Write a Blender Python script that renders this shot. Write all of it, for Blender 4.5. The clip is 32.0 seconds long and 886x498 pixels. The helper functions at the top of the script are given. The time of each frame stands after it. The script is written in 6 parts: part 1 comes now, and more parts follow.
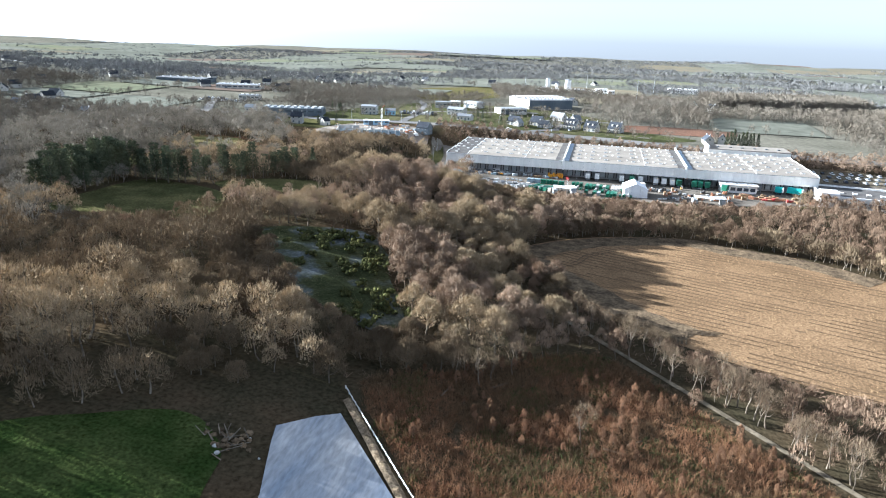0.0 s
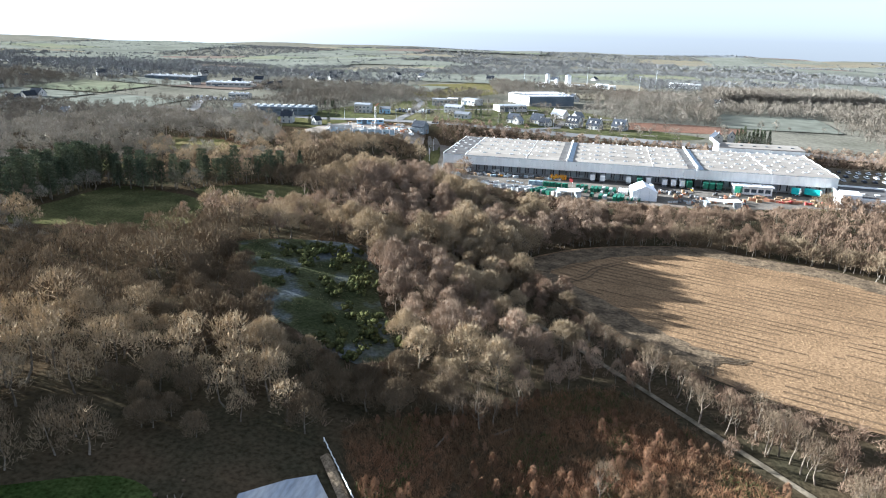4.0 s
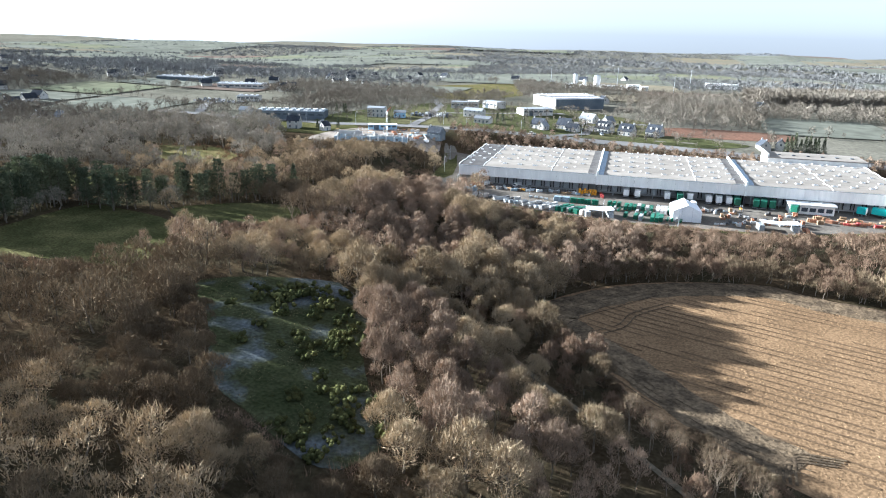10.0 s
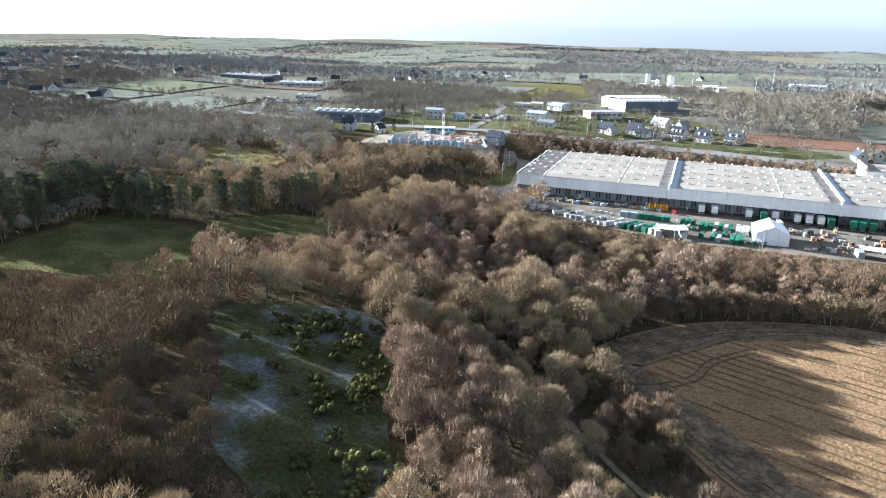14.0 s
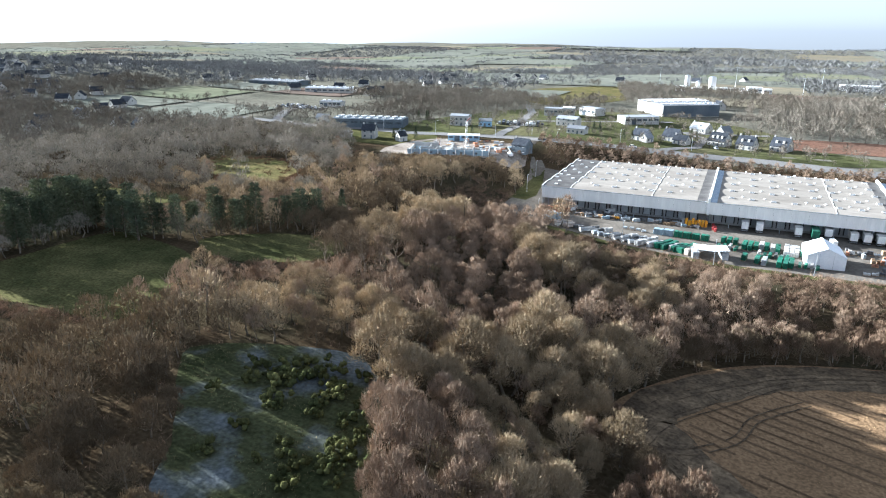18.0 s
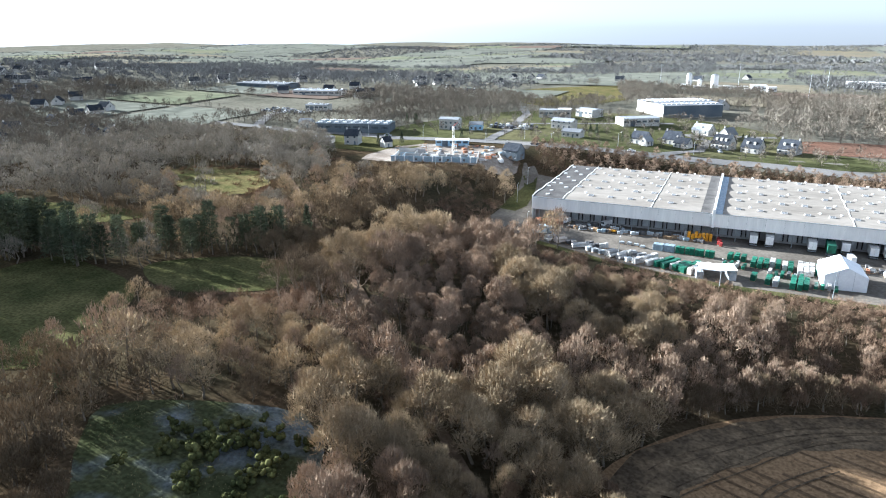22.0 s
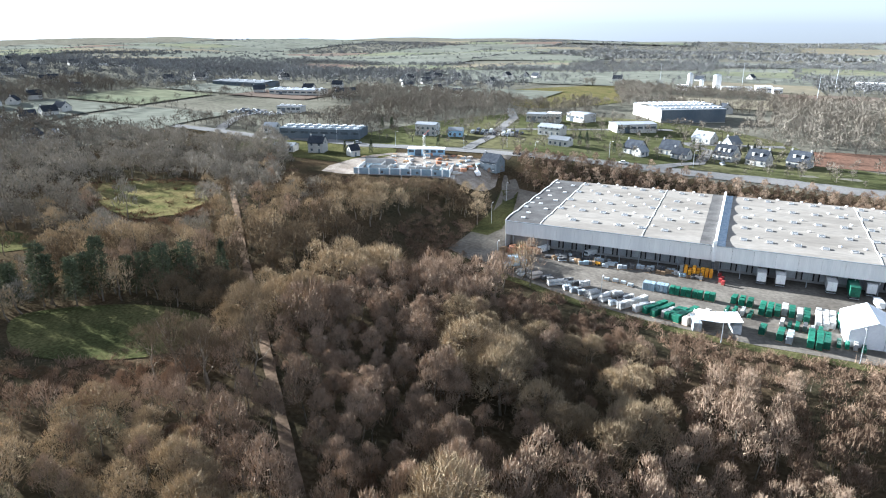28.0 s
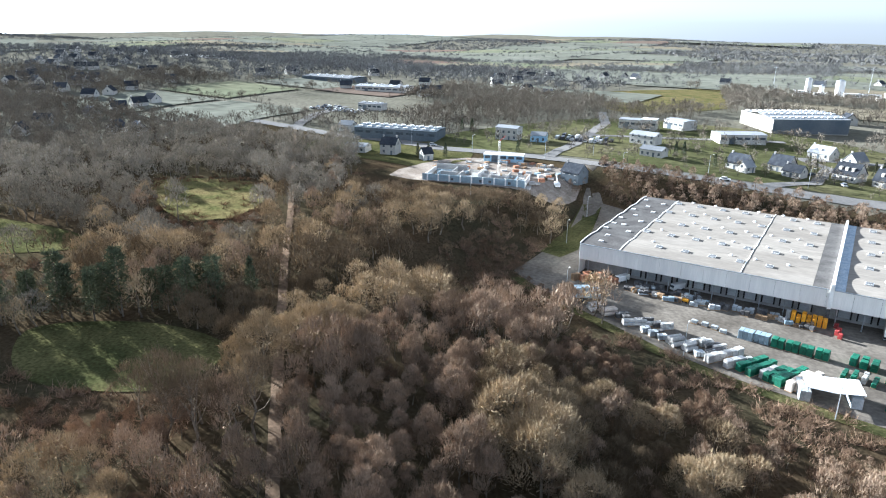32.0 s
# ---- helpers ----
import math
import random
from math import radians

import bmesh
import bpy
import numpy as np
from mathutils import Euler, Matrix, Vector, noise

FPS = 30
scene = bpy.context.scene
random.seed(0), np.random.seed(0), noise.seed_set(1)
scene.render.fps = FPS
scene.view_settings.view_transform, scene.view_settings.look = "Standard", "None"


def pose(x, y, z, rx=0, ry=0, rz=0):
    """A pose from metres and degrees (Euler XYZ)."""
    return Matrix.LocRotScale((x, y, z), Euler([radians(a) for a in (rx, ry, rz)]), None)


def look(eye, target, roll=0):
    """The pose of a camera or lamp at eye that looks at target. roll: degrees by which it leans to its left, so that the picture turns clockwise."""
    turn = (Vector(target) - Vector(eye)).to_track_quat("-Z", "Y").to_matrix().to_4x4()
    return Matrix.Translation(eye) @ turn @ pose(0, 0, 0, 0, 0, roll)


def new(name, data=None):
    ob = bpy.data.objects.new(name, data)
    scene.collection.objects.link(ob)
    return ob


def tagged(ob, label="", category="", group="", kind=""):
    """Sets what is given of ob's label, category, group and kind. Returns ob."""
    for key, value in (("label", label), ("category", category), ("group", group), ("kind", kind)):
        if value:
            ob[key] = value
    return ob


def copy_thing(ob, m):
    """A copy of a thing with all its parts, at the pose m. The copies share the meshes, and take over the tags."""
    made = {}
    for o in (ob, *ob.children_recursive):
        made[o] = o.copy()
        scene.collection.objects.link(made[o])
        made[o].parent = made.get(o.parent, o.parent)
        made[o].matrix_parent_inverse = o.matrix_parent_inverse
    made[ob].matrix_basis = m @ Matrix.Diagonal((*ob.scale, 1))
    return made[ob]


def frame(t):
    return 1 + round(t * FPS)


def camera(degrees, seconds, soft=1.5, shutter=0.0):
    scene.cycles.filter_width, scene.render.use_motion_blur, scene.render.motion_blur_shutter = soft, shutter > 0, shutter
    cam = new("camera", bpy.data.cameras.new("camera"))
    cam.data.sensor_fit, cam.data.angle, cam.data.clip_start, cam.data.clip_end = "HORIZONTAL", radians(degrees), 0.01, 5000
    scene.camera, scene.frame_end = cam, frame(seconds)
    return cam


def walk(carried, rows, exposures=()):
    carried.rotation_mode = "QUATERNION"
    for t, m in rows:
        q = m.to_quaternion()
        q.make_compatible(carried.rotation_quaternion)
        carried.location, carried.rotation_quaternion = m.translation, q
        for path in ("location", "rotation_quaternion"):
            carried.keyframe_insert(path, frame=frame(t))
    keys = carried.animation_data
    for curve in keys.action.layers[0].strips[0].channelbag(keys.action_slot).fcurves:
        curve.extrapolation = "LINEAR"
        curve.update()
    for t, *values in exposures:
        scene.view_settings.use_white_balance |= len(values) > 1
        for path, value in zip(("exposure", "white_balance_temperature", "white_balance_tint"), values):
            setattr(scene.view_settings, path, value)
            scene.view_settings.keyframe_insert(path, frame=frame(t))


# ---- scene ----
cam = camera(66.5, 32.0, 1.1)

PATH = [
    (0, (83.733, -374.223, 72.07), (83.315, -372.361, 71.472), 1.9),
    (1, (82.77, -370.666, 72.331), (82.355, -368.804, 71.727), 2.0),
    (2, (81.833, -365.947, 72.433), (81.42, -364.087, 71.824), 1.9),
    (3, (80.723, -360.084, 71.735), (80.31, -358.224, 71.126), 1.6),
    (3.5, (80.321, -357.034, 71.362), (79.907, -355.175, 70.754), 1.5),
    (5.5, (79.285, -345.859, 72.138), (78.87, -344.001, 71.524), 1.6),
    (6, (78.796, -343.292, 72.181), (78.384, -341.433, 71.568), 1.5),
    (7, (78.226, -337.394, 72.133), (77.811, -335.536, 71.52), 1.7),
    (8, (77.67, -330.48, 71.721), (77.252, -328.623, 71.108), 1.8),
    (8.5, (77.323, -327.135, 71.846), (76.9, -325.28, 71.232), 1.7),
    (9, (76.824, -323.767, 71.905), (76.385, -321.915, 71.291), 1.8),
    (10, (76.46, -316.519, 71.118), (75.974, -314.679, 70.504), 1.3),
    (11, (76.078, -310.822, 71.113), (75.543, -308.996, 70.497), 1.1),
    (12, (75.951, -305.793, 71.127), (75.383, -303.976, 70.512), 0.8),
    (13, (74.793, -300.542, 71.868), (74.192, -298.738, 71.247), 1.2),
    (14, (74.177, -293.997, 71.889), (73.515, -292.216, 71.264), 1.2),
    (14.5, (74.08, -291.258, 72.079), (73.388, -289.489, 71.453), 1.3),
    (16.5, (75.378, -281.154, 71.795), (74.614, -279.413, 71.177), 0.2),
    (17, (75.238, -278.071, 71.735), (74.471, -276.329, 71.12), 0.1),
    (18, (73.824, -271.803, 72.026), (73.06, -270.061, 71.406), 0.4),
    (19, (72.26, -265.524, 71.891), (71.501, -263.782, 71.265), 0.4),
    (20, (72.564, -260.022, 71.8), (71.798, -258.281, 71.179), -0.1),
    (21, (71.851, -253.843, 71.88), (71.085, -252.104, 71.257), 0.0),
    (22, (71.926, -247.947, 71.663), (71.155, -246.209, 71.042), -0.2),
    (23, (71.009, -240.441, 71.858), (70.241, -238.705, 71.231), -0.2),
    (24, (70.727, -233.937, 71.512), (69.956, -232.2, 70.887), -0.5),
    (25, (70.463, -227.394, 71.766), (69.693, -225.659, 71.136), -0.3),
    (25.5, (70.627, -224.117, 71.84), (69.856, -222.382, 71.21), -0.4),
    (27.5, (70.116, -211.303, 72.068), (69.344, -209.569, 71.437), -0.0),
    (28, (69.728, -208.322, 72.249), (68.956, -206.588, 71.616), 0.1),
    (28.5, (69.604, -205.514, 72.165), (68.822, -203.785, 71.533), 0.2),
    (29, (69.384, -202.172, 72.003), (68.598, -200.444, 71.373), 0.1),
    (29.5, (68.975, -198.95, 71.71), (68.138, -197.246, 71.079), 0.2),
    (30, (68.703, -195.952, 71.604), (67.817, -194.274, 70.971), 0.2),
    (31, (67.925, -189.673, 71.466), (66.967, -188.036, 70.832), 0.3),
    (32, (66.437, -183.37, 71.813), (65.434, -181.763, 71.171), 0.7),
]
walk(cam, [(t, look(eye, target, roll)) for t, eye, target, roll in PATH], [(0, 2.85, 5350, 6), (32, 2.85, 5350, 6)])

# ---- light ----
SUN_AZ, SUN_EL = 81.0, 14.5          # degrees to the left of +y, and above the horizon
sun_dir = Vector((-math.sin(radians(SUN_AZ)) * math.cos(radians(SUN_EL)), math.cos(radians(SUN_AZ)) * math.cos(radians(SUN_EL)), math.sin(radians(SUN_EL))))
world = bpy.data.worlds.new("sky")
scene.world = world
world.use_nodes = True
sky = world.node_tree.nodes.new("ShaderNodeTexSky")
sky.sky_type = "NISHITA"
sky.sun_disc = False
sky.sun_elevation = radians(SUN_EL)
sky.sun_rotation = radians(-SUN_AZ)
sky.altitude, sky.air_density, sky.dust_density, sky.ozone_density = 50, 1.0, 0.7, 2.0
back = world.node_tree.nodes["Background"]
pale = world.node_tree.nodes.new("ShaderNodeHueSaturation")   # thin winter haze bleaches the sky
pale.inputs["Saturation"].default_value = 0.2
tone = world.node_tree.nodes.new("ShaderNodeMix")
tone.data_type, tone.blend_type = "RGBA", "MULTIPLY"
tone.inputs[0].default_value = 1.0
tone.inputs[7].default_value = (0.95, 0.99, 1.08, 1)
world.node_tree.links.new(sky.outputs[0], pale.inputs["Color"])
world.node_tree.links.new(pale.outputs[0], tone.inputs[6])
veil = world.node_tree.nodes.new("ShaderNodeMix")
veil.data_type = "RGBA"
veil.inputs[0].default_value = 0.22
veil.inputs[7].default_value = (4.6, 4.7, 4.8, 1)
world.node_tree.links.new(tone.outputs[2], veil.inputs[6])
world.node_tree.links.new(veil.outputs[2], back.inputs[0])
back.inputs[1].default_value = 0.037
sun = new("sun", bpy.data.lights.new("sun", "SUN"))
sun.data.energy, sun.data.angle, sun.data.color = 5.0, radians(0.6), (1.0, 0.93, 0.83)
sun.matrix_world = look(sun_dir * 300, (0, 0, 0))

# ---- materials ----
def surf(name, a, b, scale=0.2, fine=2.0, rough=0.9, bump=0.0, metal=0.0, vary=0.25, rand=0.0, island=0.0, c=None, stretch=None, detail=5.0, spec=None):
    """A surface that drifts between the colours a and b over 1/scale metres, with grain of 1/fine metres."""
    m = bpy.data.materials.new(name)
    m.use_nodes = True
    nt = m.node_tree
    n, l = nt.nodes, nt.links
    bsdf = n["Principled BSDF"]
    geo = n.new("ShaderNodeNewGeometry")
    at = geo.outputs["Position"]
    if stretch:
        mp = n.new("ShaderNodeMapping")
        mp.inputs["Rotation"].default_value = (0, 0, stretch[0])
        mp.inputs["Scale"].default_value = stretch[1]
        l.new(at, mp.inputs[0])
        at = mp.outputs[0]
    big = n.new("ShaderNodeTexNoise")
    big.inputs["Scale"].default_value, big.inputs["Detail"].default_value = scale, 4.0
    l.new(at, big.inputs["Vector"])
    ramp = n.new("ShaderNodeValToRGB")
    ramp.color_ramp.elements[0].position, ramp.color_ramp.elements[1].position = 0.36, 0.64
    ramp.color_ramp.elements[0].color, ramp.color_ramp.elements[1].color = (*a, 1), (*b, 1)
    if c:
        e = ramp.color_ramp.elements.new(0.5)
        e.color = (*c, 1)
    l.new(big.outputs[0], ramp.inputs[0])
    small = n.new("ShaderNodeTexNoise")
    small.inputs["Scale"].default_value, small.inputs["Detail"].default_value = fine, detail
    l.new(at, small.inputs["Vector"])
    val = n.new("ShaderNodeMapRange")
    val.inputs[1].default_value, val.inputs[2].default_value = 0.25, 0.75
    val.inputs[3].default_value, val.inputs[4].default_value = 1 - vary, 1 + vary
    l.new(small.outputs[0], val.inputs[0])
    factor = val.outputs[0]
    for source, amount in ((("o", rand)), ("i", island)):
        if amount:
            if source == "o":
                info = n.new("ShaderNodeObjectInfo").outputs["Random"]
            else:
                info = geo.outputs["Random Per Island"]
            mr = n.new("ShaderNodeMapRange")
            mr.inputs[3].default_value, mr.inputs[4].default_value = 1 - amount, 1 + amount
            l.new(info, mr.inputs[0])
            mul = n.new("ShaderNodeMath")
            mul.operation = "MULTIPLY"
            l.new(factor, mul.inputs[0])
            l.new(mr.outputs[0], mul.inputs[1])
            factor = mul.outputs[0]
    hsv = n.new("ShaderNodeHueSaturation")
    l.new(ramp.outputs[0], hsv.inputs["Color"])
    l.new(factor, hsv.inputs["Value"])
    l.new(hsv.outputs[0], bsdf.inputs["Base Color"])
    bsdf.inputs["Roughness"].default_value, bsdf.inputs["Metallic"].default_value = rough, metal
    bsdf.inputs["Specular IOR Level"].default_value = spec if spec is not None else 0.3 if rough < 0.7 else 0.0
    if bump:
        bp = n.new("ShaderNodeBump")
        bp.inputs["Strength"].default_value, bp.inputs["Distance"].default_value = 1.0, bump
        l.new(small.outputs[0], bp.inputs["Height"])
        l.new(bp.outputs[0], bsdf.inputs["Normal"])
    return m


M = {}
M["litter"] = surf("leaf_litter", (0.06, 0.043, 0.026), (0.038, 0.033, 0.02), 0.06, 1.2, bump=0.15, vary=0.5)
M["grass"] = surf("winter_grass", (0.042, 0.045, 0.019), (0.09, 0.084, 0.037), 0.08, 1.5, bump=0.15, vary=0.5)
M["farm_grass"] = surf("farm_grass", (0.062, 0.066, 0.03), (0.105, 0.098, 0.052), 0.02, 0.3, vary=0.35, c=(0.078, 0.08, 0.038))
M["frost_grass"] = surf("frosted_grass", (0.034, 0.039, 0.018), (0.1, 0.11, 0.115), 0.09, 1.4, bump=0.15, vary=0.5, c=(0.052, 0.055, 0.028))
M["rough_grass"] = surf("rough_grass", (0.13, 0.105, 0.05), (0.075, 0.075, 0.03), 0.09, 1.1, bump=0.2, vary=0.5)
M["stubble"] = surf("stubble_soil", (0.205, 0.134, 0.076), (0.155, 0.101, 0.057), 0.05, 1.6, bump=0.15, vary=0.45)
M["straw"] = surf("straw", (0.305, 0.212, 0.117), (0.235, 0.162, 0.09), 0.1, 3.0, vary=0.25, island=0.3)
M["mud"] = surf("wet_mud", (0.062, 0.047, 0.033), (0.11, 0.081, 0.052), 0.5, 1.0, rough=0.75, bump=0.25, vary=0.5)
M["plough"] = surf("ploughed_soil", (0.15, 0.085, 0.06), (0.12, 0.075, 0.055), 0.03, 0.6, bump=0.3, vary=0.3)
M["gravel"] = surf("pale_gravel", (0.18, 0.15, 0.11), (0.1, 0.085, 0.06), 0.4, 1.6, bump=0.05, vary=0.45)
# frosted sand; blue end painted as shade, pinkish white end as sunlit
M["frost_shade_sand"] = surf("frosted_sand_lit_and_shaded", (0.21, 0.24, 0.29), (0.4, 0.39, 0.385), 0.12, 1.4, bump=0.05, vary=0.28, stretch=(0.65, (1.0, 0.25, 1.0)))
M["spoil"] = surf("sandy_spoil", (0.22, 0.17, 0.115), (0.1, 0.075, 0.05), 0.7, 2.5, bump=0.3, vary=0.5)
M["asphalt"] = surf("worn_asphalt", (0.096, 0.084, 0.071), (0.158, 0.14, 0.119), 0.08, 0.9, rough=0.85, bump=0.01, vary=0.3)
M["road"] = surf("road_asphalt", (0.16, 0.155, 0.15), (0.2, 0.19, 0.18), 0.05, 1.0, rough=0.85, vary=0.15)
M["bark"] = surf("grey_bark", (0.17, 0.145, 0.115), (0.1, 0.085, 0.065), 0.8, 6.0, bump=0.03, vary=0.35, rand=0.25)
M["pale_bark"] = surf("pale_birch_bark", (0.19, 0.158, 0.122), (0.115, 0.092, 0.07), 0.9, 5.0, bump=0.02, vary=0.4, rand=0.2)
M["twig_oak"] = surf("oak_twigs", (0.208, 0.158, 0.1), (0.295, 0.228, 0.147), 0.07, 2.6, vary=0.32, rand=0.24, island=0.2)
M["twig_birch"] = surf("birch_twigs", (0.197, 0.144, 0.103), (0.267, 0.198, 0.144), 0.06, 2.6, vary=0.32, rand=0.24, island=0.2)
M["twig_willow"] = surf("willow_twigs", (0.095, 0.071, 0.046), (0.145, 0.11, 0.071), 0.06, 2.6, vary=0.32, rand=0.25, island=0.18)
M["twig_young"] = surf("coppice_twigs", (0.16, 0.11, 0.075), (0.218, 0.153, 0.107), 0.05, 2.6, vary=0.32, rand=0.26, island=0.2)
M["bracken"] = surf("bracken", (0.205, 0.112, 0.062), (0.135, 0.088, 0.05), 0.09, 1.0, vary=0.4, island=0.35)
M["needles"] = surf("conifer_needles", (0.066, 0.08, 0.052), (0.112, 0.12, 0.072), 0.15, 1.2, vary=0.4, island=0.3, rand=0.25)
M["gorse"] = surf("gorse_needles", (0.042, 0.049, 0.021), (0.088, 0.088, 0.035), 0.3, 1.6, vary=0.4, island=0.35, rand=0.3)
M["ivy"] = surf("ivy_leaves", (0.045, 0.07, 0.025), (0.07, 0.09, 0.035), 0.4, 2.0, vary=0.35, island=0.35)
# twigs of the far woods, greyed in colour to imitate haze
M["twig_far"] = surf("hazy_far_twigs", (0.118, 0.116, 0.113), (0.16, 0.158, 0.155), 0.012, 0.5, vary=0.25, island=0.2)

M["roof_pane"] = surf("grey_polycarbonate", (0.1, 0.105, 0.11), (0.16, 0.165, 0.17), 0.8, 3.0, rough=0.6, vary=0.25, spec=0.2)
# roof membrane with the bluish shade of the parapets put into its colour
M["shade_membrane"] = surf("blue_shade_roof_membrane", (0.3, 0.36, 0.43), (0.4, 0.45, 0.5), 0.5, 2.0, rough=0.8, vary=0.25)
M["site_soil"] = surf("site_hardcore", (0.27, 0.235, 0.2), (0.18, 0.15, 0.125), 0.25, 1.5, bump=0.1, vary=0.4)
# rough ground of the outer land, paled in colour to suggest haze
M["winter_ground"] = surf("hazy_rough_ground", (0.145, 0.135, 0.108), (0.105, 0.1, 0.078), 0.02, 0.4, vary=0.3)
M["lane"] = surf("leafy_lane", (0.19, 0.135, 0.095), (0.085, 0.062, 0.043), 0.35, 1.4, bump=0.05, vary=0.5)
M["white_panel"] = surf("white_sheet_cladding", (0.79, 0.77, 0.735), (0.71, 0.695, 0.665), 0.15, 1.2, rough=0.5, vary=0.08, rand=0.03, stretch=(0, (4.0, 1, 0.3)))
M["white_paint"] = surf("white_paint", (0.8, 0.79, 0.77), (0.72, 0.71, 0.69), 0.5, 3.0, rough=0.6, vary=0.06)
M["membrane"] = surf("white_roof_membrane", (0.205, 0.184, 0.16), (0.268, 0.243, 0.213), 0.06, 0.6, rough=0.9, vary=0.16, stretch=(0, (0.5, 2.0, 1)))
M["dark_roof"] = surf("dark_bitumen_roof", (0.085, 0.08, 0.078), (0.12, 0.115, 0.11), 0.2, 1.5, rough=0.8, vary=0.2)
M["glass"] = surf("dark_glazing", (0.03, 0.04, 0.05), (0.06, 0.075, 0.09), 0.5, 2.0, rough=0.35, vary=0.2, spec=0.4)
M["rubber"] = surf("black_rubber", (0.03, 0.03, 0.032), (0.05, 0.05, 0.052), 1.0, 4.0, rough=0.7, vary=0.2)
M["steel"] = surf("galvanised_steel", (0.42, 0.44, 0.46), (0.34, 0.36, 0.38), 0.8, 4.0, rough=0.45, metal=0.6, vary=0.12)
M["door_grey"] = surf("grey_dock_door", (0.5, 0.52, 0.53), (0.4, 0.42, 0.44), 0.4, 2.0, rough=0.5, vary=0.1, rand=0.15)
M["concrete"] = surf("pale_concrete", (0.42, 0.41, 0.39), (0.32, 0.31, 0.3), 0.25, 2.0, rough=0.85, bump=0.01, vary=0.18)
M["green_wrap"] = surf("green_plastic_wrap", (0.012, 0.082, 0.05), (0.018, 0.13, 0.078), 0.6, 2.5, rough=0.5, vary=0.3, rand=0.3)
M["white_wrap"] = surf("white_plastic_wrap", (0.49, 0.47, 0.44), (0.34, 0.335, 0.325), 0.6, 2.5, rough=0.45, vary=0.22, rand=0.25)
M["grey_wrap"] = surf("grey_goods", (0.28, 0.31, 0.33), (0.4, 0.42, 0.43), 0.6, 2.5, rough=0.6, vary=0.2, rand=0.3)
M["beige_wrap"] = surf("beige_goods", (0.5, 0.44, 0.38), (0.42, 0.36, 0.31), 0.6, 2.5, rough=0.7, vary=0.15, rand=0.2)
M["dark_goods"] = surf("dark_goods", (0.06, 0.06, 0.065), (0.11, 0.105, 0.1), 0.8, 2.5, rough=0.6, vary=0.3, rand=0.3)
M["orange"] = surf("orange_plastic", (0.72, 0.3, 0.02), (0.8, 0.38, 0.03), 0.8, 3.0, rough=0.45, vary=0.15, rand=0.2)
M["red"] = surf("red_plastic", (0.36, 0.05, 0.045), (0.28, 0.04, 0.04), 0.8, 3.0, rough=0.55, vary=0.2, rand=0.25)
M["pallet_wood"] = surf("pallet_wood", (0.33, 0.23, 0.14), (0.24, 0.16, 0.1), 0.8, 4.0, rough=0.85, vary=0.25, rand=0.25)
M["brick_goods"] = surf("terracotta_goods", (0.36, 0.17, 0.1), (0.28, 0.15, 0.1), 0.8, 3.0, rough=0.85, vary=0.25, rand=0.25)
M["teal"] = surf("teal_container_paint", (0.03, 0.33, 0.33), (0.04, 0.4, 0.38), 0.5, 2.0, rough=0.5, vary=0.15)
M["blue_grey"] = surf("blue_grey_container_paint", (0.22, 0.29, 0.34), (0.28, 0.35, 0.4), 0.5, 2.0, rough=0.5, vary=0.15, rand=0.15)
M["blue_paint"] = surf("light_blue_cladding", (0.28, 0.45, 0.6), (0.33, 0.5, 0.64), 0.3, 1.5, rough=0.5, vary=0.1)
M["canvas"] = surf("white_pvc_canvas", (0.8, 0.81, 0.82), (0.74, 0.75, 0.77), 0.4, 2.0, rough=0.5, vary=0.05)
M["car_dark"] = surf("dark_car_paint", (0.04, 0.045, 0.06), (0.06, 0.06, 0.07), 0.5, 2.0, rough=0.25, vary=0.1, rand=0.3)
M["car_light"] = surf("silver_car_paint", (0.5, 0.52, 0.54), (0.56, 0.57, 0.58), 0.5, 2.0, rough=0.25, metal=0.3, vary=0.06, rand=0.2)
M["render_white"] = surf("white_house_render", (0.46, 0.445, 0.41), (0.4, 0.385, 0.355), 0.4, 2.0, rough=0.85, vary=0.1, rand=0.12)
M["slate"] = surf("slate_roofing", (0.03, 0.034, 0.042), (0.05, 0.054, 0.062), 0.5, 3.0, rough=0.95, vary=0.25, rand=0.25, spec=0.0)
M["far_roof"] = surf("grey_sheet_roofing", (0.2, 0.21, 0.225), (0.27, 0.28, 0.29), 0.1, 1.0, rough=0.85, vary=0.12, rand=0.25)
M["shed_grey"] = surf("dark_shed_cladding", (0.1, 0.12, 0.14), (0.14, 0.155, 0.17), 0.1, 1.0, rough=0.85, vary=0.12)
M["cream"] = surf("cream_cladding", (0.5, 0.465, 0.415), (0.44, 0.41, 0.365), 0.1, 1.0, rough=0.6, vary=0.1)
M["red_door"] = surf("faded_red_paint", (0.4, 0.09, 0.07), (0.34, 0.08, 0.06), 0.6, 3.0, rough=0.6, vary=0.15)
M["twig_pale"] = surf("pale_twigs", (0.105, 0.078, 0.052), (0.145, 0.11, 0.074), 0.07, 1.6, vary=0.35, rand=0.2, island=0.3)
M["wheeling"] = surf("bare_wheeling", (0.085, 0.057, 0.034), (0.125, 0.084, 0.051), 0.1, 1.2, bump=0.15, vary=0.35)
# far fields: distance haze is mixed into these four colours, paler and greyer
M["far_pasture"] = surf("hazy_pasture", (0.118, 0.12, 0.098), (0.155, 0.157, 0.13), 0.006, 0.08, vary=0.3)
M["far_tan"] = surf("hazy_stubble", (0.18, 0.155, 0.11), (0.15, 0.135, 0.1), 0.008, 0.1, vary=0.2)
M["far_rough"] = surf("hazy_rough_pasture", (0.16, 0.155, 0.105), (0.125, 0.135, 0.09), 0.008, 0.1, vary=0.25)
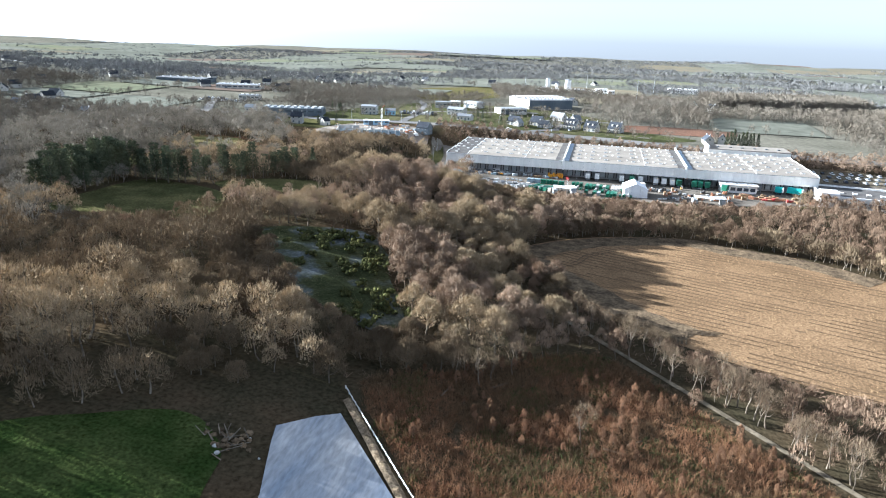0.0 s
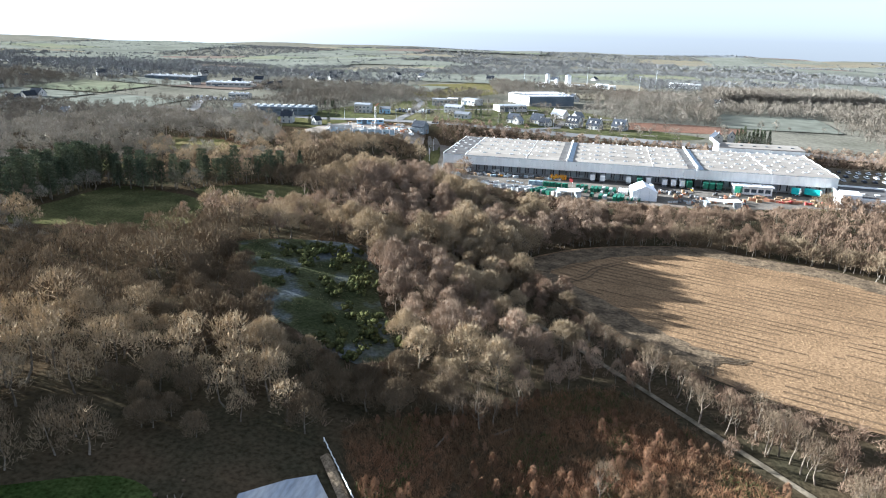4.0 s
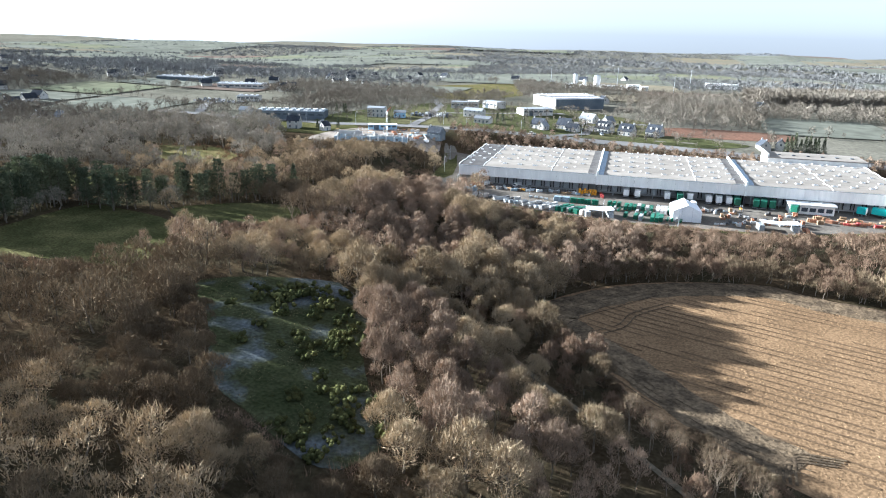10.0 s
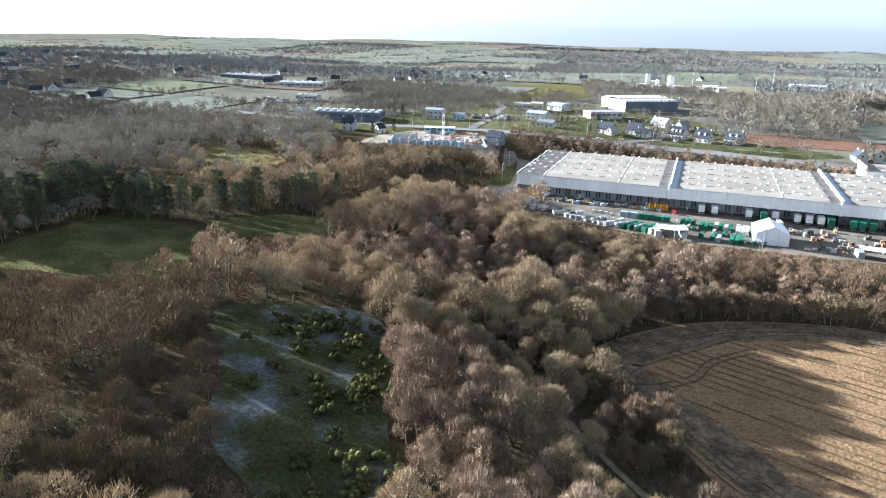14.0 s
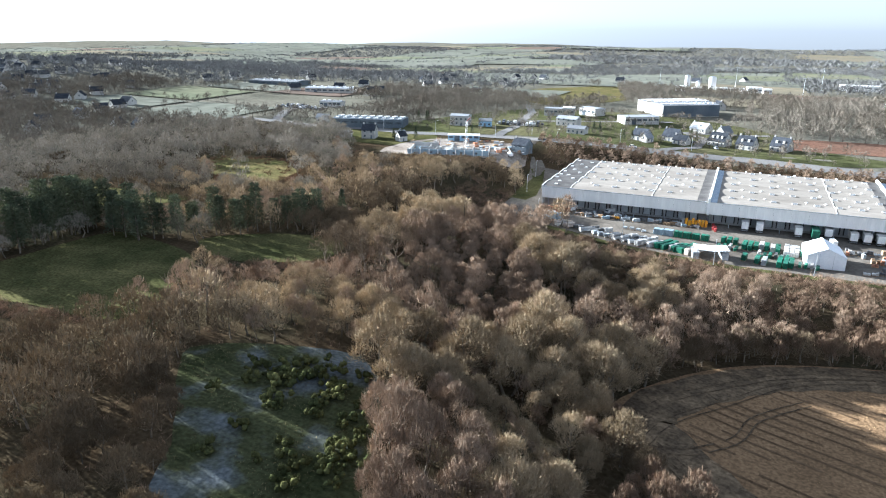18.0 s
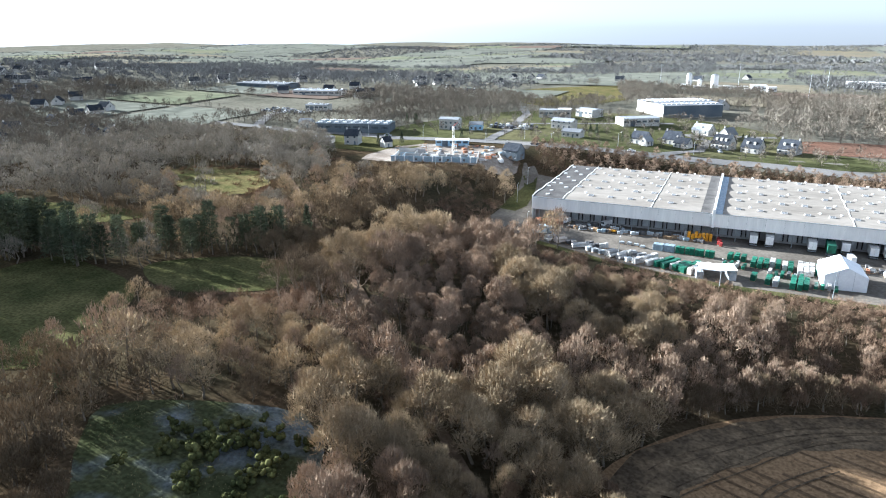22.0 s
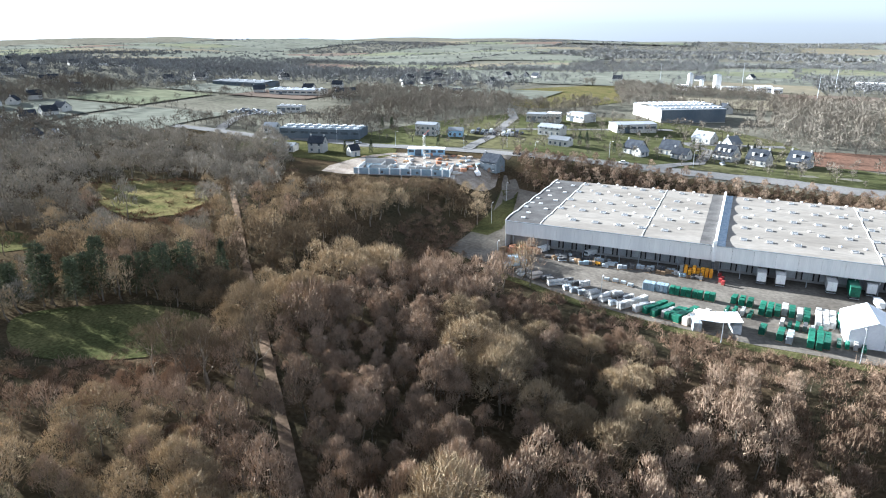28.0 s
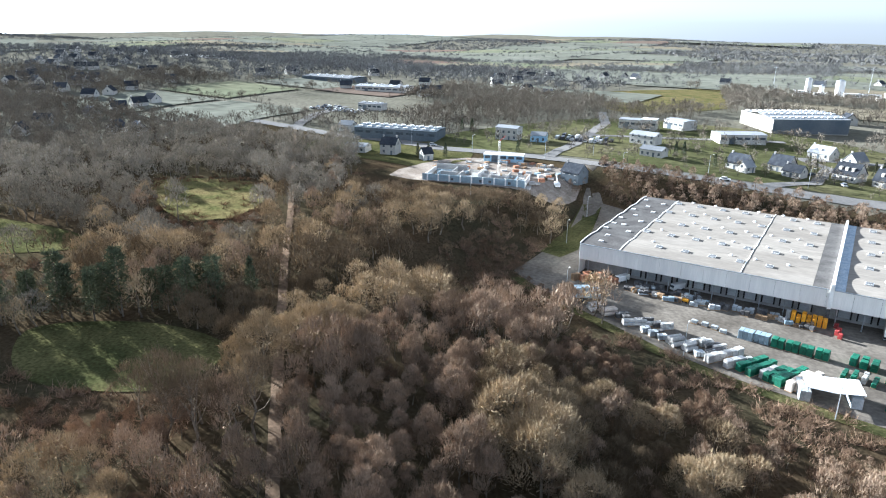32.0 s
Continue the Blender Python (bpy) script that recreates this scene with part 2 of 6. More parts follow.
M["far_plough"] = surf("hazy_ploughland", (0.14, 0.1, 0.08), (0.12, 0.097, 0.08), 0.008, 0.1, vary=0.2)
# twigs of the western woods, lightened in colour in place of haze
M["twig_mid"] = surf("hazy_mid_twigs", (0.185, 0.162, 0.13), (0.265, 0.237, 0.195), 0.02, 1.2, vary=0.3, island=0.2)
M["churned"] = surf("churned_soil", (0.075, 0.057, 0.039), (0.155, 0.115, 0.074), 0.25, 1.3, rough=0.85, bump=0.3, vary=0.5)
M["twig_scrub"] = surf("sapling_twigs", (0.155, 0.09, 0.055), (0.2, 0.122, 0.074), 0.08, 0.8, vary=0.35, rand=0.3, island=0.3)
M["pasture"] = surf("green_pasture", (0.022, 0.036, 0.01), (0.044, 0.056, 0.018), 0.12, 1.6, bump=0.25, vary=0.6)
M["tussock"] = surf("tussock_grass", (0.24, 0.19, 0.1), (0.15, 0.125, 0.065), 0.12, 1.5, vary=0.3, island=0.4)
M["twig_farm"] = surf("hedge_twigs", (0.122, 0.104, 0.082), (0.168, 0.147, 0.12), 0.015, 1.0, vary=0.3, island=0.2)

# ---- helpers of this scene ----
from mathutils.geometry import delaunay_2d_cdt


def part(name, bm, material, parent=None, label=""):
    """Links a bmesh as one mesh object, under parent where there is one."""
    me = bpy.data.meshes.new(name)
    bm.to_mesh(me)
    bm.free()
    me.materials.append(material)
    ob = new(name, me)
    if parent:
        ob.parent = parent
    if label:
        ob["label"] = label
    return ob


def piece(name, me, parent, m):
    """A further object on the mesh me, at the pose m under parent."""
    ob = new(name, me)
    ob.parent = parent
    ob.matrix_basis = m
    return ob


def np_mesh(name, verts, tris, material):
    me = bpy.data.meshes.new(name)
    verts, tris = np.asarray(verts, np.float32), np.asarray(tris, np.int32)
    me.vertices.add(len(verts))
    me.vertices.foreach_set("co", verts.ravel())
    me.loops.add(tris.size)
    me.loops.foreach_set("vertex_index", tris.ravel())
    me.polygons.add(len(tris))
    me.polygons.foreach_set("loop_start", np.arange(0, tris.size, 3, dtype=np.int32))
    me.update(calc_edges=True)
    me.materials.append(material)
    return me


def box(bm, x0, x1, y0, y1, z0, z1, bevel=0.0):
    """Adds a block, with its edges rounded by bevel."""
    geo = bmesh.ops.create_cube(bm, size=1.0)["verts"]
    for v in geo:
        v.co = Vector((x0 + (v.co.x + 0.5) * (x1 - x0), y0 + (v.co.y + 0.5) * (y1 - y0), z0 + (v.co.z + 0.5) * (z1 - z0)))
    if bevel:
        edges = list({e for v in geo for e in v.link_edges})
        bmesh.ops.bevel(bm, geom=edges, offset=bevel, segments=1, affect="EDGES")


def block(x0, x1, y0, y1, z0, z1, bevel=0.0):
    bm = bmesh.new()
    box(bm, x0, x1, y0, y1, z0, z1, bevel)
    return bm


def tube(bm, p, q, r0, r1, sides=8):
    """Adds a tapered rod from p to q."""
    p, q = Vector(p), Vector(q)
    turn = (q - p).to_track_quat("Z", "Y").to_matrix()
    rings = []
    for at, r in ((p, r0), (q, r1)):
        rings.append([bm.verts.new(at + turn @ Vector((r * math.cos(2 * math.pi * k / sides), r * math.sin(2 * math.pi * k / sides), 0))) for k in range(sides)])
    for k in range(sides):
        bm.faces.new((rings[0][k], rings[0][(k + 1) % sides], rings[1][(k + 1) % sides], rings[1][k]))
    bm.faces.new(rings[0][::-1])
    bm.faces.new(rings[1])


def rod(p, q, r0, r1, sides=8):
    bm = bmesh.new()
    tube(bm, p, q, r0, r1, sides)
    return bm


def thing(name, x, y, z=None, turn=0.0, label="", category="", group="", kind=""):
    """An Empty at the base of a thing."""
    ob = new(name)
    ob.empty_display_size = 0.5
    ob.matrix_basis = pose(x, y, height(x, y) if z is None else z, 0, 0, turn)
    return tagged(ob, label, category, group, kind)


# ---- land ----
def smooth(v):
    v = np.clip(v, 0, 1)
    return v * v * (3 - 2 * v)


def height(x, y):
    """The ground: flat at the works and the stubble field, a rise to the west and north, falling away in the distance."""
    west = 10 * smooth((88 - x) / 115)
    off = math.hypot(max(-22 - x, x - 270, 0), max(-48 - y, y - 72, 0))
    north = 9 * smooth((y - 74) / 50) + 3 * smooth((y - 150) / 90)
    z = west * smooth(off / 25) + north * (1 - west / 14)
    r = math.hypot(x - 70, y + 280)
    far = smooth((r - 450) / 2600)
    if far > 0:
        z += -48 * far + far * 34 * noise.noise(Vector((x / 900, y / 900, 3.1))) + min(1, far * 6) * 5 * noise.noise(Vector((x / 260, y / 260, 7.7)))
    z += 24 * math.exp(-(((x + 760) / 260) ** 2 + ((y - 270) / 240) ** 2))
    return float(z)


def spread(lo, hi, fine, step):
    """Grid lines, step apart between the two numbers in fine and wider and wider outside."""
    inner = list(np.arange(fine[0], fine[1] + step / 2, step))
    out, s = [inner[-1]], step
    while out[-1] < hi:
        s *= 1.14
        out.append(min(out[-1] + s, hi))
    back_, s = [inner[0]], step
    while back_[-1] > lo:
        s *= 1.14
        back_.append(max(back_[-1] - s, lo))
    return back_[:0:-1] + inner + out[1:]


xs, ys = spread(-4700, 4300, (-300, 300), 4.0), spread(-900, 4480, (-350, 300), 4.0)
gv = np.array([(x, y, height(x, y)) for y in ys for x in xs])
nx = len(xs)
cell = (np.arange(len(ys) - 1)[:, None] * nx + np.arange(nx - 1)[None]).ravel()
gt = np.concatenate([np.stack([cell, cell + 1, cell + nx + 1], 1), np.stack([cell, cell + nx + 1, cell + nx], 1)])
ground = new("ground", np_mesh("ground", gv, gt, M["litter"]))
ground.data.polygons.foreach_set("use_smooth", np.ones(len(gt), bool))
# beyond the near woods the ground turns to the haze-paled colour
ground.data.materials.append(M["winter_ground"])
mid_g = gv[gt].mean(1)
ground.data.polygons.foreach_set("material_index", ((mid_g[:, 1] > 104) | (mid_g[:, 0] < -250) | (mid_g[:, 0] > 330)).astype(np.int32))
tagged(ground, "brown leaf litter and rough grass of a winter valley", "ground", kind="structure")


def rounded(points, steps=5, closed=True):
    """A smooth line through points."""
    n, out = len(points), []
    p = [np.array(q, float) for q in points]
    for i in range(n if closed else n - 1):
        a, b, c, d = ((p[(i + k) % n] for k in (-1, 0, 1, 2)) if closed else (p[min(max(i + k, 0), n - 1)] for k in (-1, 0, 1, 2)))
        for s in range(steps):
            t = s / steps
            out.append(tuple(0.5 * ((2 * b) + (c - a) * t + (2 * a - 5 * b + 4 * c - d) * t * t + (3 * b - a - 3 * c + d) * t ** 3)))
    if not closed:
        out.append(tuple(p[-1]))
    return out


def inside(poly, x, y):
    hit = False
    n = len(poly)
    j = n - 1
    for i in range(n):
        xi, yi = poly[i]
        xj, yj = poly[j]
        if (yi > y) != (yj > y) and x < (xj - xi) * (y - yi) / (yj - yi) + xi:
            hit = not hit
        j = i
    return hit


def sheet(name, poly, material, label, lift=0.12, step=4.0, wobble=0.0, category="ground", rough=0.0):
    """A patch of ground that lies on the land."""
    rng = random.Random(name)
    edge = [(x + rng.uniform(-wobble, wobble), y + rng.uniform(-wobble, wobble)) for x, y in poly]
    x0, x1 = min(p[0] for p in edge), max(p[0] for p in edge)
    y0, y1 = min(p[1] for p in edge), max(p[1] for p in edge)
    pts = [Vector(p) for p in edge]
    for x in np.arange(x0 + step / 2, x1, step):
        for y in np.arange(y0 + step / 2, y1, step):
            if inside(edge, x, y):
                pts.append(Vector((x + rng.uniform(-0.3, 0.3) * step, y + rng.uniform(-0.3, 0.3) * step)))
    ne = len(edge)
    v, _, f, *_ = delaunay_2d_cdt(pts, [(i, (i + 1) % ne) for i in range(ne)], [], 1, 1e-4)
    co = [(p.x, p.y, height(p.x, p.y) + lift + (rng.uniform(0, rough) if rough else 0)) for p in v]
    me = np_mesh(name, co, [t for t in f if len(t) == 3], material)
    me.polygons.foreach_set("use_smooth", np.ones(len(me.polygons), bool))
    ob = new(name, me)
    return tagged(ob, label, category, kind="structure")


def strip(name, line, width, material, label, lift=0.2, step=3.0, category="road"):
    """A road along a line."""
    pts = [np.array(p, float) for p in line]
    dense = []
    for a, b in zip(pts, pts[1:]):
        k = max(1, int(np.linalg.norm(b - a) / step))
        dense += [a + (b - a) * i / k for i in range(k)]
    dense.append(pts[-1])
    co, tri = [], []
    for i, p in enumerate(dense):
        d = dense[min(i + 1, len(dense) - 1)] - dense[max(i - 1, 0)]
        side = np.array([-d[1], d[0]]) / (np.linalg.norm(d) + 1e-9)
        for s in (-0.5, 0.0, 0.5):
            q = p + side * s * width * (1 + 0.08 * math.sin(i * 1.7 + s))
            co.append((q[0], q[1], height(q[0], q[1]) + lift + (0.05 if s == 0 else 0)))
    for i in range(len(dense) - 1):
        for s in (0, 1):
            k = i * 3 + s
            tri += [(k, k + 1, k + 4), (k, k + 4, k + 3)]
    ob = new(name, np_mesh(name, co, np.array(tri)[:, ::-1], material))
    return tagged(ob, label, category, kind="structure")


FIELD = rounded([(57, -152), (69, -131), (87, -116), (119, -107), (135, -114), (159, -121), (180, -138), (215, -160), (290, -200), (300, -290), (200, -246), (149, -228), (131, -222), (108, -209), (91, -197), (79, -181), (62, -163)], 4)
GORSE_MEADOW = rounded([(-23, -181), (-14, -172), (8, -164), (22, -180), (30, -202), (42, -221), (35, -233), (17, -225), (5, -217), (-6, -200)], 4)
WEST_MEADOW = rounded([(-104, -126), (-86, -127), (-66, -133), (-54, -146), (-47, -174), (-75, -177), (-106, -180), (-108, -150)], 4)
POND_MEADOW = rounded([(-190, -92), (-160, -82), (-128, -78), (-114, -84), (-128, -100), (-148, -111), (-175, -108)], 4)
BROWN_MEADOW = rounded([(-166, -24), (-134, -2), (-103, -32), (-116, -53)], 4)
SMALL_MEADOW = rounded([(-73, -122), (-68, -113), (-52, -104), (-33, -104), (-29, -120), (-46, -131), (-60, -131)], 4)
SOUTH_GRASS = rounded([(-58, -345), (-12, -299), (3, -288), (15, -281), (24, -284), (30, -296), (31, -345)], 4)
PAD = [(41.5, -269), (38, -272), (32.5, -277.5), (34, -282), (36, -288), (38, -295), (42, -318), (75, -318), (58, -288)]
LANE = [(175, -313), (131, -262), (114, -242), (94, -219), (80, -203), (60, -184), (40, -165), (24, -149), (-3, -121), (-61, -60), (-91, -27), (-135, 19), (-179, 66), (-215, 104)]
YARD = [(-17, -9), (-5, -18), (14, -27), (35, -36.5), (53, -42), (79, -46), (110, -46), (140, -44), (165, -34), (187, -25), (202, -28), (260, -20), (262, 76), (-9, 76), (-20, 78), (-32, 104), (-40, 102), (-27, 74), (-19, 40), (-17, 10)]

sheet("stubble_field", FIELD, M["stubble"], "tan maize stubble field with straw rows and muddy edges", 0.15, 5.0)
sheet("gorse_meadow", GORSE_MEADOW, M["frost_grass"], "frosted rough meadow scattered with dark gorse", 0.15, 3.0, 0.6)
sheet("west_meadow", WEST_MEADOW, M["grass"], "mown green meadow half in the shade of pines", 0.15, 5.0)
sheet("pond_meadow", POND_MEADOW, M["grass"], "green meadow behind the pines", 0.15, 5.0)
sheet("brown_meadow", BROWN_MEADOW, M["rough_grass"], "meadow of dry tan tussock grass", 0.15, 3.0, 2.6, rough=0.5)
sheet("small_meadow", SMALL_MEADOW, M["grass"], "narrow green clearing striped by tree shadows", 0.15, 3.0)
sheet("south_grass", SOUTH_GRASS, M["pasture"], "green pasture beside the sand arena", 0.15, 4.0)
sheet("sand_arena", PAD, M["frost_shade_sand"], "levelled sand arena white with frost", 0.25, 1.3, 0.35, rough=0.1)
sheet("yard", YARD, M["asphalt"], "worn grey asphalt loading yard", 0.10, 6.0, category="yard")
strip("lane", LANE[:6], 1.35, M["gravel"], "pale gravel lane between the scrub and the stubble field", 0.25)
strip("woodland_lane", LANE[5:], 2.1, M["lane"], "straight leaf-strewn lane through the woods", 0.25)

# ---- trees ----
def unit(v):
    return v / (np.linalg.norm(v, axis=-1, keepdims=True) + 1e-9)


def slivers(base, way, length, width, rng):
    """Thin pointed triangles that start at base."""
    n = len(base)
    side = unit(np.cross(way, rng.normal(size=(n, 3))))
    v = np.stack([base - side * width[:, None] / 2, base + side * width[:, None] / 2, base + way * length[:, None]], 1).reshape(-1, 3)
    return v, np.arange(3 * n).reshape(-1, 3)


def wood(seed, h, spread_, limbs, r0=0.18, fork=0.3, lean=0.0):
    """A tapered trunk with limbs. Gives its verts, its triangles and the limbs' ends."""
    rng = np.random.default_rng(seed)
    vs, fs, tips = [], [], []

    def limb(p, q, a, b, sides):
        d = unit(q - p)
        u = unit(np.cross(d, [0.3, 0.9, 0.1]))
        w = np.cross(d, u)
        k = len(vs)
        for at, r in ((p, a), (q, b)):
            for s in range(sides):
                ang = 2 * math.pi * s / sides
                vs.append(at + r * (u * math.cos(ang) + w * math.sin(ang)))
        for s in range(sides):
            t = (s + 1) % sides
            fs.append((k + s, k + t, k + sides + t))
            fs.append((k + s, k + sides + t, k + sides + s))

    at, top, steps = np.zeros(3), 0.72 * h, 4
    line = [at]
    for i in range(steps):
        at = at + np.array([rng.normal(0, 0.03) * h + lean / steps, rng.normal(0, 0.03) * h, top / steps])
        line.append(at)
    for i in range(steps):
        limb(line[i], line[i + 1], r0 * (1 - 0.8 * i / steps), r0 * (1 - 0.8 * (i + 1) / steps), 6)
    for i in range(limbs):
        f = fork + (1 - fork) * (i + rng.uniform(0, 0.8)) / limbs
        k = min(int(f * steps), steps - 1)
        p = line[k] + (line[k + 1] - line[k]) * (f * steps - k)
        ang = i * 2.4 + rng.uniform(-0.5, 0.5)
        out = spread_ * rng.uniform(0.55, 0.95) * (1.05 - 0.5 * f)
        q = p + np.array([math.cos(ang) * out, math.sin(ang) * out, h * rng.uniform(0.14, 0.3)])
        q[2] = min(q[2], 0.93 * h)
        mid = p + (q - p) * 0.5 + np.array([0, 0, -0.04 * h])
        r = r0 * 0.42 * (1.1 - 0.6 * f)
        limb(p, mid, r, r * 0.7, 4)
        limb(mid, q, r * 0.7, r * 0.3, 4)
        tips += [mid, q]
    tips.append(line[-1])
    return np.array(vs), np.array(fs), np.array(tips)


def leafage(base, nrm, way, length, width, rng, loose=0.28):
    """Slivers that lie with their flat side towards nrm."""
    n = len(base)
    way = unit(way - nrm * (way * nrm).sum(1, keepdims=True) * 0.6)
    side = unit(np.cross(way, nrm + rng.normal(size=(n, 3)) * loose))
    v = np.stack([base - side * width[:, None] / 2, base + side * width[:, None] / 2, base + way * length[:, None]], 1).reshape(-1, 3)
    return v, np.arange(3 * n).reshape(-1, 3)


GOLD = (1 + 5 ** 0.5) / 2
ICO = unit(np.array([(-1, GOLD, 0), (1, GOLD, 0), (-1, -GOLD, 0), (1, -GOLD, 0), (0, -1, GOLD), (0, 1, GOLD), (0, -1, -GOLD), (0, 1, -GOLD), (GOLD, 0, -1), (GOLD, 0, 1), (-GOLD, 0, -1), (-GOLD, 0, 1)]))
ICO_F = np.array([(0, 11, 5), (0, 5, 1), (0, 1, 7), (0, 7, 10), (0, 10, 11), (1, 5, 9), (5, 11, 4), (11, 10, 2), (10, 7, 6), (7, 1, 8), (3, 9, 4), (3, 4, 2), (3, 2, 6), (3, 6, 8), (3, 8, 9), (4, 9, 5), (2, 4, 11), (6, 2, 10), (8, 6, 7), (9, 8, 1)])


def twigs(seed, h, spread_, tips, count, length, width, up=0.7, low=0.3, broad=2.0):
    """The fine branches: a crown of several rounded heads of dense brushwood, with fine twigs that stand out of them."""
    rng = np.random.default_rng(seed + 1000)
    heads = 9
    turn = np.arange(heads) * 2.4 + rng.uniform(0, 6.28)
    out = np.where(np.arange(heads) < 2, 0.12, np.where(np.arange(heads) < 6, 0.5, 0.62)) * rng.uniform(0.85, 1.1, heads)
    high = np.where(np.arange(heads) < 2, 0.74, np.where(np.arange(heads) < 6, 0.6, 0.36)) + rng.uniform(-0.05, 0.05, heads)
    size = spread_ * rng.uniform(0.46, 0.6, heads)
    mid = np.stack([np.cos(turn) * out * spread_, np.sin(turn) * out * spread_, h * (low + (0.97 - low) * high)], 1)
    pick = rng.integers(0, heads, count)
    d = rng.normal(size=(count, 3))
    d[:, 2] = d[:, 2] * 0.8 + 0.3
    d = unit(d)
    away = mid[pick] * np.array([1, 1, 0.35]) - np.array([0, 0, 0.35 * h * (low + (0.97 - low) * 0.45)])
    d = unit(d + unit(away) * 0.45)
    tall = np.clip(h * 0.2 / spread_, 0.8, 1.7)
    shell = np.arange(count) < int(count * 0.5)          # broad sprays make the skin of a head, fine twigs stand on it
    reach = np.where(shell, rng.uniform(0.4, 0.85, count), rng.uniform(0.6, 1.08, count)) * size[pick]
    base = mid[pick] + d * reach[:, None] * np.array([1, 1, tall])
    base[:, 2] = np.clip(base[:, 2], 0.04 * h, None)
    way = unit(d * 0.75 + np.array([0, 0, up * 0.85]) + rng.normal(size=(count, 3)) * 0.25)
    long_ = length * rng.uniform(0.6, 1.35, count)
    wide = width * rng.uniform(0.6, 1.4, count) * np.where(shell, broad, 1.0)
    v, f = leafage(base, d, way, long_, wide, rng, 1.0)
    mix = rng.permutation(count)
    return v.reshape(-1, 3, 3)[mix].reshape(-1, 3), f


def conifer(seed, h, spread_, tiers, count, low=0.15, flat=0.0, length=0.9, width=0.2):
    """Needle sprays on drooping boughs."""
    rng = np.random.default_rng(seed + 500)
    t = rng.uniform(0, 1, count) ** 0.8
    tier = np.floor(t * tiers) / tiers
    ang = np.floor(rng.uniform(0, 9, count)) * 0.7 + tier * 17 + rng.normal(0, 0.22, count)
    reach = spread_ * (1 - tier * (1 - flat)) * rng.uniform(0.1, 1, count) ** 0.6 * (0.75 + 0.25 * np.sin(tier * 31 + ang * 2))
    z = h * (low + (0.97 - low) * tier) - reach * 0.12 + rng.normal(0, 0.25, count)
    base = np.stack([np.cos(ang) * reach, np.sin(ang) * reach, z], 1)
    way = unit(np.stack([np.cos(ang), np.sin(ang), np.full(count, 0.25)], 1) + rng.normal(size=(count, 3)) * 0.55)
    return slivers(base, way, length * rng.uniform(0.6, 1.3, count), width * rng.uniform(0.6, 1.3, count), rng)


KINDS = {
    # height, half width, limbs, twigs, twig length, twig width, upward pull, lowest twigs, trunk radius
    "oak": (11.0, 3.9, 9, 2900, 0.95, 0.062, 0.6, 0.1, 0.24),
    "birch": (11.5, 2.8, 9, 2350, 0.95, 0.058, 1.0, 0.08, 0.15),
    "willow": (7.8, 3.6, 9, 2350, 0.9, 0.062, 0.75, 0.05, 0.16),
    "young": (8.0, 2.4, 7, 1750, 0.9, 0.058, 1.1, 0.05, 0.1),
    "tall": (14.5, 3.6, 13, 900, 1.2, 0.055, 0.75, 0.4, 0.26),
    "hedge": (9.0, 2.2, 10, 420, 1.05, 0.042, 0.8, 0.35, 0.17),
}
TWIG = {"oak": "twig_oak", "birch": "twig_birch", "willow": "twig_willow", "young": "twig_young", "tall": "twig_pale", "hedge": "twig_pale"}
BARK = {"oak": "bark", "birch": "bark", "willow": "bark", "young": "bark", "tall": "pale_bark", "hedge": "pale_bark"}
LABEL = {
    "oak": ("broad leafless oak with a dense grey-brown crown in the wood", "tree"),
    "birch": ("slender leafless birch with reddish-brown twigs and pale trunk", "tree"),
    "willow": ("low spreading leafless willow with olive-tan twigs", "tree"),
    "young": ("young leafless coppice tree with upright russet twigs", "tree"),
    "tall": ("tall bare ash with pale trunk and open crown", "tree"),
    "hedge": ("thin bare tree with pale trunk in the hedgerow", "tree"),
}
VARIANTS = {}
for kind_, (h_, r_, nl, nt_, tl_, tw_, up_, low_, r0_) in KINDS.items():
    VARIANTS[kind_] = []
    for s_ in range(6):
        k_ = np.random.default_rng(s_ + len(kind_) * 7)
        hh, rr = h_ * k_.uniform(0.88, 1.12), r_ * k_.uniform(0.85, 1.15)
        tv, tf, tips_ = wood(s_ * 13 + len(kind_), hh, rr, nl, r0_, 0.4 if kind_ in ("tall", "hedge") else 0.22)
        cv, cf = twigs(s_ * 17 + len(kind_), hh, rr, tips_, nt_, tl_, tw_, up_, low_, 1.0 if kind_ in ("tall", "hedge") else 1.7)
        VARIANTS[kind_].append((tv, tf, cv, cf))


def scatter(rng, x0, x1, y0, y1, step, keep):
    out = []
    for x in np.arange(x0, x1, step):
        for y in np.arange(y0, y1, step):
            px, py = x + rng.uniform(-0.45, 0.45) * step, y + rng.uniform(-0.45, 0.45) * step
            if keep(px, py):
                out.append((px, py))
    return out


def lane_off(x, y):
    best = 1e9
    for (ax, ay), (bx, by) in zip(LANE, LANE[1:]):
        dx, dy = bx - ax, by - ay
        t = min(1, max(0, ((x - ax) * dx + (y - ay) * dy) / (dx * dx + dy * dy)))
        best = min(best, math.hypot(x - ax - t * dx, y - ay - t * dy))
    return best


SCRUB = rounded([(41, -257), (57, -243), (78, -226), (90, -222), (110, -244), (132, -270), (150, -300), (140, -330), (80, -330), (62, -288)], 3)
GLADES = (FIELD, GORSE_MEADOW, WEST_MEADOW, POND_MEADOW, BROWN_MEADOW, SMALL_MEADOW, SOUTH_GRASS, PAD, YARD, SCRUB)


def open_ground(x, y):
    return any(inside(g, x, y) for g in GLADES) or lane_off(x, y) < (1.1 if y > -116 else 2.3) + 0.7 * noise.noise(Vector((x / 9, y / 9, 3.3)))


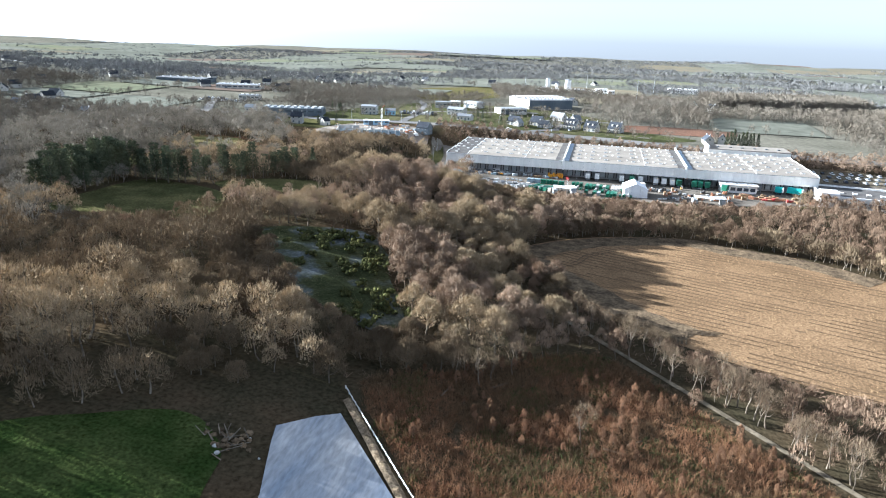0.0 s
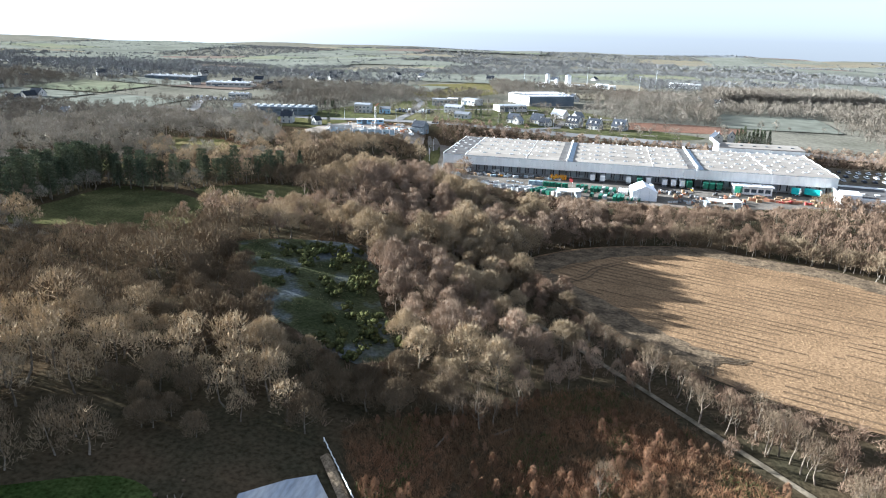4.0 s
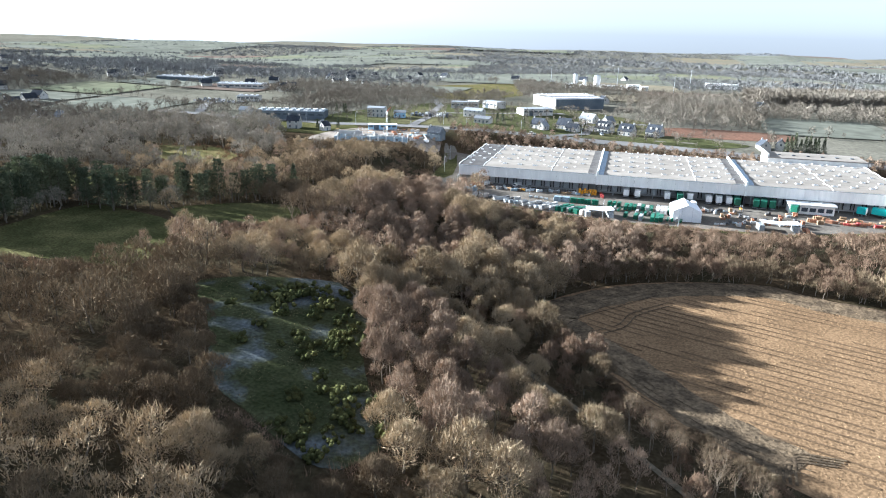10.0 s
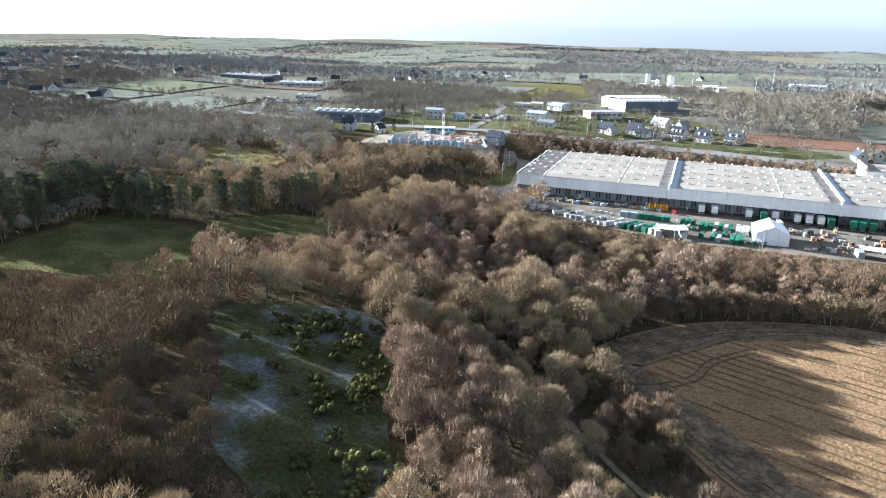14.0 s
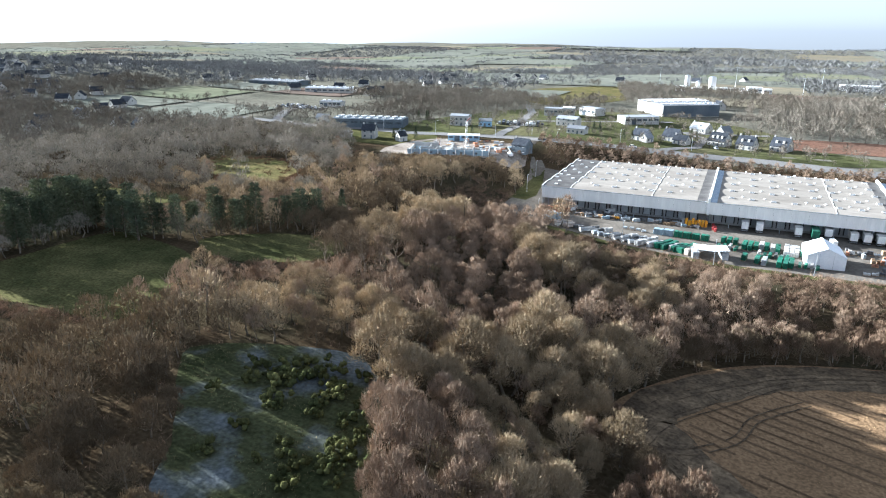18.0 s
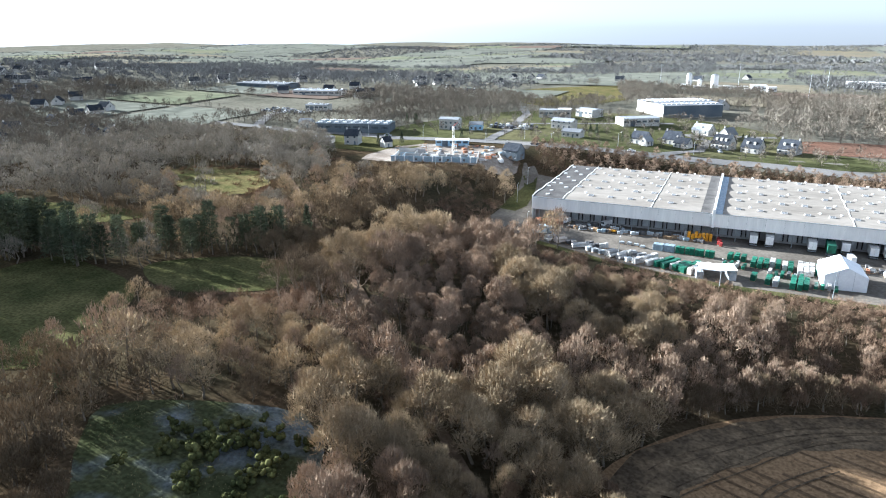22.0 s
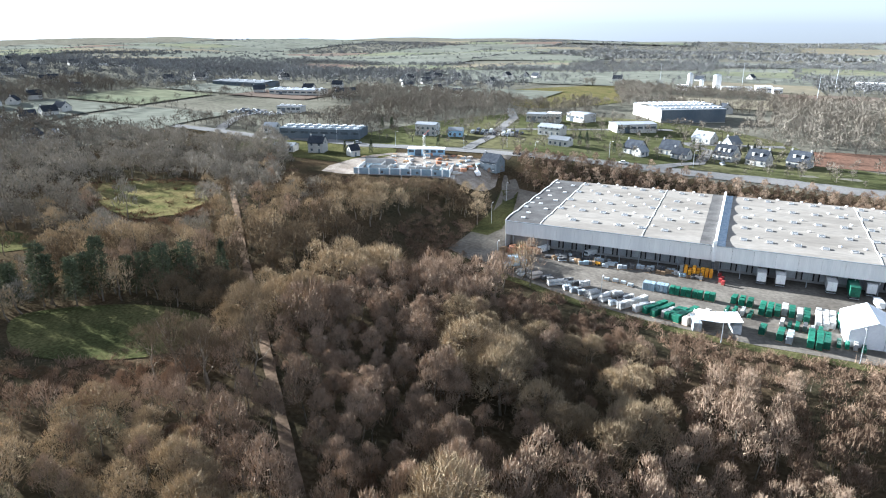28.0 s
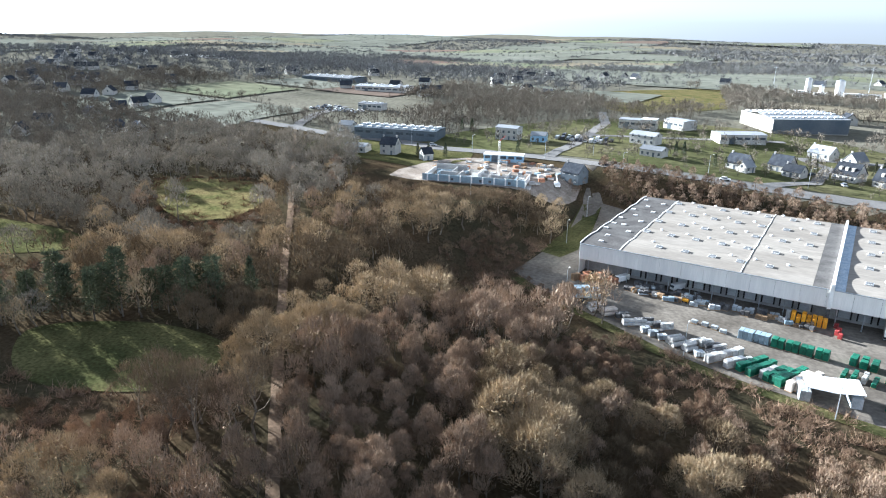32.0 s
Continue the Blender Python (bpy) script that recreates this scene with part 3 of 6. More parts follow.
def woods_kind(x, y, rng):
    """Which tree grows where."""
    n = noise.noise(Vector((x / 45, y / 45, 1.3)))
    if y < -200 and x > 90:
        return "young"
    if y > 70:
        return rng.choice(("birch", "young", "oak"), p=(0.4, 0.4, 0.2))
    if x > 85 and y > -125:
        return "young" if n > -0.35 else "willow"
    if x < 20 - 0.2 * (y + 200) and y < -170:
        return "willow" if n > -0.2 else "oak"
    if x < -50:
        return rng.choice(("oak", "willow", "birch"), p=(0.5, 0.3, 0.2))
    if n > 0.12:
        return "birch"
    if n < -0.28:
        return "willow"
    return "oak"


rng = np.random.default_rng(4)
TREES = {k: [] for k in KINDS}
SITE = [(-100, 25), (-30, 45), (-14, 100), (-10, 118), (-120, 120), (-140, 60)]


def near_woods(x, y):
    if open_ground(x, y) or inside(SITE, x, y):
        return False
    if y > 74:
        return False
    if x > 200 and y > -20:
        return False
    if x < 45 and y < np.interp(x, [-70, -9, 14, 37], [-357, -294, -273, -260]):
        return False
    return y > -262 or x < 20 or x > 140


YARD_FRONT = [(2, -14), (14, -25), (35, -34), (53, -40), (79, -44), (110, -44), (140, -42), (165, -32), (187, -22), (187, 0), (4, 0)]
# meadows that lie open to the south-east: the trees before them stay low
WIDE_CLEARING = [(-47 + (x + 47) * 1.12, -119 + (y + 119) * 1.2) for x, y in SMALL_MEADOW]
OPEN_TO = ((GORSE_MEADOW, (76, -315)), (WEST_MEADOW, (76, -312)), (WIDE_CLEARING, (69, -208)), (WIDE_CLEARING, (67, -188)), (SMALL_MEADOW, (72, -262)), (POND_MEADOW, (72, -262)), (BROWN_MEADOW, (69, -215)), (BROWN_MEADOW, (67, -190)), (YARD_FRONT, (69, -208)), (YARD_FRONT, (73, -270)), (YARD_FRONT, (76, -315)), (YARD_FRONT, (67, -188)), (SITE, (67, -188)), (SITE, (72, -262)), (FIELD, (76, -322)), (FIELD, (83, -372)))


def tree_room(x, y, tall):
    """The share of its height that a tree may have here."""
    z = height(x, y)
    for share in (1.0, 0.8, 0.62, 0.48, 0.36, 0.26, 0.18):
        top, free = z + tall * share * 0.9, True
        for glade, (ex, ey) in OPEN_TO:
            base = height(*glade[len(glade) // 2])
            k = (72 - base) / (72 - top)
            if inside(glade, ex + (x - ex) * k, ey + (y - ey) * k):
                free = False
                break
        if free:
            return share
    return 0.0


# low stretches of the belt west of the gorse meadow, through which the sun reaches the grass
LOW_BELTS = ((-190.5, -187.5), (-211.5, -208.5), (-227, -221))
THICKET = []
for x, y in scatter(rng, -250, 330, -348, 102, 5.5, near_woods):
    if x < -75 and rng.uniform() < 0.12 or rng.uniform() < 0.05 or noise.noise(Vector((x / 15, y / 11, 6.2))) < -0.4:
        continue
    k_, s_ = woods_kind(x, y, rng), rng.uniform(0.68, 1.15) * (1 + 0.45 * noise.noise(Vector((x / 24, y / 24, 2.7))))
    if 30 < x < 78 and -165 < y < -100:
        s_ *= 1.25
    if y < -262 and x < 82 - 1.1 * (y + 374):
        s_ *= 1.3
    if -55 < x < -12 and -215 < y < -160:
        s_ *= 1.35
    room = tree_room(x, y, KINDS[k_][0] * s_)
    if -55 < x < -12 and -215 < y < -160:
        room = max(room, 0.8)
    if 28 < x < 75 and -185 < y < -112:
        room = max(room, 0.85 if y > -165 else 0.75)
    if -48 < x < -12 and any(a < y + 0.158 * x < b for a, b in LOW_BELTS):
        room = min(room, 0.5)
    if -36 < x < 6 and -44 < y < 20:
        room = min(room, 0.36)
    if room < 0.5:
        THICKET.append((x, y))
    if room == 0:
        continue
    tall = KINDS[k_][0] * s_ * room
    if room < 0.8:
        k_ = "young" if k_ in ("birch", "young") or x > 60 else "willow"
    TREES[k_].append((x, y, tall / KINDS[k_][0], rng.uniform(0, 6.28)))
for x, y in scatter(rng, -12, 112, -168, -54, 7.5, near_woods):
    room = tree_room(x, y, 9.0)
    if room > 0.55:
        TREES["birch" if rng.uniform() < 0.6 else "young"].append((x, y, rng.uniform(0.55, 0.85) * room, rng.uniform(0, 6.28)))
EDGE = [(106, -212), (91, -200.5), (77, -184.5), (60, -167), (53.5, -152), (66, -128.5), (85, -112.5), (119, -103.5), (137, -110.5), (161, -117.5), (183, -134.5), (217, -156.5), (290, -196)]
for (ax, ay), (bx, by) in zip(EDGE, EDGE[1:]):
    n_ = int(math.hypot(bx - ax, by - ay) / 2.6)
    for i in range(n_):
        t = (i + rng.uniform(-0.3, 0.3)) / n_
        x, y = ax + (bx - ax) * t + rng.normal(0, 0.7), ay + (by - ay) * t + rng.normal(0, 0.7)
        if lane_off(x, y) < 2.2 or inside(FIELD, x, y):
            continue
        tall = rng.uniform(0.62, 0.95) if ay < -150 and ax < 100 else rng.uniform(0.75, 1.1)
        if ax > 85 and ay < -190:
            tall *= 0.5
        TREES["willow" if rng.uniform() < 0.65 else "young"].append((x, y, tall, rng.uniform(0, 6.28)))
for x, y in scatter(rng, -34, 262, 77, 101, 3.2, lambda x, y: not inside(YARD, x, y) and not (146 < x < 200 and y < 90)):
    TREES["young" if rng.uniform() < 0.6 else "birch"].append((x, y, rng.uniform(0.45, 0.75), rng.uniform(0, 6.28)))
for x, y in ((-8, -124), (-13, -127), (-17, -130), (-20, -127), (-11, -129.5), (-16, -124), (-6, -122), (-22, -131), (-14, -132)):
    TREES["tall"].append((x, y, rng.uniform(0.9, 1.1), rng.uniform(0, 6.28)))
for i in range(46):
    t = i / 45
    TREES["hedge"].append((82 + 66 * t + rng.uniform(-1.5, 3.5), -203 - 79 * t + rng.uniform(0, 7), rng.uniform(0.7, 1.15), rng.uniform(0, 6.28)))
for x, y in ((57, -241), (60, -243), (62, -240), (55, -238), (66, -243), (86, -261), (64, -246), (70, -238), (59, -247)):
    TREES["hedge"].append((x, y, rng.uniform(0.8, 1.1), rng.uniform(0, 6.28)))


THIN = {}
for kind_, (h_, r_, nl, nt_, tl_, tw_, up_, low_, r0_) in KINDS.items():
    THIN[kind_] = []
    for s_ in range(6):
        k_ = np.random.default_rng(s_ + len(kind_) * 7)
        hh, rr = h_ * k_.uniform(0.88, 1.12), r_ * k_.uniform(0.85, 1.15)
        THIN[kind_].append([twigs(s_ * 17 + len(kind_), hh, rr, None, nt_ // q_, tl_ * l_, tw_ * w_, up_, low_, 1.5) for q_, l_, w_ in ((3, 1.1, 1.6), (6, 1.2, 2.2), (11, 1.3, 3.0))])


def joined(kind_, places, which):
    """Trunks or crowns of many trees as one mesh."""
    vs, fs, k = [], [], 0
    for i, (x, y, s, a) in enumerate(places):
        var = VARIANTS[kind_][i % 6]
        if which == 0:
            v, f = var[0][:48], var[1][:48]
        else:
            v, f = THIN[kind_][i % 6][0 if -25 < x < 150 and -250 < y < -48 else 2 if x < -150 or x > 220 else 1]
        c, n = math.cos(a), math.sin(a)
        w = v @ np.array([[c, n, 0], [-n, c, 0], [0, 0, 1]]) * s + np.array([x, y, height(x, y) - 0.05])
        vs.append(w)
        fs.append(f + k)
        k += len(v)
    return np.concatenate(vs), np.concatenate(fs)


def near_score(p):
    """The trees beside the flown line come first."""
    return min(math.hypot(p[0] - 50, (p[1] + 200) * 0.7), math.hypot(p[0] - 20, (p[1] + 110) * 0.9))


GROUP = {"oak": "oaks of the wood", "birch": "birches of the wood", "willow": "willows of the wood", "young": "coppice trees of the wood", "tall": "tall trees by the lane", "hedge": "hedgerow trees"}
for kind_, places in TREES.items():
    if not places:
        continue
    places.sort(key=near_score)
    single, rest = places[:120], places[120:]
    meshes = [(np_mesh("trunk", v[0], v[1], M[BARK[kind_]]), np_mesh("crown", v[2], v[3], M[TWIG[kind_]])) for v in VARIANTS[kind_]]
    for i, (x, y, s, a) in enumerate(single):
        ob = new(kind_ + "_tree")
        ob.empty_display_size = 0.5
        tagged(ob, *LABEL[kind_], group=GROUP[kind_])
        ob.matrix_basis = Matrix.Translation((x, y, height(x, y) - 0.05)) @ Matrix.Rotation(a, 4, "Z") @ Matrix.Scale(s, 4)
        for name, me in zip(("trunk", "crown"), meshes[i % 6]):
            new(name, me).parent = ob
        mixed = [p[0] + 45 * noise.noise(Vector((p[0] / 30, p[1] / 30, 0.9))) + 70 * ((p[3] * 7.3) % 1 - 0.5) < -105 for p in rest]
    for rest, west in (([p for p, q in zip(rest, mixed) if not q], False), ([p for p, q in zip(rest, mixed) if q], True)):
        if not rest:
            continue
        # western crowns use the lighter twigs whose colour carries the haze
        for which, name, mat, text in ((0, "woodland_trunks", BARK[kind_], "bare trunks and limbs of the deeper wood"), (1, "woodland_crowns", "twig_mid" if west else TWIG[kind_], "leafless crowns of the deeper wood")):
            v, f = joined(kind_, rest, which)
            tagged(new(name, np_mesh(name, v, f, M[mat])), text, "woodland", kind="stuff")

# ---- the warehouse ----
WL, WD, EAVE, VAULTS = 195.0, 67.5, 9.5, 5


def vault(y):
    """Height of the shallow vaults of the roof over the eaves."""
    u = (y / WD * VAULTS) % 1.0
    return 0.15 + 0.45 * math.sin(math.pi * u) ** 0.8


def roof_band(x0, x1, thick=0.35, lift=0.0):
    bm = bmesh.new()
    steps = VAULTS * 8
    rows = []
    for i in range(steps + 1):
        y = min(max(WD * i / steps, 0.0), WD - 1e-4)
        z = EAVE + (0.15 if i in (0, steps) else vault(y)) + lift
        rows.append([bm.verts.new((x, y, z - d)) for d in (0, thick) for x in (x0, x1)])
    for a, b in zip(rows, rows[1:]):
        bm.faces.new((a[0], a[1], b[1], b[0]))
        bm.faces.new((a[2], b[2], b[3], a[3]))
        bm.faces.new((a[0], b[0], b[2], a[2]))
        bm.faces.new((a[1], a[3], b[3], b[1]))
    bm.faces.new((rows[0][0], rows[0][2], rows[0][3], rows[0][1]))
    bm.faces.new((rows[-1][0], rows[-1][1], rows[-1][3], rows[-1][2]))
    return bm


works = thing("warehouse", 0, 0, 0, 0, "long white warehouse with vaulted roof and loading docks", "warehouse")
for name, args in (("wall", (0.0, 0.3, 0.3, WD, 0, EAVE)), ("wall", (WL - 0.3, WL, 0.3, WD, 0, EAVE)), ("wall", (0.3, WL - 0.3, WD - 0.3, WD - 0.005, 0, EAVE))):
    part(name, block(*args), M["white_panel"], works)
part("wall", block(0.3, WL - 0.3, 5.0, 5.3, 0, 5.2), M["concrete"], works, "grey dock wall under the overhang")
part("soffit", block(0.3, WL - 0.3, 0.25, 5.3, 5.2, 5.4), M["door_grey"], works)
# the blue strips east of each fire wall are its shade, painted on
for x0, x1, mat, text in ((0, 12, "dark_roof", "dark bitumen roof strip"), (12, 61.6, "membrane", "white membrane roof"), (61.6, 65.6, "dark_roof", "dark bitumen roof strip"), (66.4, 68.8, "shade_membrane", "roof strip tinted blue as the parapet's shade"), (68.8, 126, "membrane", "white membrane roof"), (126, 129.9, "dark_roof", "dark bitumen roof strip"), (130.7, 133.4, "shade_membrane", "roof strip tinted blue as the parapet's shade"), (133.4, 195, "membrane", "white membrane roof")):
    part("roof", roof_band(x0 + 0.02, x1 - 0.02), M[mat], works, text)
for x0 in (0.0, 66.3, 130.6):
    part("gutter", block(x0 + 0.05, x0 + (65.3 if x0 < 1 else 63.9), -0.35, 0.0, EAVE - 0.05, EAVE + 0.12, 0.03), M["steel"], works)
# front fascia, panel by panel
bm = block(0.02, 5.88, -0.12, 0.25, 4.75, EAVE - 0.06, 0.03)
panel = part("fascia_panel", bm, M["white_panel"], works)
for i in range(1, 33):
    piece("fascia_panel", panel.data, works, pose(i * 5.91, 0, 0))
column = part("column", rod((2.9, 0.35, 0), (2.9, 0.35, 5.2), 0.14, 0.14, 8), M["steel"], works)
for i in range(1, 33):
    piece("column", column.data, works, pose(i * 5.91, 0, 0))
# docks: black shelter, door leaf
bm = bmesh.new()
box(bm, -1.7, -1.35, 4.55, 4.99, 0.9, 4.6)
box(bm, 1.35, 1.7, 4.55, 4.99, 0.9, 4.6)
box(bm, -1.7, 1.7, 4.5, 4.99, 4.15, 4.75)
shelter = part("dock_shelter", bm, M["rubber"], works)
shelter.matrix_basis = pose(16, 0, 0)
leaf_bm = bmesh.new()
for k in range(5):
    box(leaf_bm, -1.33, 1.33, 4.9, 4.98, 0.95 + k * 0.64, 1.56 + k * 0.64, 0.015)
leaf = part("door_leaf", leaf_bm, M["door_grey"], shelter)
for i in range(1, 40):
    x = 16 + i * 4.47
    if 63 < x < 69 or 128 < x < 133 or 146 < x < 166:
        continue
    s_ = piece("dock_shelter", shelter.data, works, pose(x, 0, 0))
    piece("door_leaf", leaf.data, s_, Matrix.Identity(4))
# fire walls that stand over the roof
for x in (66.0, 130.3):
    bm = block(x - 0.38, x + 0.38, -0.7, WD + 0.6, 0.0 if x < 0 else EAVE - 0.6, EAVE + 1.5, 0.04)
    part("fire_wall", bm, M["white_paint"], works, "white parapet wall across the roof")
    part("pilaster", block(x - 0.45, x + 0.45, -0.75, 0.0, 4.6, EAVE + 1.65, 0.05), M["white_paint"], works)
    part("pier", block(x - 0.4, x + 0.4, 0.3, 5.0, 0, 5.2), M["dark_goods"], works, "dark wall between the docks")
for x in (44.6, 109.0, 165.0):
    part("roof_joint", roof_band(x - 0.12, x + 0.12, 0.2, 0.12), M["white_paint"], works)
part("roof_edge", roof_band(-0.12, 0.16, 0.5, 0.2), M["white_paint"], works)
part("roof_edge", roof_band(11.85, 12.15, 0.2, 0.14), M["white_paint"], works)
part("roof_edge", roof_band(WL - 0.16, WL + 0.12, 0.5, 0.2), M["white_paint"], works)
# skylights: white kerb with a dark pane, in rows along the vaults
bm = bmesh.new()
for a in ((-0.95, -0.78, -0.95, 0.95), (0.78, 0.95, -0.95, 0.95), (-0.78, 0.78, -0.95, -0.78), (-0.78, 0.78, 0.78, 0.95)):
    box(bm, *a, -0.5, 0.32)
kerb = None
pane_me = None
rngw = random.Random(5)
for bay0, count in ((13.6, 7), (73.5, 8), (137.5, 8)):
    for r in range(VAULTS):
        for i in range(count):
            x, y = bay0 + i * 7.35 + (rngw.uniform(-0.2, 0.2)), 7.7 + r * 13.42
            if i in (0, count - 1) and r == 0 and bay0 < 20:
                continue
            at = pose(x, y, EAVE + vault(min(y, WD - 0.1)) + 0.02)
            if kerb is None:
                kerb = part("skylight", bm, M["white_paint"], works, "square roof light with dark pane")
                pane = part("pane", block(-0.79, 0.79, -0.79, 0.79, 0.0, 0.36), M["roof_pane"], kerb)
                kerb.matrix_basis = at
                pane_me = pane.data
            else:
                k_ = piece("skylight", kerb.data, works, at)
                piece("pane", pane_me, k_, Matrix.Identity(4))
# small vents between them
bm = bmesh.new()
tube(bm, (0, 0, -0.4), (0, 0, 0.25), 0.42, 0.42, 8)
tube(bm, (0, 0, 0.25), (0, 0, 0.5), 0.62, 0.3, 8)
vent = None
for bay0, count in ((17.0, 6), (77.0, 7), (141.0, 7)):
    for r in range(VAULTS):
        for i in range(count):
            x, y = bay0 + i * 7.35 + rngw.uniform(-1.2, 1.2), 12.6 + r * 13.42
            if y > WD - 1 or rngw.random() < 0.2:
                continue
            at = pose(x, y, EAVE + vault(y))
            if vent is None:
                vent = part("roof_vent", bm, M["white_paint"], works)
                vent.matrix_basis = at
            else:
                piece("roof_vent", vent.data, works, at)
small = None
for i, (x, y) in enumerate([(5.0, 3.8), (4.6, 11), (1.6, 18), (1.8, 25), (1.8, 32), (8.9, 17.8), (8.7, 31.4), (5, 25), (8.8, 45), (4.8, 38), (2, 45), (5, 52), (8.8, 58), (2, 60)]):
    at = pose(x, y, EAVE + vault(y) + 0.02)
    if small is None:
        small = part("small_roof_light", block(-0.7, 0.7, -0.45, 0.45, -0.3, 0.3, 0.05), M["white_paint"], works, "small white roof light")
        small.matrix_basis = at
    else:
        piece("small_roof_light", small.data, works, at)

annex = thing("warehouse_annex", 0, 0, 0, 0, "higher white store behind the warehouse roof", "warehouse")
part("wall", block(150, 197, 68.2, 88, 0, 11.6), M["white_panel"], annex)
part("roof", block(149.6, 197.4, 67.9, 88.3, 11.6, 12.1, 0.05), M["membrane"], annex)
part("parapet", block(149.4, 150.4, 67.8, 88.4, 12.1, 13.6, 0.05), M["white_paint"], annex)
for i in range(6):
    part("roof_light", block(156 + i * 7, 157.6 + i * 7, 76, 77.6, 12.1, 12.5, 0.05), M["glass"], annex)

porch = thing("dispatch_office", 0, 0, 0, 0, "flat-roofed white office built out from the docks", "office")
part("wall", block(147.5, 165, -6.5, 0.2, 0, 3.9), M["white_panel"], porch)
part("roof", block(146.8, 165.6, -7.4, -0.4, 3.9, 4.4, 0.06), M["white_paint"], porch)
for i in range(5):
    part("window", block(149 + i * 3.2, 151.4 + i * 3.2, -6.56, -6.49, 1.2, 2.9), M["glass"], porch)
for i in range(3):
    part("roof_box", block(150 + i * 5, 150.9 + i * 5, -4, -3.1, 4.4, 4.9, 0.05), M["steel"], porch)

office = thing("office_building", 190, -22, 0, -8, "low white office wing with dark flat roof and glazed front", "office")
part("wall", block(0, 60, 0, 30, 0, 4.6), M["white_panel"], office)
part("roof", block(1, 59, 1, 29, 4.6, 4.8), M["dark_roof"], office)
for a in ((-0.3, 60.3, -0.3, 0.5), (-0.3, 60.3, 29.5, 30.3), (-0.3, 0.5, 0.5, 29.5), (59.5, 60.3, 0.5, 29.5)):
    part("parapet", block(*a, 4.4, 5.4, 0.04), M["white_paint"], office)
part("stair_tower", block(0.1, 8, -2.5, 8, 0, 7.0, 0.05), M["white_paint"], office)
for i in range(9):
    part("window", block(9 + i * 4, 12 + i * 4, -0.08, 0.0, 1.0, 3.0), M["glass"], office)
for i in range(8):
    part("roof_light", block(10 + i * 6, 12 + i * 6, 12, 14, 4.8, 5.2, 0.05), M["white_paint"], office)


# ---- goods in the yard ----
def stack(name, x, y, turn, length, width, tall, count, material, label, category="goods", group="", jitter=0.12):
    """Wrapped bundles in a line on their pallets."""
    r = random.Random(f"{x}{y}")
    t = thing(name, x, y, 0.1, turn, label, category, group)
    step = length / count
    base = bmesh.new()
    box(base, -length / 2, length / 2 - 0.04, -width / 2, width / 2, 0, 0.14)
    part("pallet", base, M["pallet_wood"], t)
    for k in range(count):
        a = -length / 2 + k * step
        h = tall * (1 - r.uniform(0, jitter))
        w = width * (1 - r.uniform(0, jitter))
        bm = bmesh.new()
        layers = max(1, round(h / 0.8))
        for q in range(layers):
            o = r.uniform(-0.03, 0.03)
            box(bm, a + 0.05 + o, a + step - 0.06 + o, -w / 2, w / 2, 0.145 + q * h / layers, 0.135 + (q + 1) * h / layers, 0.05 if q == layers - 1 else 0.0)
        part("bundle_block", bm, M[material], t)
    return t


def pipes(x, y, turn, length, radius, rows_, material, label):
    """Pipes or rolls laid side by side in two layers."""
    t = thing("pipe_bundle", x, y, 0.1, turn, label, "goods", "pipe bundles")
    part("bearer", block(-length * 0.3 - 0.1, -length * 0.3 + 0.1, -rows_ * radius, rows_ * radius, 0, 0.12), M["pallet_wood"], t)
    part("bearer", block(length * 0.3 - 0.1, length * 0.3 + 0.1, -rows_ * radius, rows_ * radius, 0, 0.12), M["pallet_wood"], t)
    for q in range(2):
        for k in range(rows_ - q):
            yy = (k - (rows_ - 1 - q) / 2) * 2 * radius
            part("pipe", rod((-length / 2, yy, 0.125 + radius + q * radius * 1.73), (length / 2, yy, 0.125 + radius + q * radius * 1.73), radius * 0.98, radius * 0.98, 8), M[material], t)
    return t


GREEN, WHITE = "stack of green film-wrapped goods on pallets in the yard", "stack of white film-wrapped goods on pallets in the yard"
for x, y, turn, n, mat in [(54, -34.5, 58, 5, "green_wrap"), (56, -35.5, 60, 5, "green_wrap"), (57.8, -36.6, 62, 3, "white_wrap"), (59, -36.6, 62, 4, "green_wrap"), (60.3, -37, 64, 4, "green_wrap"), (62, -36, 66, 6, "green_wrap"), (48, -33.6, 55, 6, "white_wrap"), (50.6, -36, 55, 3, "white_wrap"),
                           (73, -20, 80, 2, "green_wrap"), (75, -20.4, 82, 2, "green_wrap"), (77, -20.8, 82, 2, "green_wrap"), (80, -23.5, 84, 4, "green_wrap"), (81.8, -24, 84, 4, "green_wrap"), (83.6, -23.6, 86, 3, "green_wrap"), (85.4, -22, 86, 3, "white_wrap"), (87, -23, 86, 3, "green_wrap"), (88.8, -24, 86, 3, "white_wrap"), (90.4, -24.4, 86, 4, "green_wrap"),
                           (93, -25, 86, 6, "white_wrap"), (94.6, -25, 86, 6, "white_wrap"), (96.2, -24.6, 86, 5, "white_wrap"), (98, -24.4, 86, 4, "green_wrap"), (99.6, -24.2, 86, 4, "green_wrap"), (84, -39, 82, 3, "green_wrap"), (86, -40, 82, 3, "grey_wrap"), (80, -38, 80, 2, "green_wrap"), (90.6, -38.5, 84, 5, "green_wrap"), (92.4, -39, 84, 5, "green_wrap"), (94, -38.6, 84, 4, "green_wrap")]:
    stack("wrapped_stack", x, y, turn, n * 1.75, 1.5, 1.9, n, mat, GREEN if mat == "green_wrap" else WHITE if mat == "white_wrap" else "stack of grey wrapped goods on pallets in the yard", group="wrapped stacks")
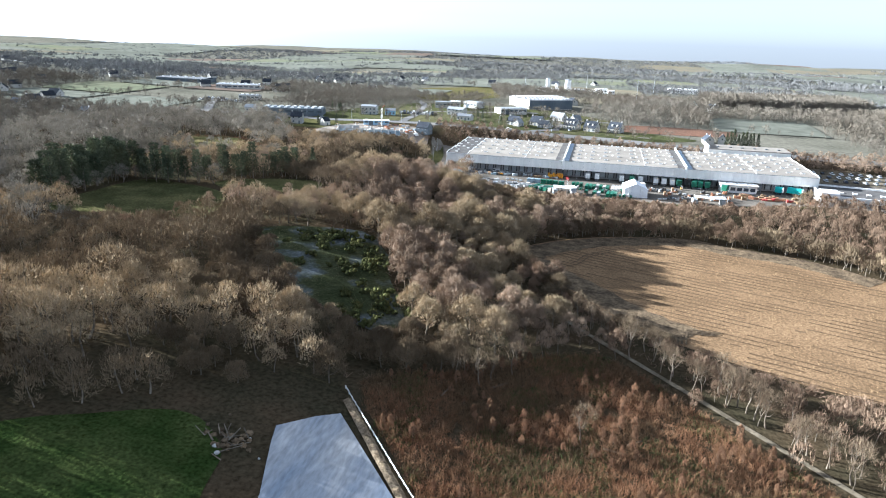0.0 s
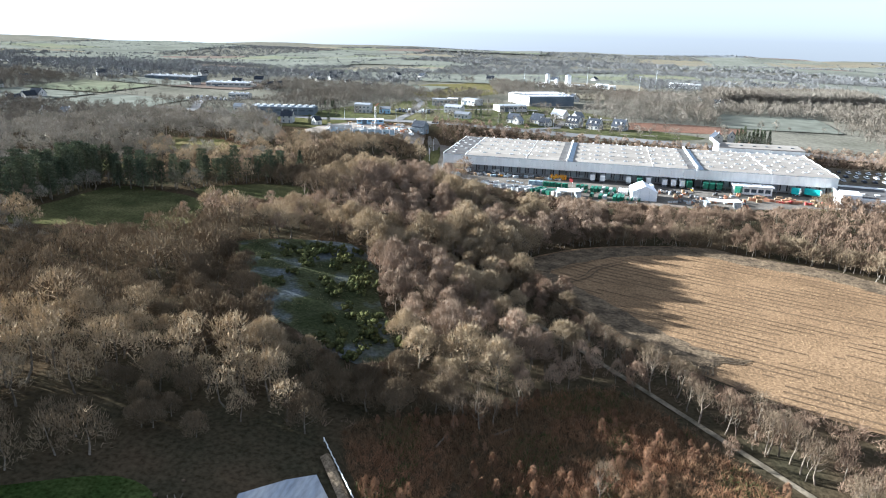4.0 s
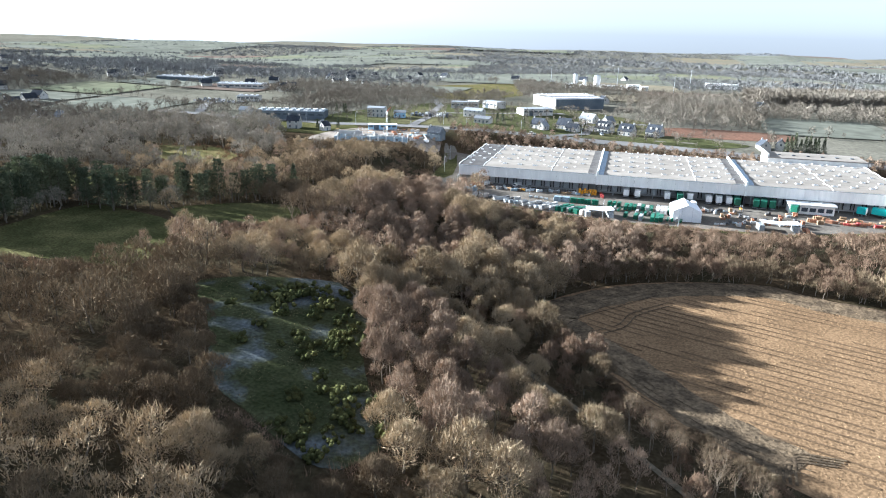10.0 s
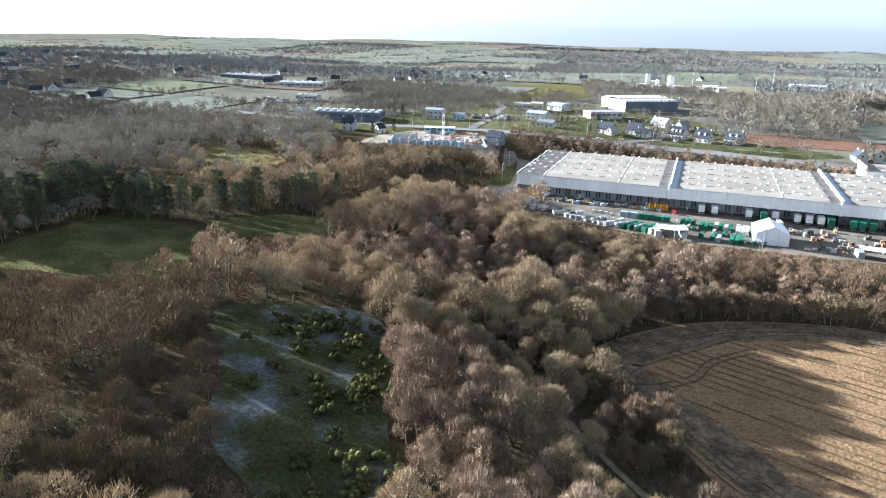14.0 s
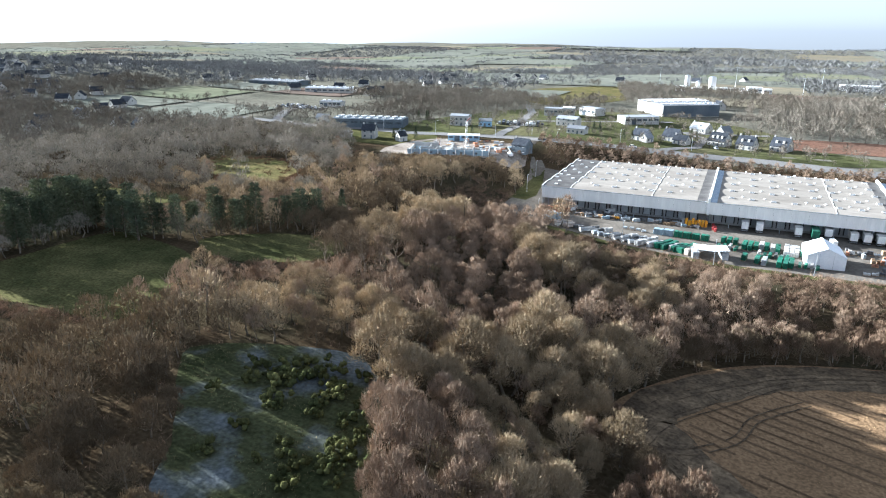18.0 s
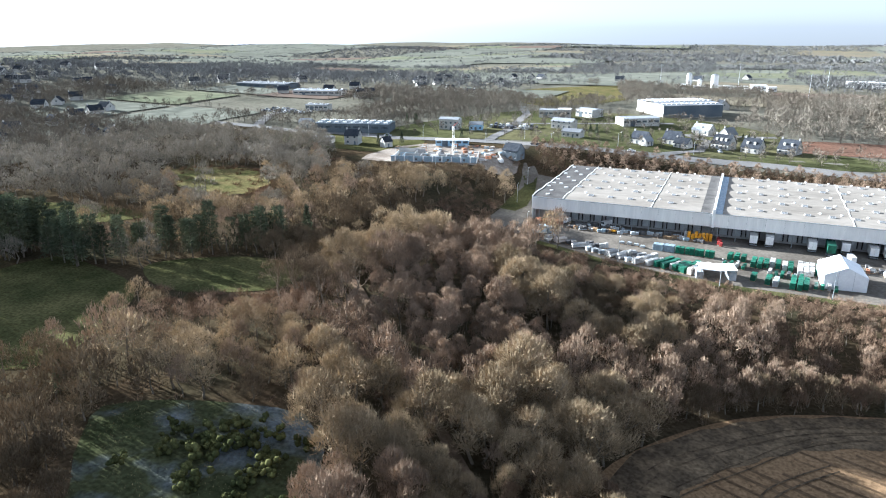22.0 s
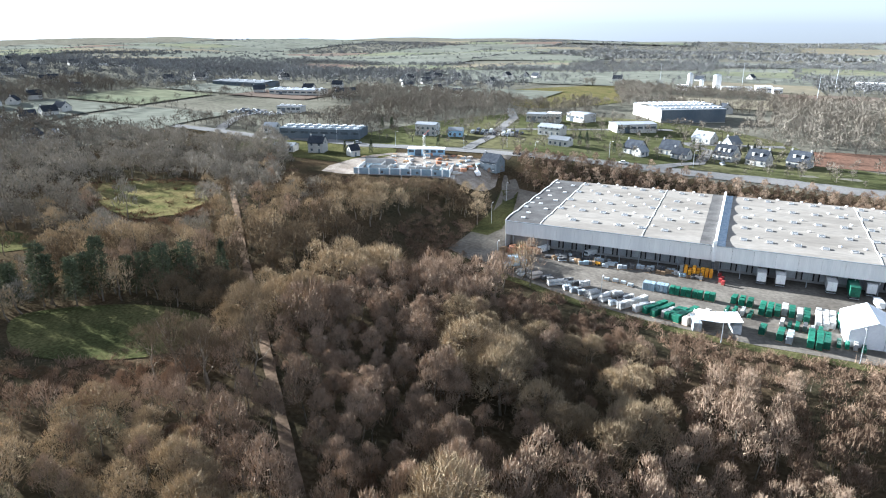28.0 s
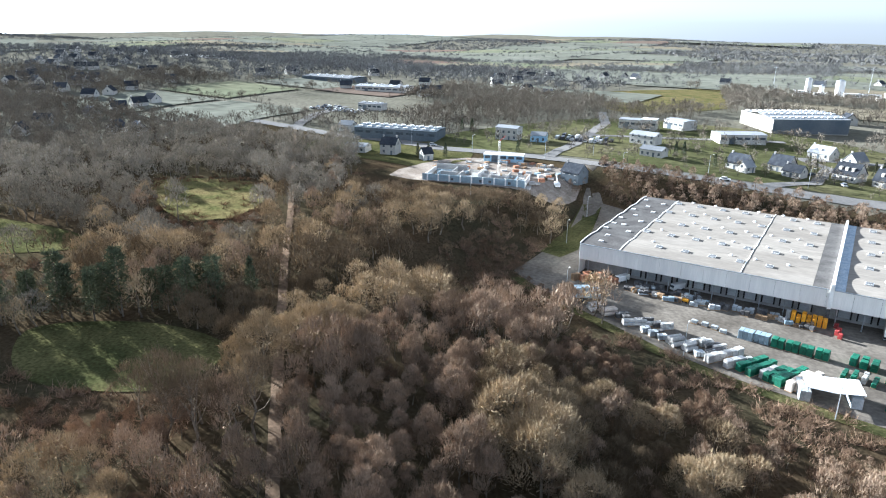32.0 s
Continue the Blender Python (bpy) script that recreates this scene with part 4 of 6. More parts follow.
for x, y, turn, n, mat, text in [(63.6, -37.5, 68, 6, "beige_wrap", "tall stack of beige boards beside the shelter"), (65.4, -37, 68, 6, "beige_wrap", "tall stack of beige boards beside the shelter"), (67, -33, 68, 1, "beige_wrap", "short stack of beige boards")]:
    stack("board_stack", x, y, turn, n * 1.45, 1.5, 2.1, n, mat, text, group="board stacks")
for i, x in enumerate((57.5, 60.6, 63.6, 66.8)):
    stack("green_crate_row", x, -20.4 - 0.3 * i, -8, 2.8, 2.2, 2.2, 2, "green_wrap", "row of dark green crates along the yard", group="green crates")
for x in (50.4, 54.0):
    t = thing("steel_cage_stack", x, -19.6, 0.1, -7, "blue-grey steel cages stacked in the yard", "container", "steel cages")
    for k in range(3):
        part("cage", block(-1.6 + k * 1.1, -0.56 + k * 1.1, -1.2, 1.2, 0.1, 2.2, 0.04), M["blue_grey"], t)
    part("base", block(-1.65, 1.75, -1.2, 1.2, 0, 0.1), M["steel"], t)
for x, y in ((38, -17.6), (40.6, -18), (43, -18.4), (45.2, -19.6)):
    stack("grey_pallet", x, y, -10, 1.6, 1.3, 1.1, 1, "grey_wrap", "grey pallet load standing in the yard", group="grey pallets", jitter=0.3)
rr = random.Random(3)
for i in range(16):
    x, y = 57.5 + (i % 8) * 1.2, -0.8 - (i // 8) * 1.8
    mat = "white_wrap" if i in (8, 0) else "orange"
    stack("orange_crate_stack" if mat == "orange" else "white_crate_stack", x, y, rr.uniform(-6, 6), 1.05, 1.2, rr.uniform(1.5, 2.9), 1, mat, "stack of bright orange plastic crates by the dock" if mat == "orange" else "stack of white plastic crates by the dock", group="crate stacks")
for x, y in ((68.4, -1), (69.2, -3.5), (68.8, -5.6), (69.6, -7.4)):
    stack("red_crate_stack", x, y, 75, 1.1, 0.9, 1.3, 1, "red", "stack of red and white crates by the docks", group="crate stacks")
for x, y, h in ((1.5, -1.5, 1.9), (4, -1, 2.0), (6, 0.8, 1.8), (8.4, 0.4, 2.1), (10.6, 1.6, 1.7), (3.6, 2, 1.9), (7, 3, 1.9), (12.4, 2.6, 1.5), (9.4, 3, 1.6)):
    stack("brown_pallet_stack", x, y - 4.2, 62, 2.6, 1.3, h, 2, "brick_goods" if x > 3 else "pallet_wood", "stack of brown pallets and terracotta goods by the docks", group="pallet stacks")
for x, y in ((33, 0), (36.6, -1.4), (39, -1.2), (42.5, -1.6), (45.5, -0.6), (48.5, -0.4), (51.5, 0.2), (54.5, 0.6), (30.5, 1.2), (21, 1.6), (18.5, 2.4), (24.5, 2.6)):
    stack("dark_pallet_load", x, y - 2.6, rr.uniform(-12, 5), 2.4, 2.0, rr.uniform(0.9, 1.9), 2, rr.choice(("dark_goods", "grey_wrap", "dark_goods")), "dark pallet load standing before the docks", group="dock loads", jitter=0.3)
for x, y, turn, ln, rad, n, mat in [(14, -23.6, 48, 3.4, 0.55, 3, "white_wrap"), (18, -24.4, 50, 4.0, 0.5, 3, "beige_wrap"), (25.5, -27, 35, 6.0, 0.4, 3, "white_wrap"), (37, -32.5, 50, 3.4, 0.6, 3, "white_wrap"), (40.5, -33.8, 52, 3.0, 0.6, 2, "white_wrap"), (45.6, -33.2, 55, 4.4, 0.4, 3, "dark_goods")]:
    pipes(x, y, turn, ln, rad, n, mat, "bundle of pale rolled goods at the yard's edge" if mat != "dark_goods" else "bundle of black pipes at the yard's edge")
for x, y in ((21, -25), (23, -25.6), (22, -23.6)):
    stack("black_roll_stack", x, y, 40, 2.0, 1.6, 1.4, 2, "dark_goods", "stack of black rolls with white ends", group="roll stacks")
for x, y in ((29, -29.5), (31.2, -30.6), (33.6, -31.4), (43, -35.4)):
    stack("grey_block_stack", x, y, 40, 2.2, 1.6, 1.3, 2, "grey_wrap", "stack of grey blocks at the yard's edge", group="block stacks")
# further rows of wrapped bars, laid slanting, and the thin crates between them
for i, (x0, y0, n, step, turn, mats) in enumerate(((71.5, -27.5, 4, 1.9, 80, "ggwg"), (101.8, -17.5, 5, 1.7, 84, "gwggw"), (84.5, -31.5, 6, 1.7, 83, "wggdwg"), (96.5, -38.0, 4, 1.7, 84, "ggwg"), (41.5, -29.0, 4, 1.6, 52, "wwdw"), (28.0, -24.5, 4, 1.7, 40, "dwdw"))):
    for k in range(n):
        mat = {"g": "green_wrap", "w": "white_wrap", "d": "dark_goods"}[mats[k]]
        stack("bar_stack", round(x0 + k * step, 2), round(y0 - 0.25 * k, 2), turn, 4.2 - 0.5 * ((k * 7 + i) % 3), 0.95, 1.0 + 0.35 * ((k + i) % 3), 3, mat, {"g": GREEN, "w": WHITE, "d": "stack of black goods on pallets in the yard"}[mats[k]], group="bar stacks")
# loose loads before the docks and along the yard
for i in range(64):
    x = rr.uniform(16, 63) if i < 44 else rr.uniform(10, 60)
    y = rr.uniform(-7.5, -1.5) if i < 44 else -22.5 - (x - 10) * 0.24 + rr.uniform(-2.5, 2.0)
    mat = rr.choice(("dark_goods", "dark_goods", "grey_wrap", "blue_grey", "pallet_wood", "dark_goods", "white_wrap"))
    word = {"dark_goods": "black", "grey_wrap": "grey", "blue_grey": "blue-grey", "pallet_wood": "wooden", "white_wrap": "white"}[mat]
    stack("loose_load", round(x, 1), round(y, 1), rr.uniform(-25, 25) if i < 44 else rr.uniform(30, 60), rr.uniform(1.4, 3.2), rr.uniform(1.0, 1.5), rr.uniform(0.5, 1.5), 2, mat, f"small load of {word} goods standing loose in the yard", group="loose loads", jitter=0.35)
# mixed loads in the eastern yard
for i in range(95):
    x, y = rr.uniform(104, 150), rr.uniform(-40, -11)
    if (x < 113 and -42 < y < -20) or (130 < x < 146 and y < -33) or y > -13 + (x - 104) * 0.0 and rr.random() < 0.5:
        continue
    mat = rr.choice(("dark_goods", "white_wrap", "brick_goods", "pallet_wood", "grey_wrap", "dark_goods", "brick_goods"))
    word = {"dark_goods": "black", "white_wrap": "white", "brick_goods": "terracotta", "pallet_wood": "wooden", "grey_wrap": "grey"}[mat]
    stack("pallet_load", round(x, 1), round(y, 1), rr.choice((0, 90)) + rr.uniform(-8, 8), 2.0, 1.2, rr.uniform(0.7, 1.6), 2, mat, f"pallet load of {word} goods in the crowded yard", group="mixed loads", jitter=0.3)
for i in range(40):
    x = rr.uniform(152, 188)
    y = -11 - (x - 152) * 0.1 + rr.uniform(-9, 2) if i % 2 else -17 + rr.uniform(-6, 3)
    mat = rr.choice(("pallet_wood", "brick_goods", "pallet_wood", "pallet_wood", "brick_goods", "red"))
    word = {"brick_goods": "terracotta", "pallet_wood": "wooden", "red": "red"}[mat]
    stack("timber_stack", round(x, 1), round(y, 1), rr.uniform(-15, 15), 2.6, 1.2, rr.uniform(0.7, 1.5), 2, mat, f"stack of {word} pallets near the eastern yard", group="timber stacks", jitter=0.3)


def trailer(x, y, turn, mat, label, name="semi_trailer", length=7.5, cab=False):
    t = thing(name, x, y, 0.1, turn, label, "trailer" if not cab else "truck", "trailers at the docks" if not cab else "")
    part("box_body", block(-1.27, 1.27, 0, length, 1.15, 3.95, 0.05), M[mat], t)
    part("chassis", block(-0.6, 0.6, 0.2, length - 0.2, 0.75, 1.15), M["dark_goods"], t)
    for sx in (-1, 1):
        part("rear_door", block(-1.2 if sx < 0 else 0.02, -0.02 if sx < 0 else 1.2, -0.05, 0.0, 1.25, 3.85), M["white_paint" if mat != "green_wrap" else mat], t)
        for yy in (1.2, 2.5):
            wheel = part("wheel", rod((sx * 1.22, yy, 0.5), (sx * 0.85, yy, 0.5), 0.5, 0.5, 12), M["rubber"], t)
            part("hub", rod((sx * 1.25, yy, 0.5), (sx * 1.2, yy, 0.5), 0.22, 0.22, 8), M["steel"], wheel)
    part("bumper", block(-1.2, 1.2, -0.12, 0.05, 0.55, 0.72), M["steel"], t)
    if cab:
        part("cab", block(-1.2, 1.2, length + 0.3, length + 2.3, 0.7, 3.3, 0.18), M[mat], t)
        part("windscreen", block(-1.05, 1.05, length + 2.28, length + 2.34, 1.9, 2.9), M["glass"], t)
        for sx in (-1, 1):
            part("wheel", rod((sx * 1.22, length + 1.4, 0.5), (sx * 0.85, length + 1.4, 0.5), 0.5, 0.5, 12), M["rubber"], t)
    return t


for x in (79.6, 84.6, 97.6, 107.5, 115.3, 119.5, 123.7):
    trailer(x, -3.2 if x != 107.5 else -1.0, 0, "white_wrap", "white box trailer backed up to a loading dock", length=7.5)
trailer(103, -5.5, 0, "green_wrap", "green curtain-sided trailer at a loading dock")
for x in (127, 134.5, 137.5, 141):
    trailer(x, -5, -10 if x > 130 else 0, "green_wrap", "green tarpaulin trailer parked by the docks", length=6.5)
t = trailer(148.5, -10, -25, "green_wrap", "long green trailer parked askew in the yard", length=11)
trailer(178, -3, 60, "teal", "teal container trailer parked in the yard", length=3.5)
trailer(187, -4, 60, "teal", "long teal container trailer parked in the yard", length=7)
trailer(6.5, -20.5, -58, "blue_grey", "grey truck parked at the yard's edge", "truck", 5.0, True)


def car(x, y, turn, mat, label, z=0.1, van=False, group="parked cars"):
    t = thing("van" if van else "car", x, y, z, turn, label, "van" if van else "car", group)
    bm = bmesh.new()
    lo, hi = (0.35, 2.0) if van else (0.3, 0.85)
    box(bm, -0.88, 0.88, -2.2, 2.2, lo, hi, 0.12)
    part("body", bm, M[mat], t)
    if not van:
        cab_ = bmesh.new()
        box(cab_, -0.76, 0.76, -1.5, 0.9, 0.84, 1.45, 0.22)
        part("cabin", cab_, M["glass"], t)
        part("roof", block(-0.62, 0.62, -1.15, 0.5, 1.44, 1.49, 0.02), M[mat], t)
    else:
        part("windscreen", block(-0.75, 0.75, 2.16, 2.24, 1.1, 1.8), M["glass"], t)
    for sx in (-1, 1):
        for yy in (-1.35, 1.4):
            part("wheel", rod((sx * 0.9, yy, 0.32), (sx * 0.66, yy, 0.32), 0.32, 0.32, 10), M["rubber"], t)
    return t


car(13.4, 0.6, 155, "white_paint", "white delivery van parked before the docks", van=True)
car(28.6, 3.0, 150, "white_paint", "white van near a loading dock", van=True)
car(108.6, -7.5, 10, "white_paint", "white van between trailers", van=True)
for i, (x, y) in enumerate(((22.6, -0.6), (32.6, -5.2), (35, -1.5), (128, -9.5))):
    t = thing("forklift", x, y, 0.1, 30 + 50 * i, "yellow-grey forklift truck at work in the yard", "forklift", "forklifts")
    part("body", block(-0.55, 0.55, -1.0, 0.7, 0.3, 1.1, 0.1), M["orange" if i % 2 else "grey_wrap"], t)
    part("overhead_guard", block(-0.5, 0.5, -0.6, 0.5, 2.0, 2.1), M["dark_goods"], t)
    for sx in (-0.45, 0.45):
        part("mast", rod((sx * 0.7, 0.85, 0.1), (sx * 0.7, 0.85, 2.4), 0.06, 0.06, 6), M["steel"], t)
        part("pillar", rod((sx, -0.5, 1.05), (sx, -0.5, 2.02), 0.04, 0.04, 6), M["dark_goods"], t)
        part("pillar", rod((sx, 0.45, 1.05), (sx, 0.45, 2.02), 0.04, 0.04, 6), M["dark_goods"], t)
        part("fork", block(sx * 0.6 - 0.07, sx * 0.6 + 0.07, 0.85, 1.9, 0.1, 0.16), M["steel"], t)
        for yy in (-0.65, 0.45):
            part("wheel", rod((sx * 1.25, yy, 0.28), (sx * 0.8, yy, 0.28), 0.28, 0.28, 10), M["rubber"], t)

# the storage tent
tent = thing("storage_tent", 103.3, -31.0, 0.1, 4, "white canvas storage tent with a ridged roof", "tent")
tw, tl, te, tr = 11.0, 13.0, 4.2, 6.8
for sx in (-1, 1):
    part("side_wall", block(sx * tw / 2 - 0.05, sx * tw / 2 + 0.05, -tl / 2, tl / 2, 0, te), M["canvas"], tent)
    bm = bmesh.new()
    a = [bm.verts.new(p) for p in ((sx * (tw / 2 + 0.15), -tl / 2 - 0.1, te), (sx * (tw / 2 + 0.15), tl / 2 + 0.1, te), (0, tl / 2 + 0.1, tr), (0, -tl / 2 - 0.1, tr))]
    bm.faces.new(a)
    bmesh.ops.recalc_face_normals(bm, faces=bm.faces)
    bmesh.ops.solidify(bm, geom=bm.faces[:], thickness=0.06)
    part("roof_sheet", bm, M["canvas"], tent)
for sy in (-1, 1):
    bm = bmesh.new()
    y0 = sy * tl / 2
    ring = [(-tw / 2, 0), (tw / 2, 0), (tw / 2, te), (0, tr - 0.05), (-tw / 2, te)]
    f0 = [bm.verts.new((x, y0, z)) for x, z in ring]
    f1 = [bm.verts.new((x, y0 - sy * 0.08, z)) for x, z in ring]
    bm.faces.new(f0)
    bm.faces.new(f1[::-1])
    for k in range(5):
        bm.faces.new((f0[k], f1[k], f1[(k + 1) % 5], f0[(k + 1) % 5]))
    bmesh.ops.recalc_face_normals(bm, faces=bm.faces)
    gable = part("gable_wall", bm, M["canvas"], tent)
    for k in (-2, 2):
        part("seam", rod((k, y0 + sy * 0.03, 0), (k, y0 + sy * 0.03, te + (1 - abs(k) / (tw / 2)) * (tr - te) - 0.1), 0.04, 0.04, 6), M["door_grey"], gable)

# the shelter with a butterfly roof, and the low white canopy farther east
for cx, cy, turn, w_, d_, text in ((69.6, -39.3, 14, 10.5, 6.6, "open shelter with white butterfly roof in the yard"), (138.0, -38.0, 4, 14.0, 5.5, "low white canopy over stored goods")):
    t = thing("yard_shelter", cx, cy, 0.1, turn, text, "shelter")
    for sx in (-1, 1):
        bm = bmesh.new()
        v = [bm.verts.new(p) for p in ((sx * w_ / 2, -d_ / 2, 3.3), (sx * w_ / 2, d_ / 2, 3.3), (0, d_ / 2, 2.9), (0, -d_ / 2, 2.9))]
        bm.faces.new(v)
        bmesh.ops.recalc_face_normals(bm, faces=bm.faces)
        bmesh.ops.solidify(bm, geom=bm.faces[:], thickness=0.14)
        part("roof_wing", bm, M["canvas"], t)
        for sy in (-1, 1):
            part("post", rod((sx * (w_ / 2 - 0.3), sy * (d_ / 2 - 0.3), 0), (sx * (w_ / 2 - 0.3), sy * (d_ / 2 - 0.3), 3.2), 0.08, 0.08, 8), M["steel"], t)
        part("side_screen", block(sx * (w_ / 2 - 0.6) - 1.6, sx * (w_ / 2 - 0.6) + 0.4, -d_ / 2 + 0.1, d_ / 2 - 0.6, 0, 2.2), M["grey_wrap"], t)
    part("beam", block(-w_ / 2 + 0.3, w_ / 2 - 0.3, -0.12, 0.12, 2.55, 2.78), M["steel"], t)


def lamp_post(x, y, h, z=None, turn=0.0):
    t = thing("street_lamp", x, y, z, turn, "tall grey lamp post", "street lamp", "lamp posts")
    part("pole", rod((0, 0, 0), (0, 0, h), 0.11, 0.06, 8), M["steel"], t)
    part("arm", rod((0, 0, h - 0.1), (1.0, 0, h + 0.15), 0.04, 0.04, 6), M["steel"], t)
    part("lamp_head", block(0.8, 1.5, -0.14, 0.14, h + 0.1, h + 0.24, 0.04), M["white_paint"], t)


for x, y in ((40, -37), (71, -48), (4, -19), (-14, 25), (-20, 60), (100, -46.5), (180, -29)):
    lamp_post(x, y, 8.0, turn=90)
# grass verge between the yard and the wood
sheet("west_verge", [(-18, 12), (-20, 40), (-27, 73), (-20, 77), (-12, 45), (-8, 20), (-10, 10)], M["grass"], "rough grass bank beside the yard road", 0.18, 4.0, category="grass")
strip("yard_verge", [(-14, -14), (0, -22.6), (14, -28.8), (35, -38.4), (53, -44), (79, -48), (110, -48), (140, -46), (165, -36), (187, -27.6)], 3.4, M["grass"], "green grass verge along the loading yard", 0.16, category="grass")

# ---- conifers, gorse, scrub and stubble ----
def cone_trunk(h, r):
    bm = bmesh.new()
    tube(bm, (0, 0, -0.2), (0, 0, h * 0.96), r, 0.03, 7)
    me = bpy.data.meshes.new("trunk")
    bm.to_mesh(me)
    bm.free()
    me.materials.append(M["bark"])
    return me


PINE, FIR = [], []
for s in range(4):
    h = 13.5 + s
    v, f = conifer(s, h, 3.3, 11, 1500, 0.2, 0.5, 0.95, 0.26)
    PINE.append((cone_trunk(h, 0.22), np_mesh("crown", v, f, M["needles"])))
for s in range(2):
    v, f = conifer(s + 40, 13.0, 3.1, 15, 1300, 0.06, 0.0, 0.8, 0.24)
    FIR.append((cone_trunk(13.0, 0.24), np_mesh("crown", v, f, M["needles"])))


def conifer_at(name, meshes, x, y, s, label, group):
    t = new(name)
    t.empty_display_size = 0.5
    t.matrix_basis = Matrix.Translation((x, y, height(x, y) - 0.05)) @ Matrix.Rotation(rr.uniform(0, 6.28), 4, "Z") @ Matrix.Scale(s, 4)
    tagged(t, label, "tree", group)
    for n_, me in zip(("trunk", "crown"), meshes):
        new(n_, me).parent = t


rr = random.Random(11)
for i in range(42):
    t = (i % 34) / 33
    if t < 0.5:
        x, y = -135 + 96 * t, -127 + 4 * math.sin(9 * t)
    else:
        x, y = -87 + 76 * (t - 0.5), -126 + 60 * (t - 0.5)
    if 0.18 < t < 0.24:
        continue
    conifer_at("pine_tree", PINE[i % 4], x + rr.uniform(-2, 2), y + rr.uniform(-3, 5), rr.uniform(0.75, 1.05), "dark green pine in the row beside the meadow", "pines of the row")
for i in range(26):
    conifer_at("pine_tree", PINE[i % 4], -113 + rr.uniform(-9, 3), -120 - 1.9 * i, rr.uniform(0.95, 1.25), "dark green pine at the meadow's western end", "pines of the row")
for x, y, s in ((-43, -88, 1.0), (-38, -174, 0.55), (-34, -178, 0.5)):
    conifer_at("fir_tree", FIR[0], x, y, s, "dark conical fir standing beside the lane", "firs")
for i in range(9):
    conifer_at("cypress_tree", FIR[i % 2], 167 + 2.4 * i, 112 + rr.uniform(-2, 2), rr.uniform(0.75, 0.95), "dark evergreen in the block behind the annex", "evergreens behind the annex")
for x, y in ((-108, 82), (-101, 86), (-112, 79), (12, 128), (16, 131), (47, 152), (50, 150), (72, 158), (75, 160), (78, 157), (-5, 143), (-8, 140), (-75, 110), (-130, 150), (-126, 154), (-122, 148)):
    conifer_at("garden_evergreen", FIR[1], x, y, rr.uniform(0.45, 0.62), "dark garden evergreen near the houses", "garden evergreens")

BUSH = []
for s in range(5):
    g = np.random.default_rng(s + 90)
    n = 640
    c = np.stack([g.normal(0, 0.8, 9), g.normal(0, 0.8, 9), g.uniform(0.35, 1.1, 9)], 1)
    pick = g.integers(0, 9, n)
    d = unit(g.normal(size=(n, 3)) + np.array([0, 0, 0.4]))
    base = c[pick] + d * (g.uniform(0.35, 0.7, 9)[pick] * g.uniform(0.6, 1, n))[:, None]
    base[:, 2] = np.clip(base[:, 2], 0.02, None)
    v, f = leafage(base, d, unit(d * 0.5 + np.array([0, 0, 0.7]) + g.normal(size=(n, 3)) * 0.4), g.uniform(0.12, 0.26, n), g.uniform(0.05, 0.1, n), g)
    ball = ICO[None] * g.uniform(0.8, 1.15, (9, 12, 1)) * 0.42 + c[:, None]
    ball[:, :, 2] = np.clip(ball[:, :, 2], 0.0, None)
    f = np.concatenate([f, (ICO_F[None] + (len(v) + 12 * np.arange(9))[:, None, None]).reshape(-1, 3)])
    BUSH.append(np_mesh("gorse_bush", np.concatenate([v, ball.reshape(-1, 3)]), f, M["gorse"]))
n_bush = 0
for x, y in scatter(np.random.default_rng(8), -24, 46, -236, -160, 2.0, lambda x, y: inside(GORSE_MEADOW, x, y)):
    thick = max(math.exp(-((x - gx) / gw) ** 2 - ((y - gy) / gh) ** 2) * g_ for gx, gy, gw, gh, g_ in ((-1, -180, 7, 6, 1.0), (13, -179, 6, 6, 1.0), (4, -175, 5, 4, 0.9), (22, -197, 8, 9, 0.75), (31, -212, 6, 7, 0.6), (36, -222, 7, 8, 1.0), (27, -229, 5, 4, 0.9)))
    if rr.random() > 0.02 + 0.72 * thick * (0.75 + noise.noise(Vector((x / 6, y / 6, 2.0)))):
        continue
    n_bush += 1
    ob = new("gorse_bush", BUSH[n_bush % 5])
    ob.matrix_basis = Matrix.Translation((x, y, height(x, y) + 0.12)) @ Matrix.Rotation(rr.uniform(0, 6.28), 4, "Z") @ Matrix.Scale(rr.uniform(0.75, 1.6), 4)
    tagged(ob, "round dark green gorse bush in the frosted meadow", "bush", "gorse bushes")


def tufts(name, places, low, high, per, width, material, label, category, splay=0.8, seed=0):
    """Tufts of stems, many in one mesh."""
    g = np.random.default_rng(seed)
    p = np.array([(x, y, height(x, y) + 0.05) for x, y in places])
    n = len(p) * per
    base = np.repeat(p, per, 0) + np.concatenate([g.normal(0, 0.35 * splay, (n, 2)), np.zeros((n, 1))], 1)
    way = unit(np.concatenate([g.normal(0, splay * 0.6, (n, 2)), np.ones((n, 1))], 1))
    size = np.repeat(g.uniform(low, high, len(p)), per) * g.uniform(0.6, 1.2, n)
    v, f = slivers(base, way, size, width * g.uniform(0.6, 1.4, n), g)
    return tagged(new(name, np_mesh(name, v, f, M[material])), label, category, kind="stuff")


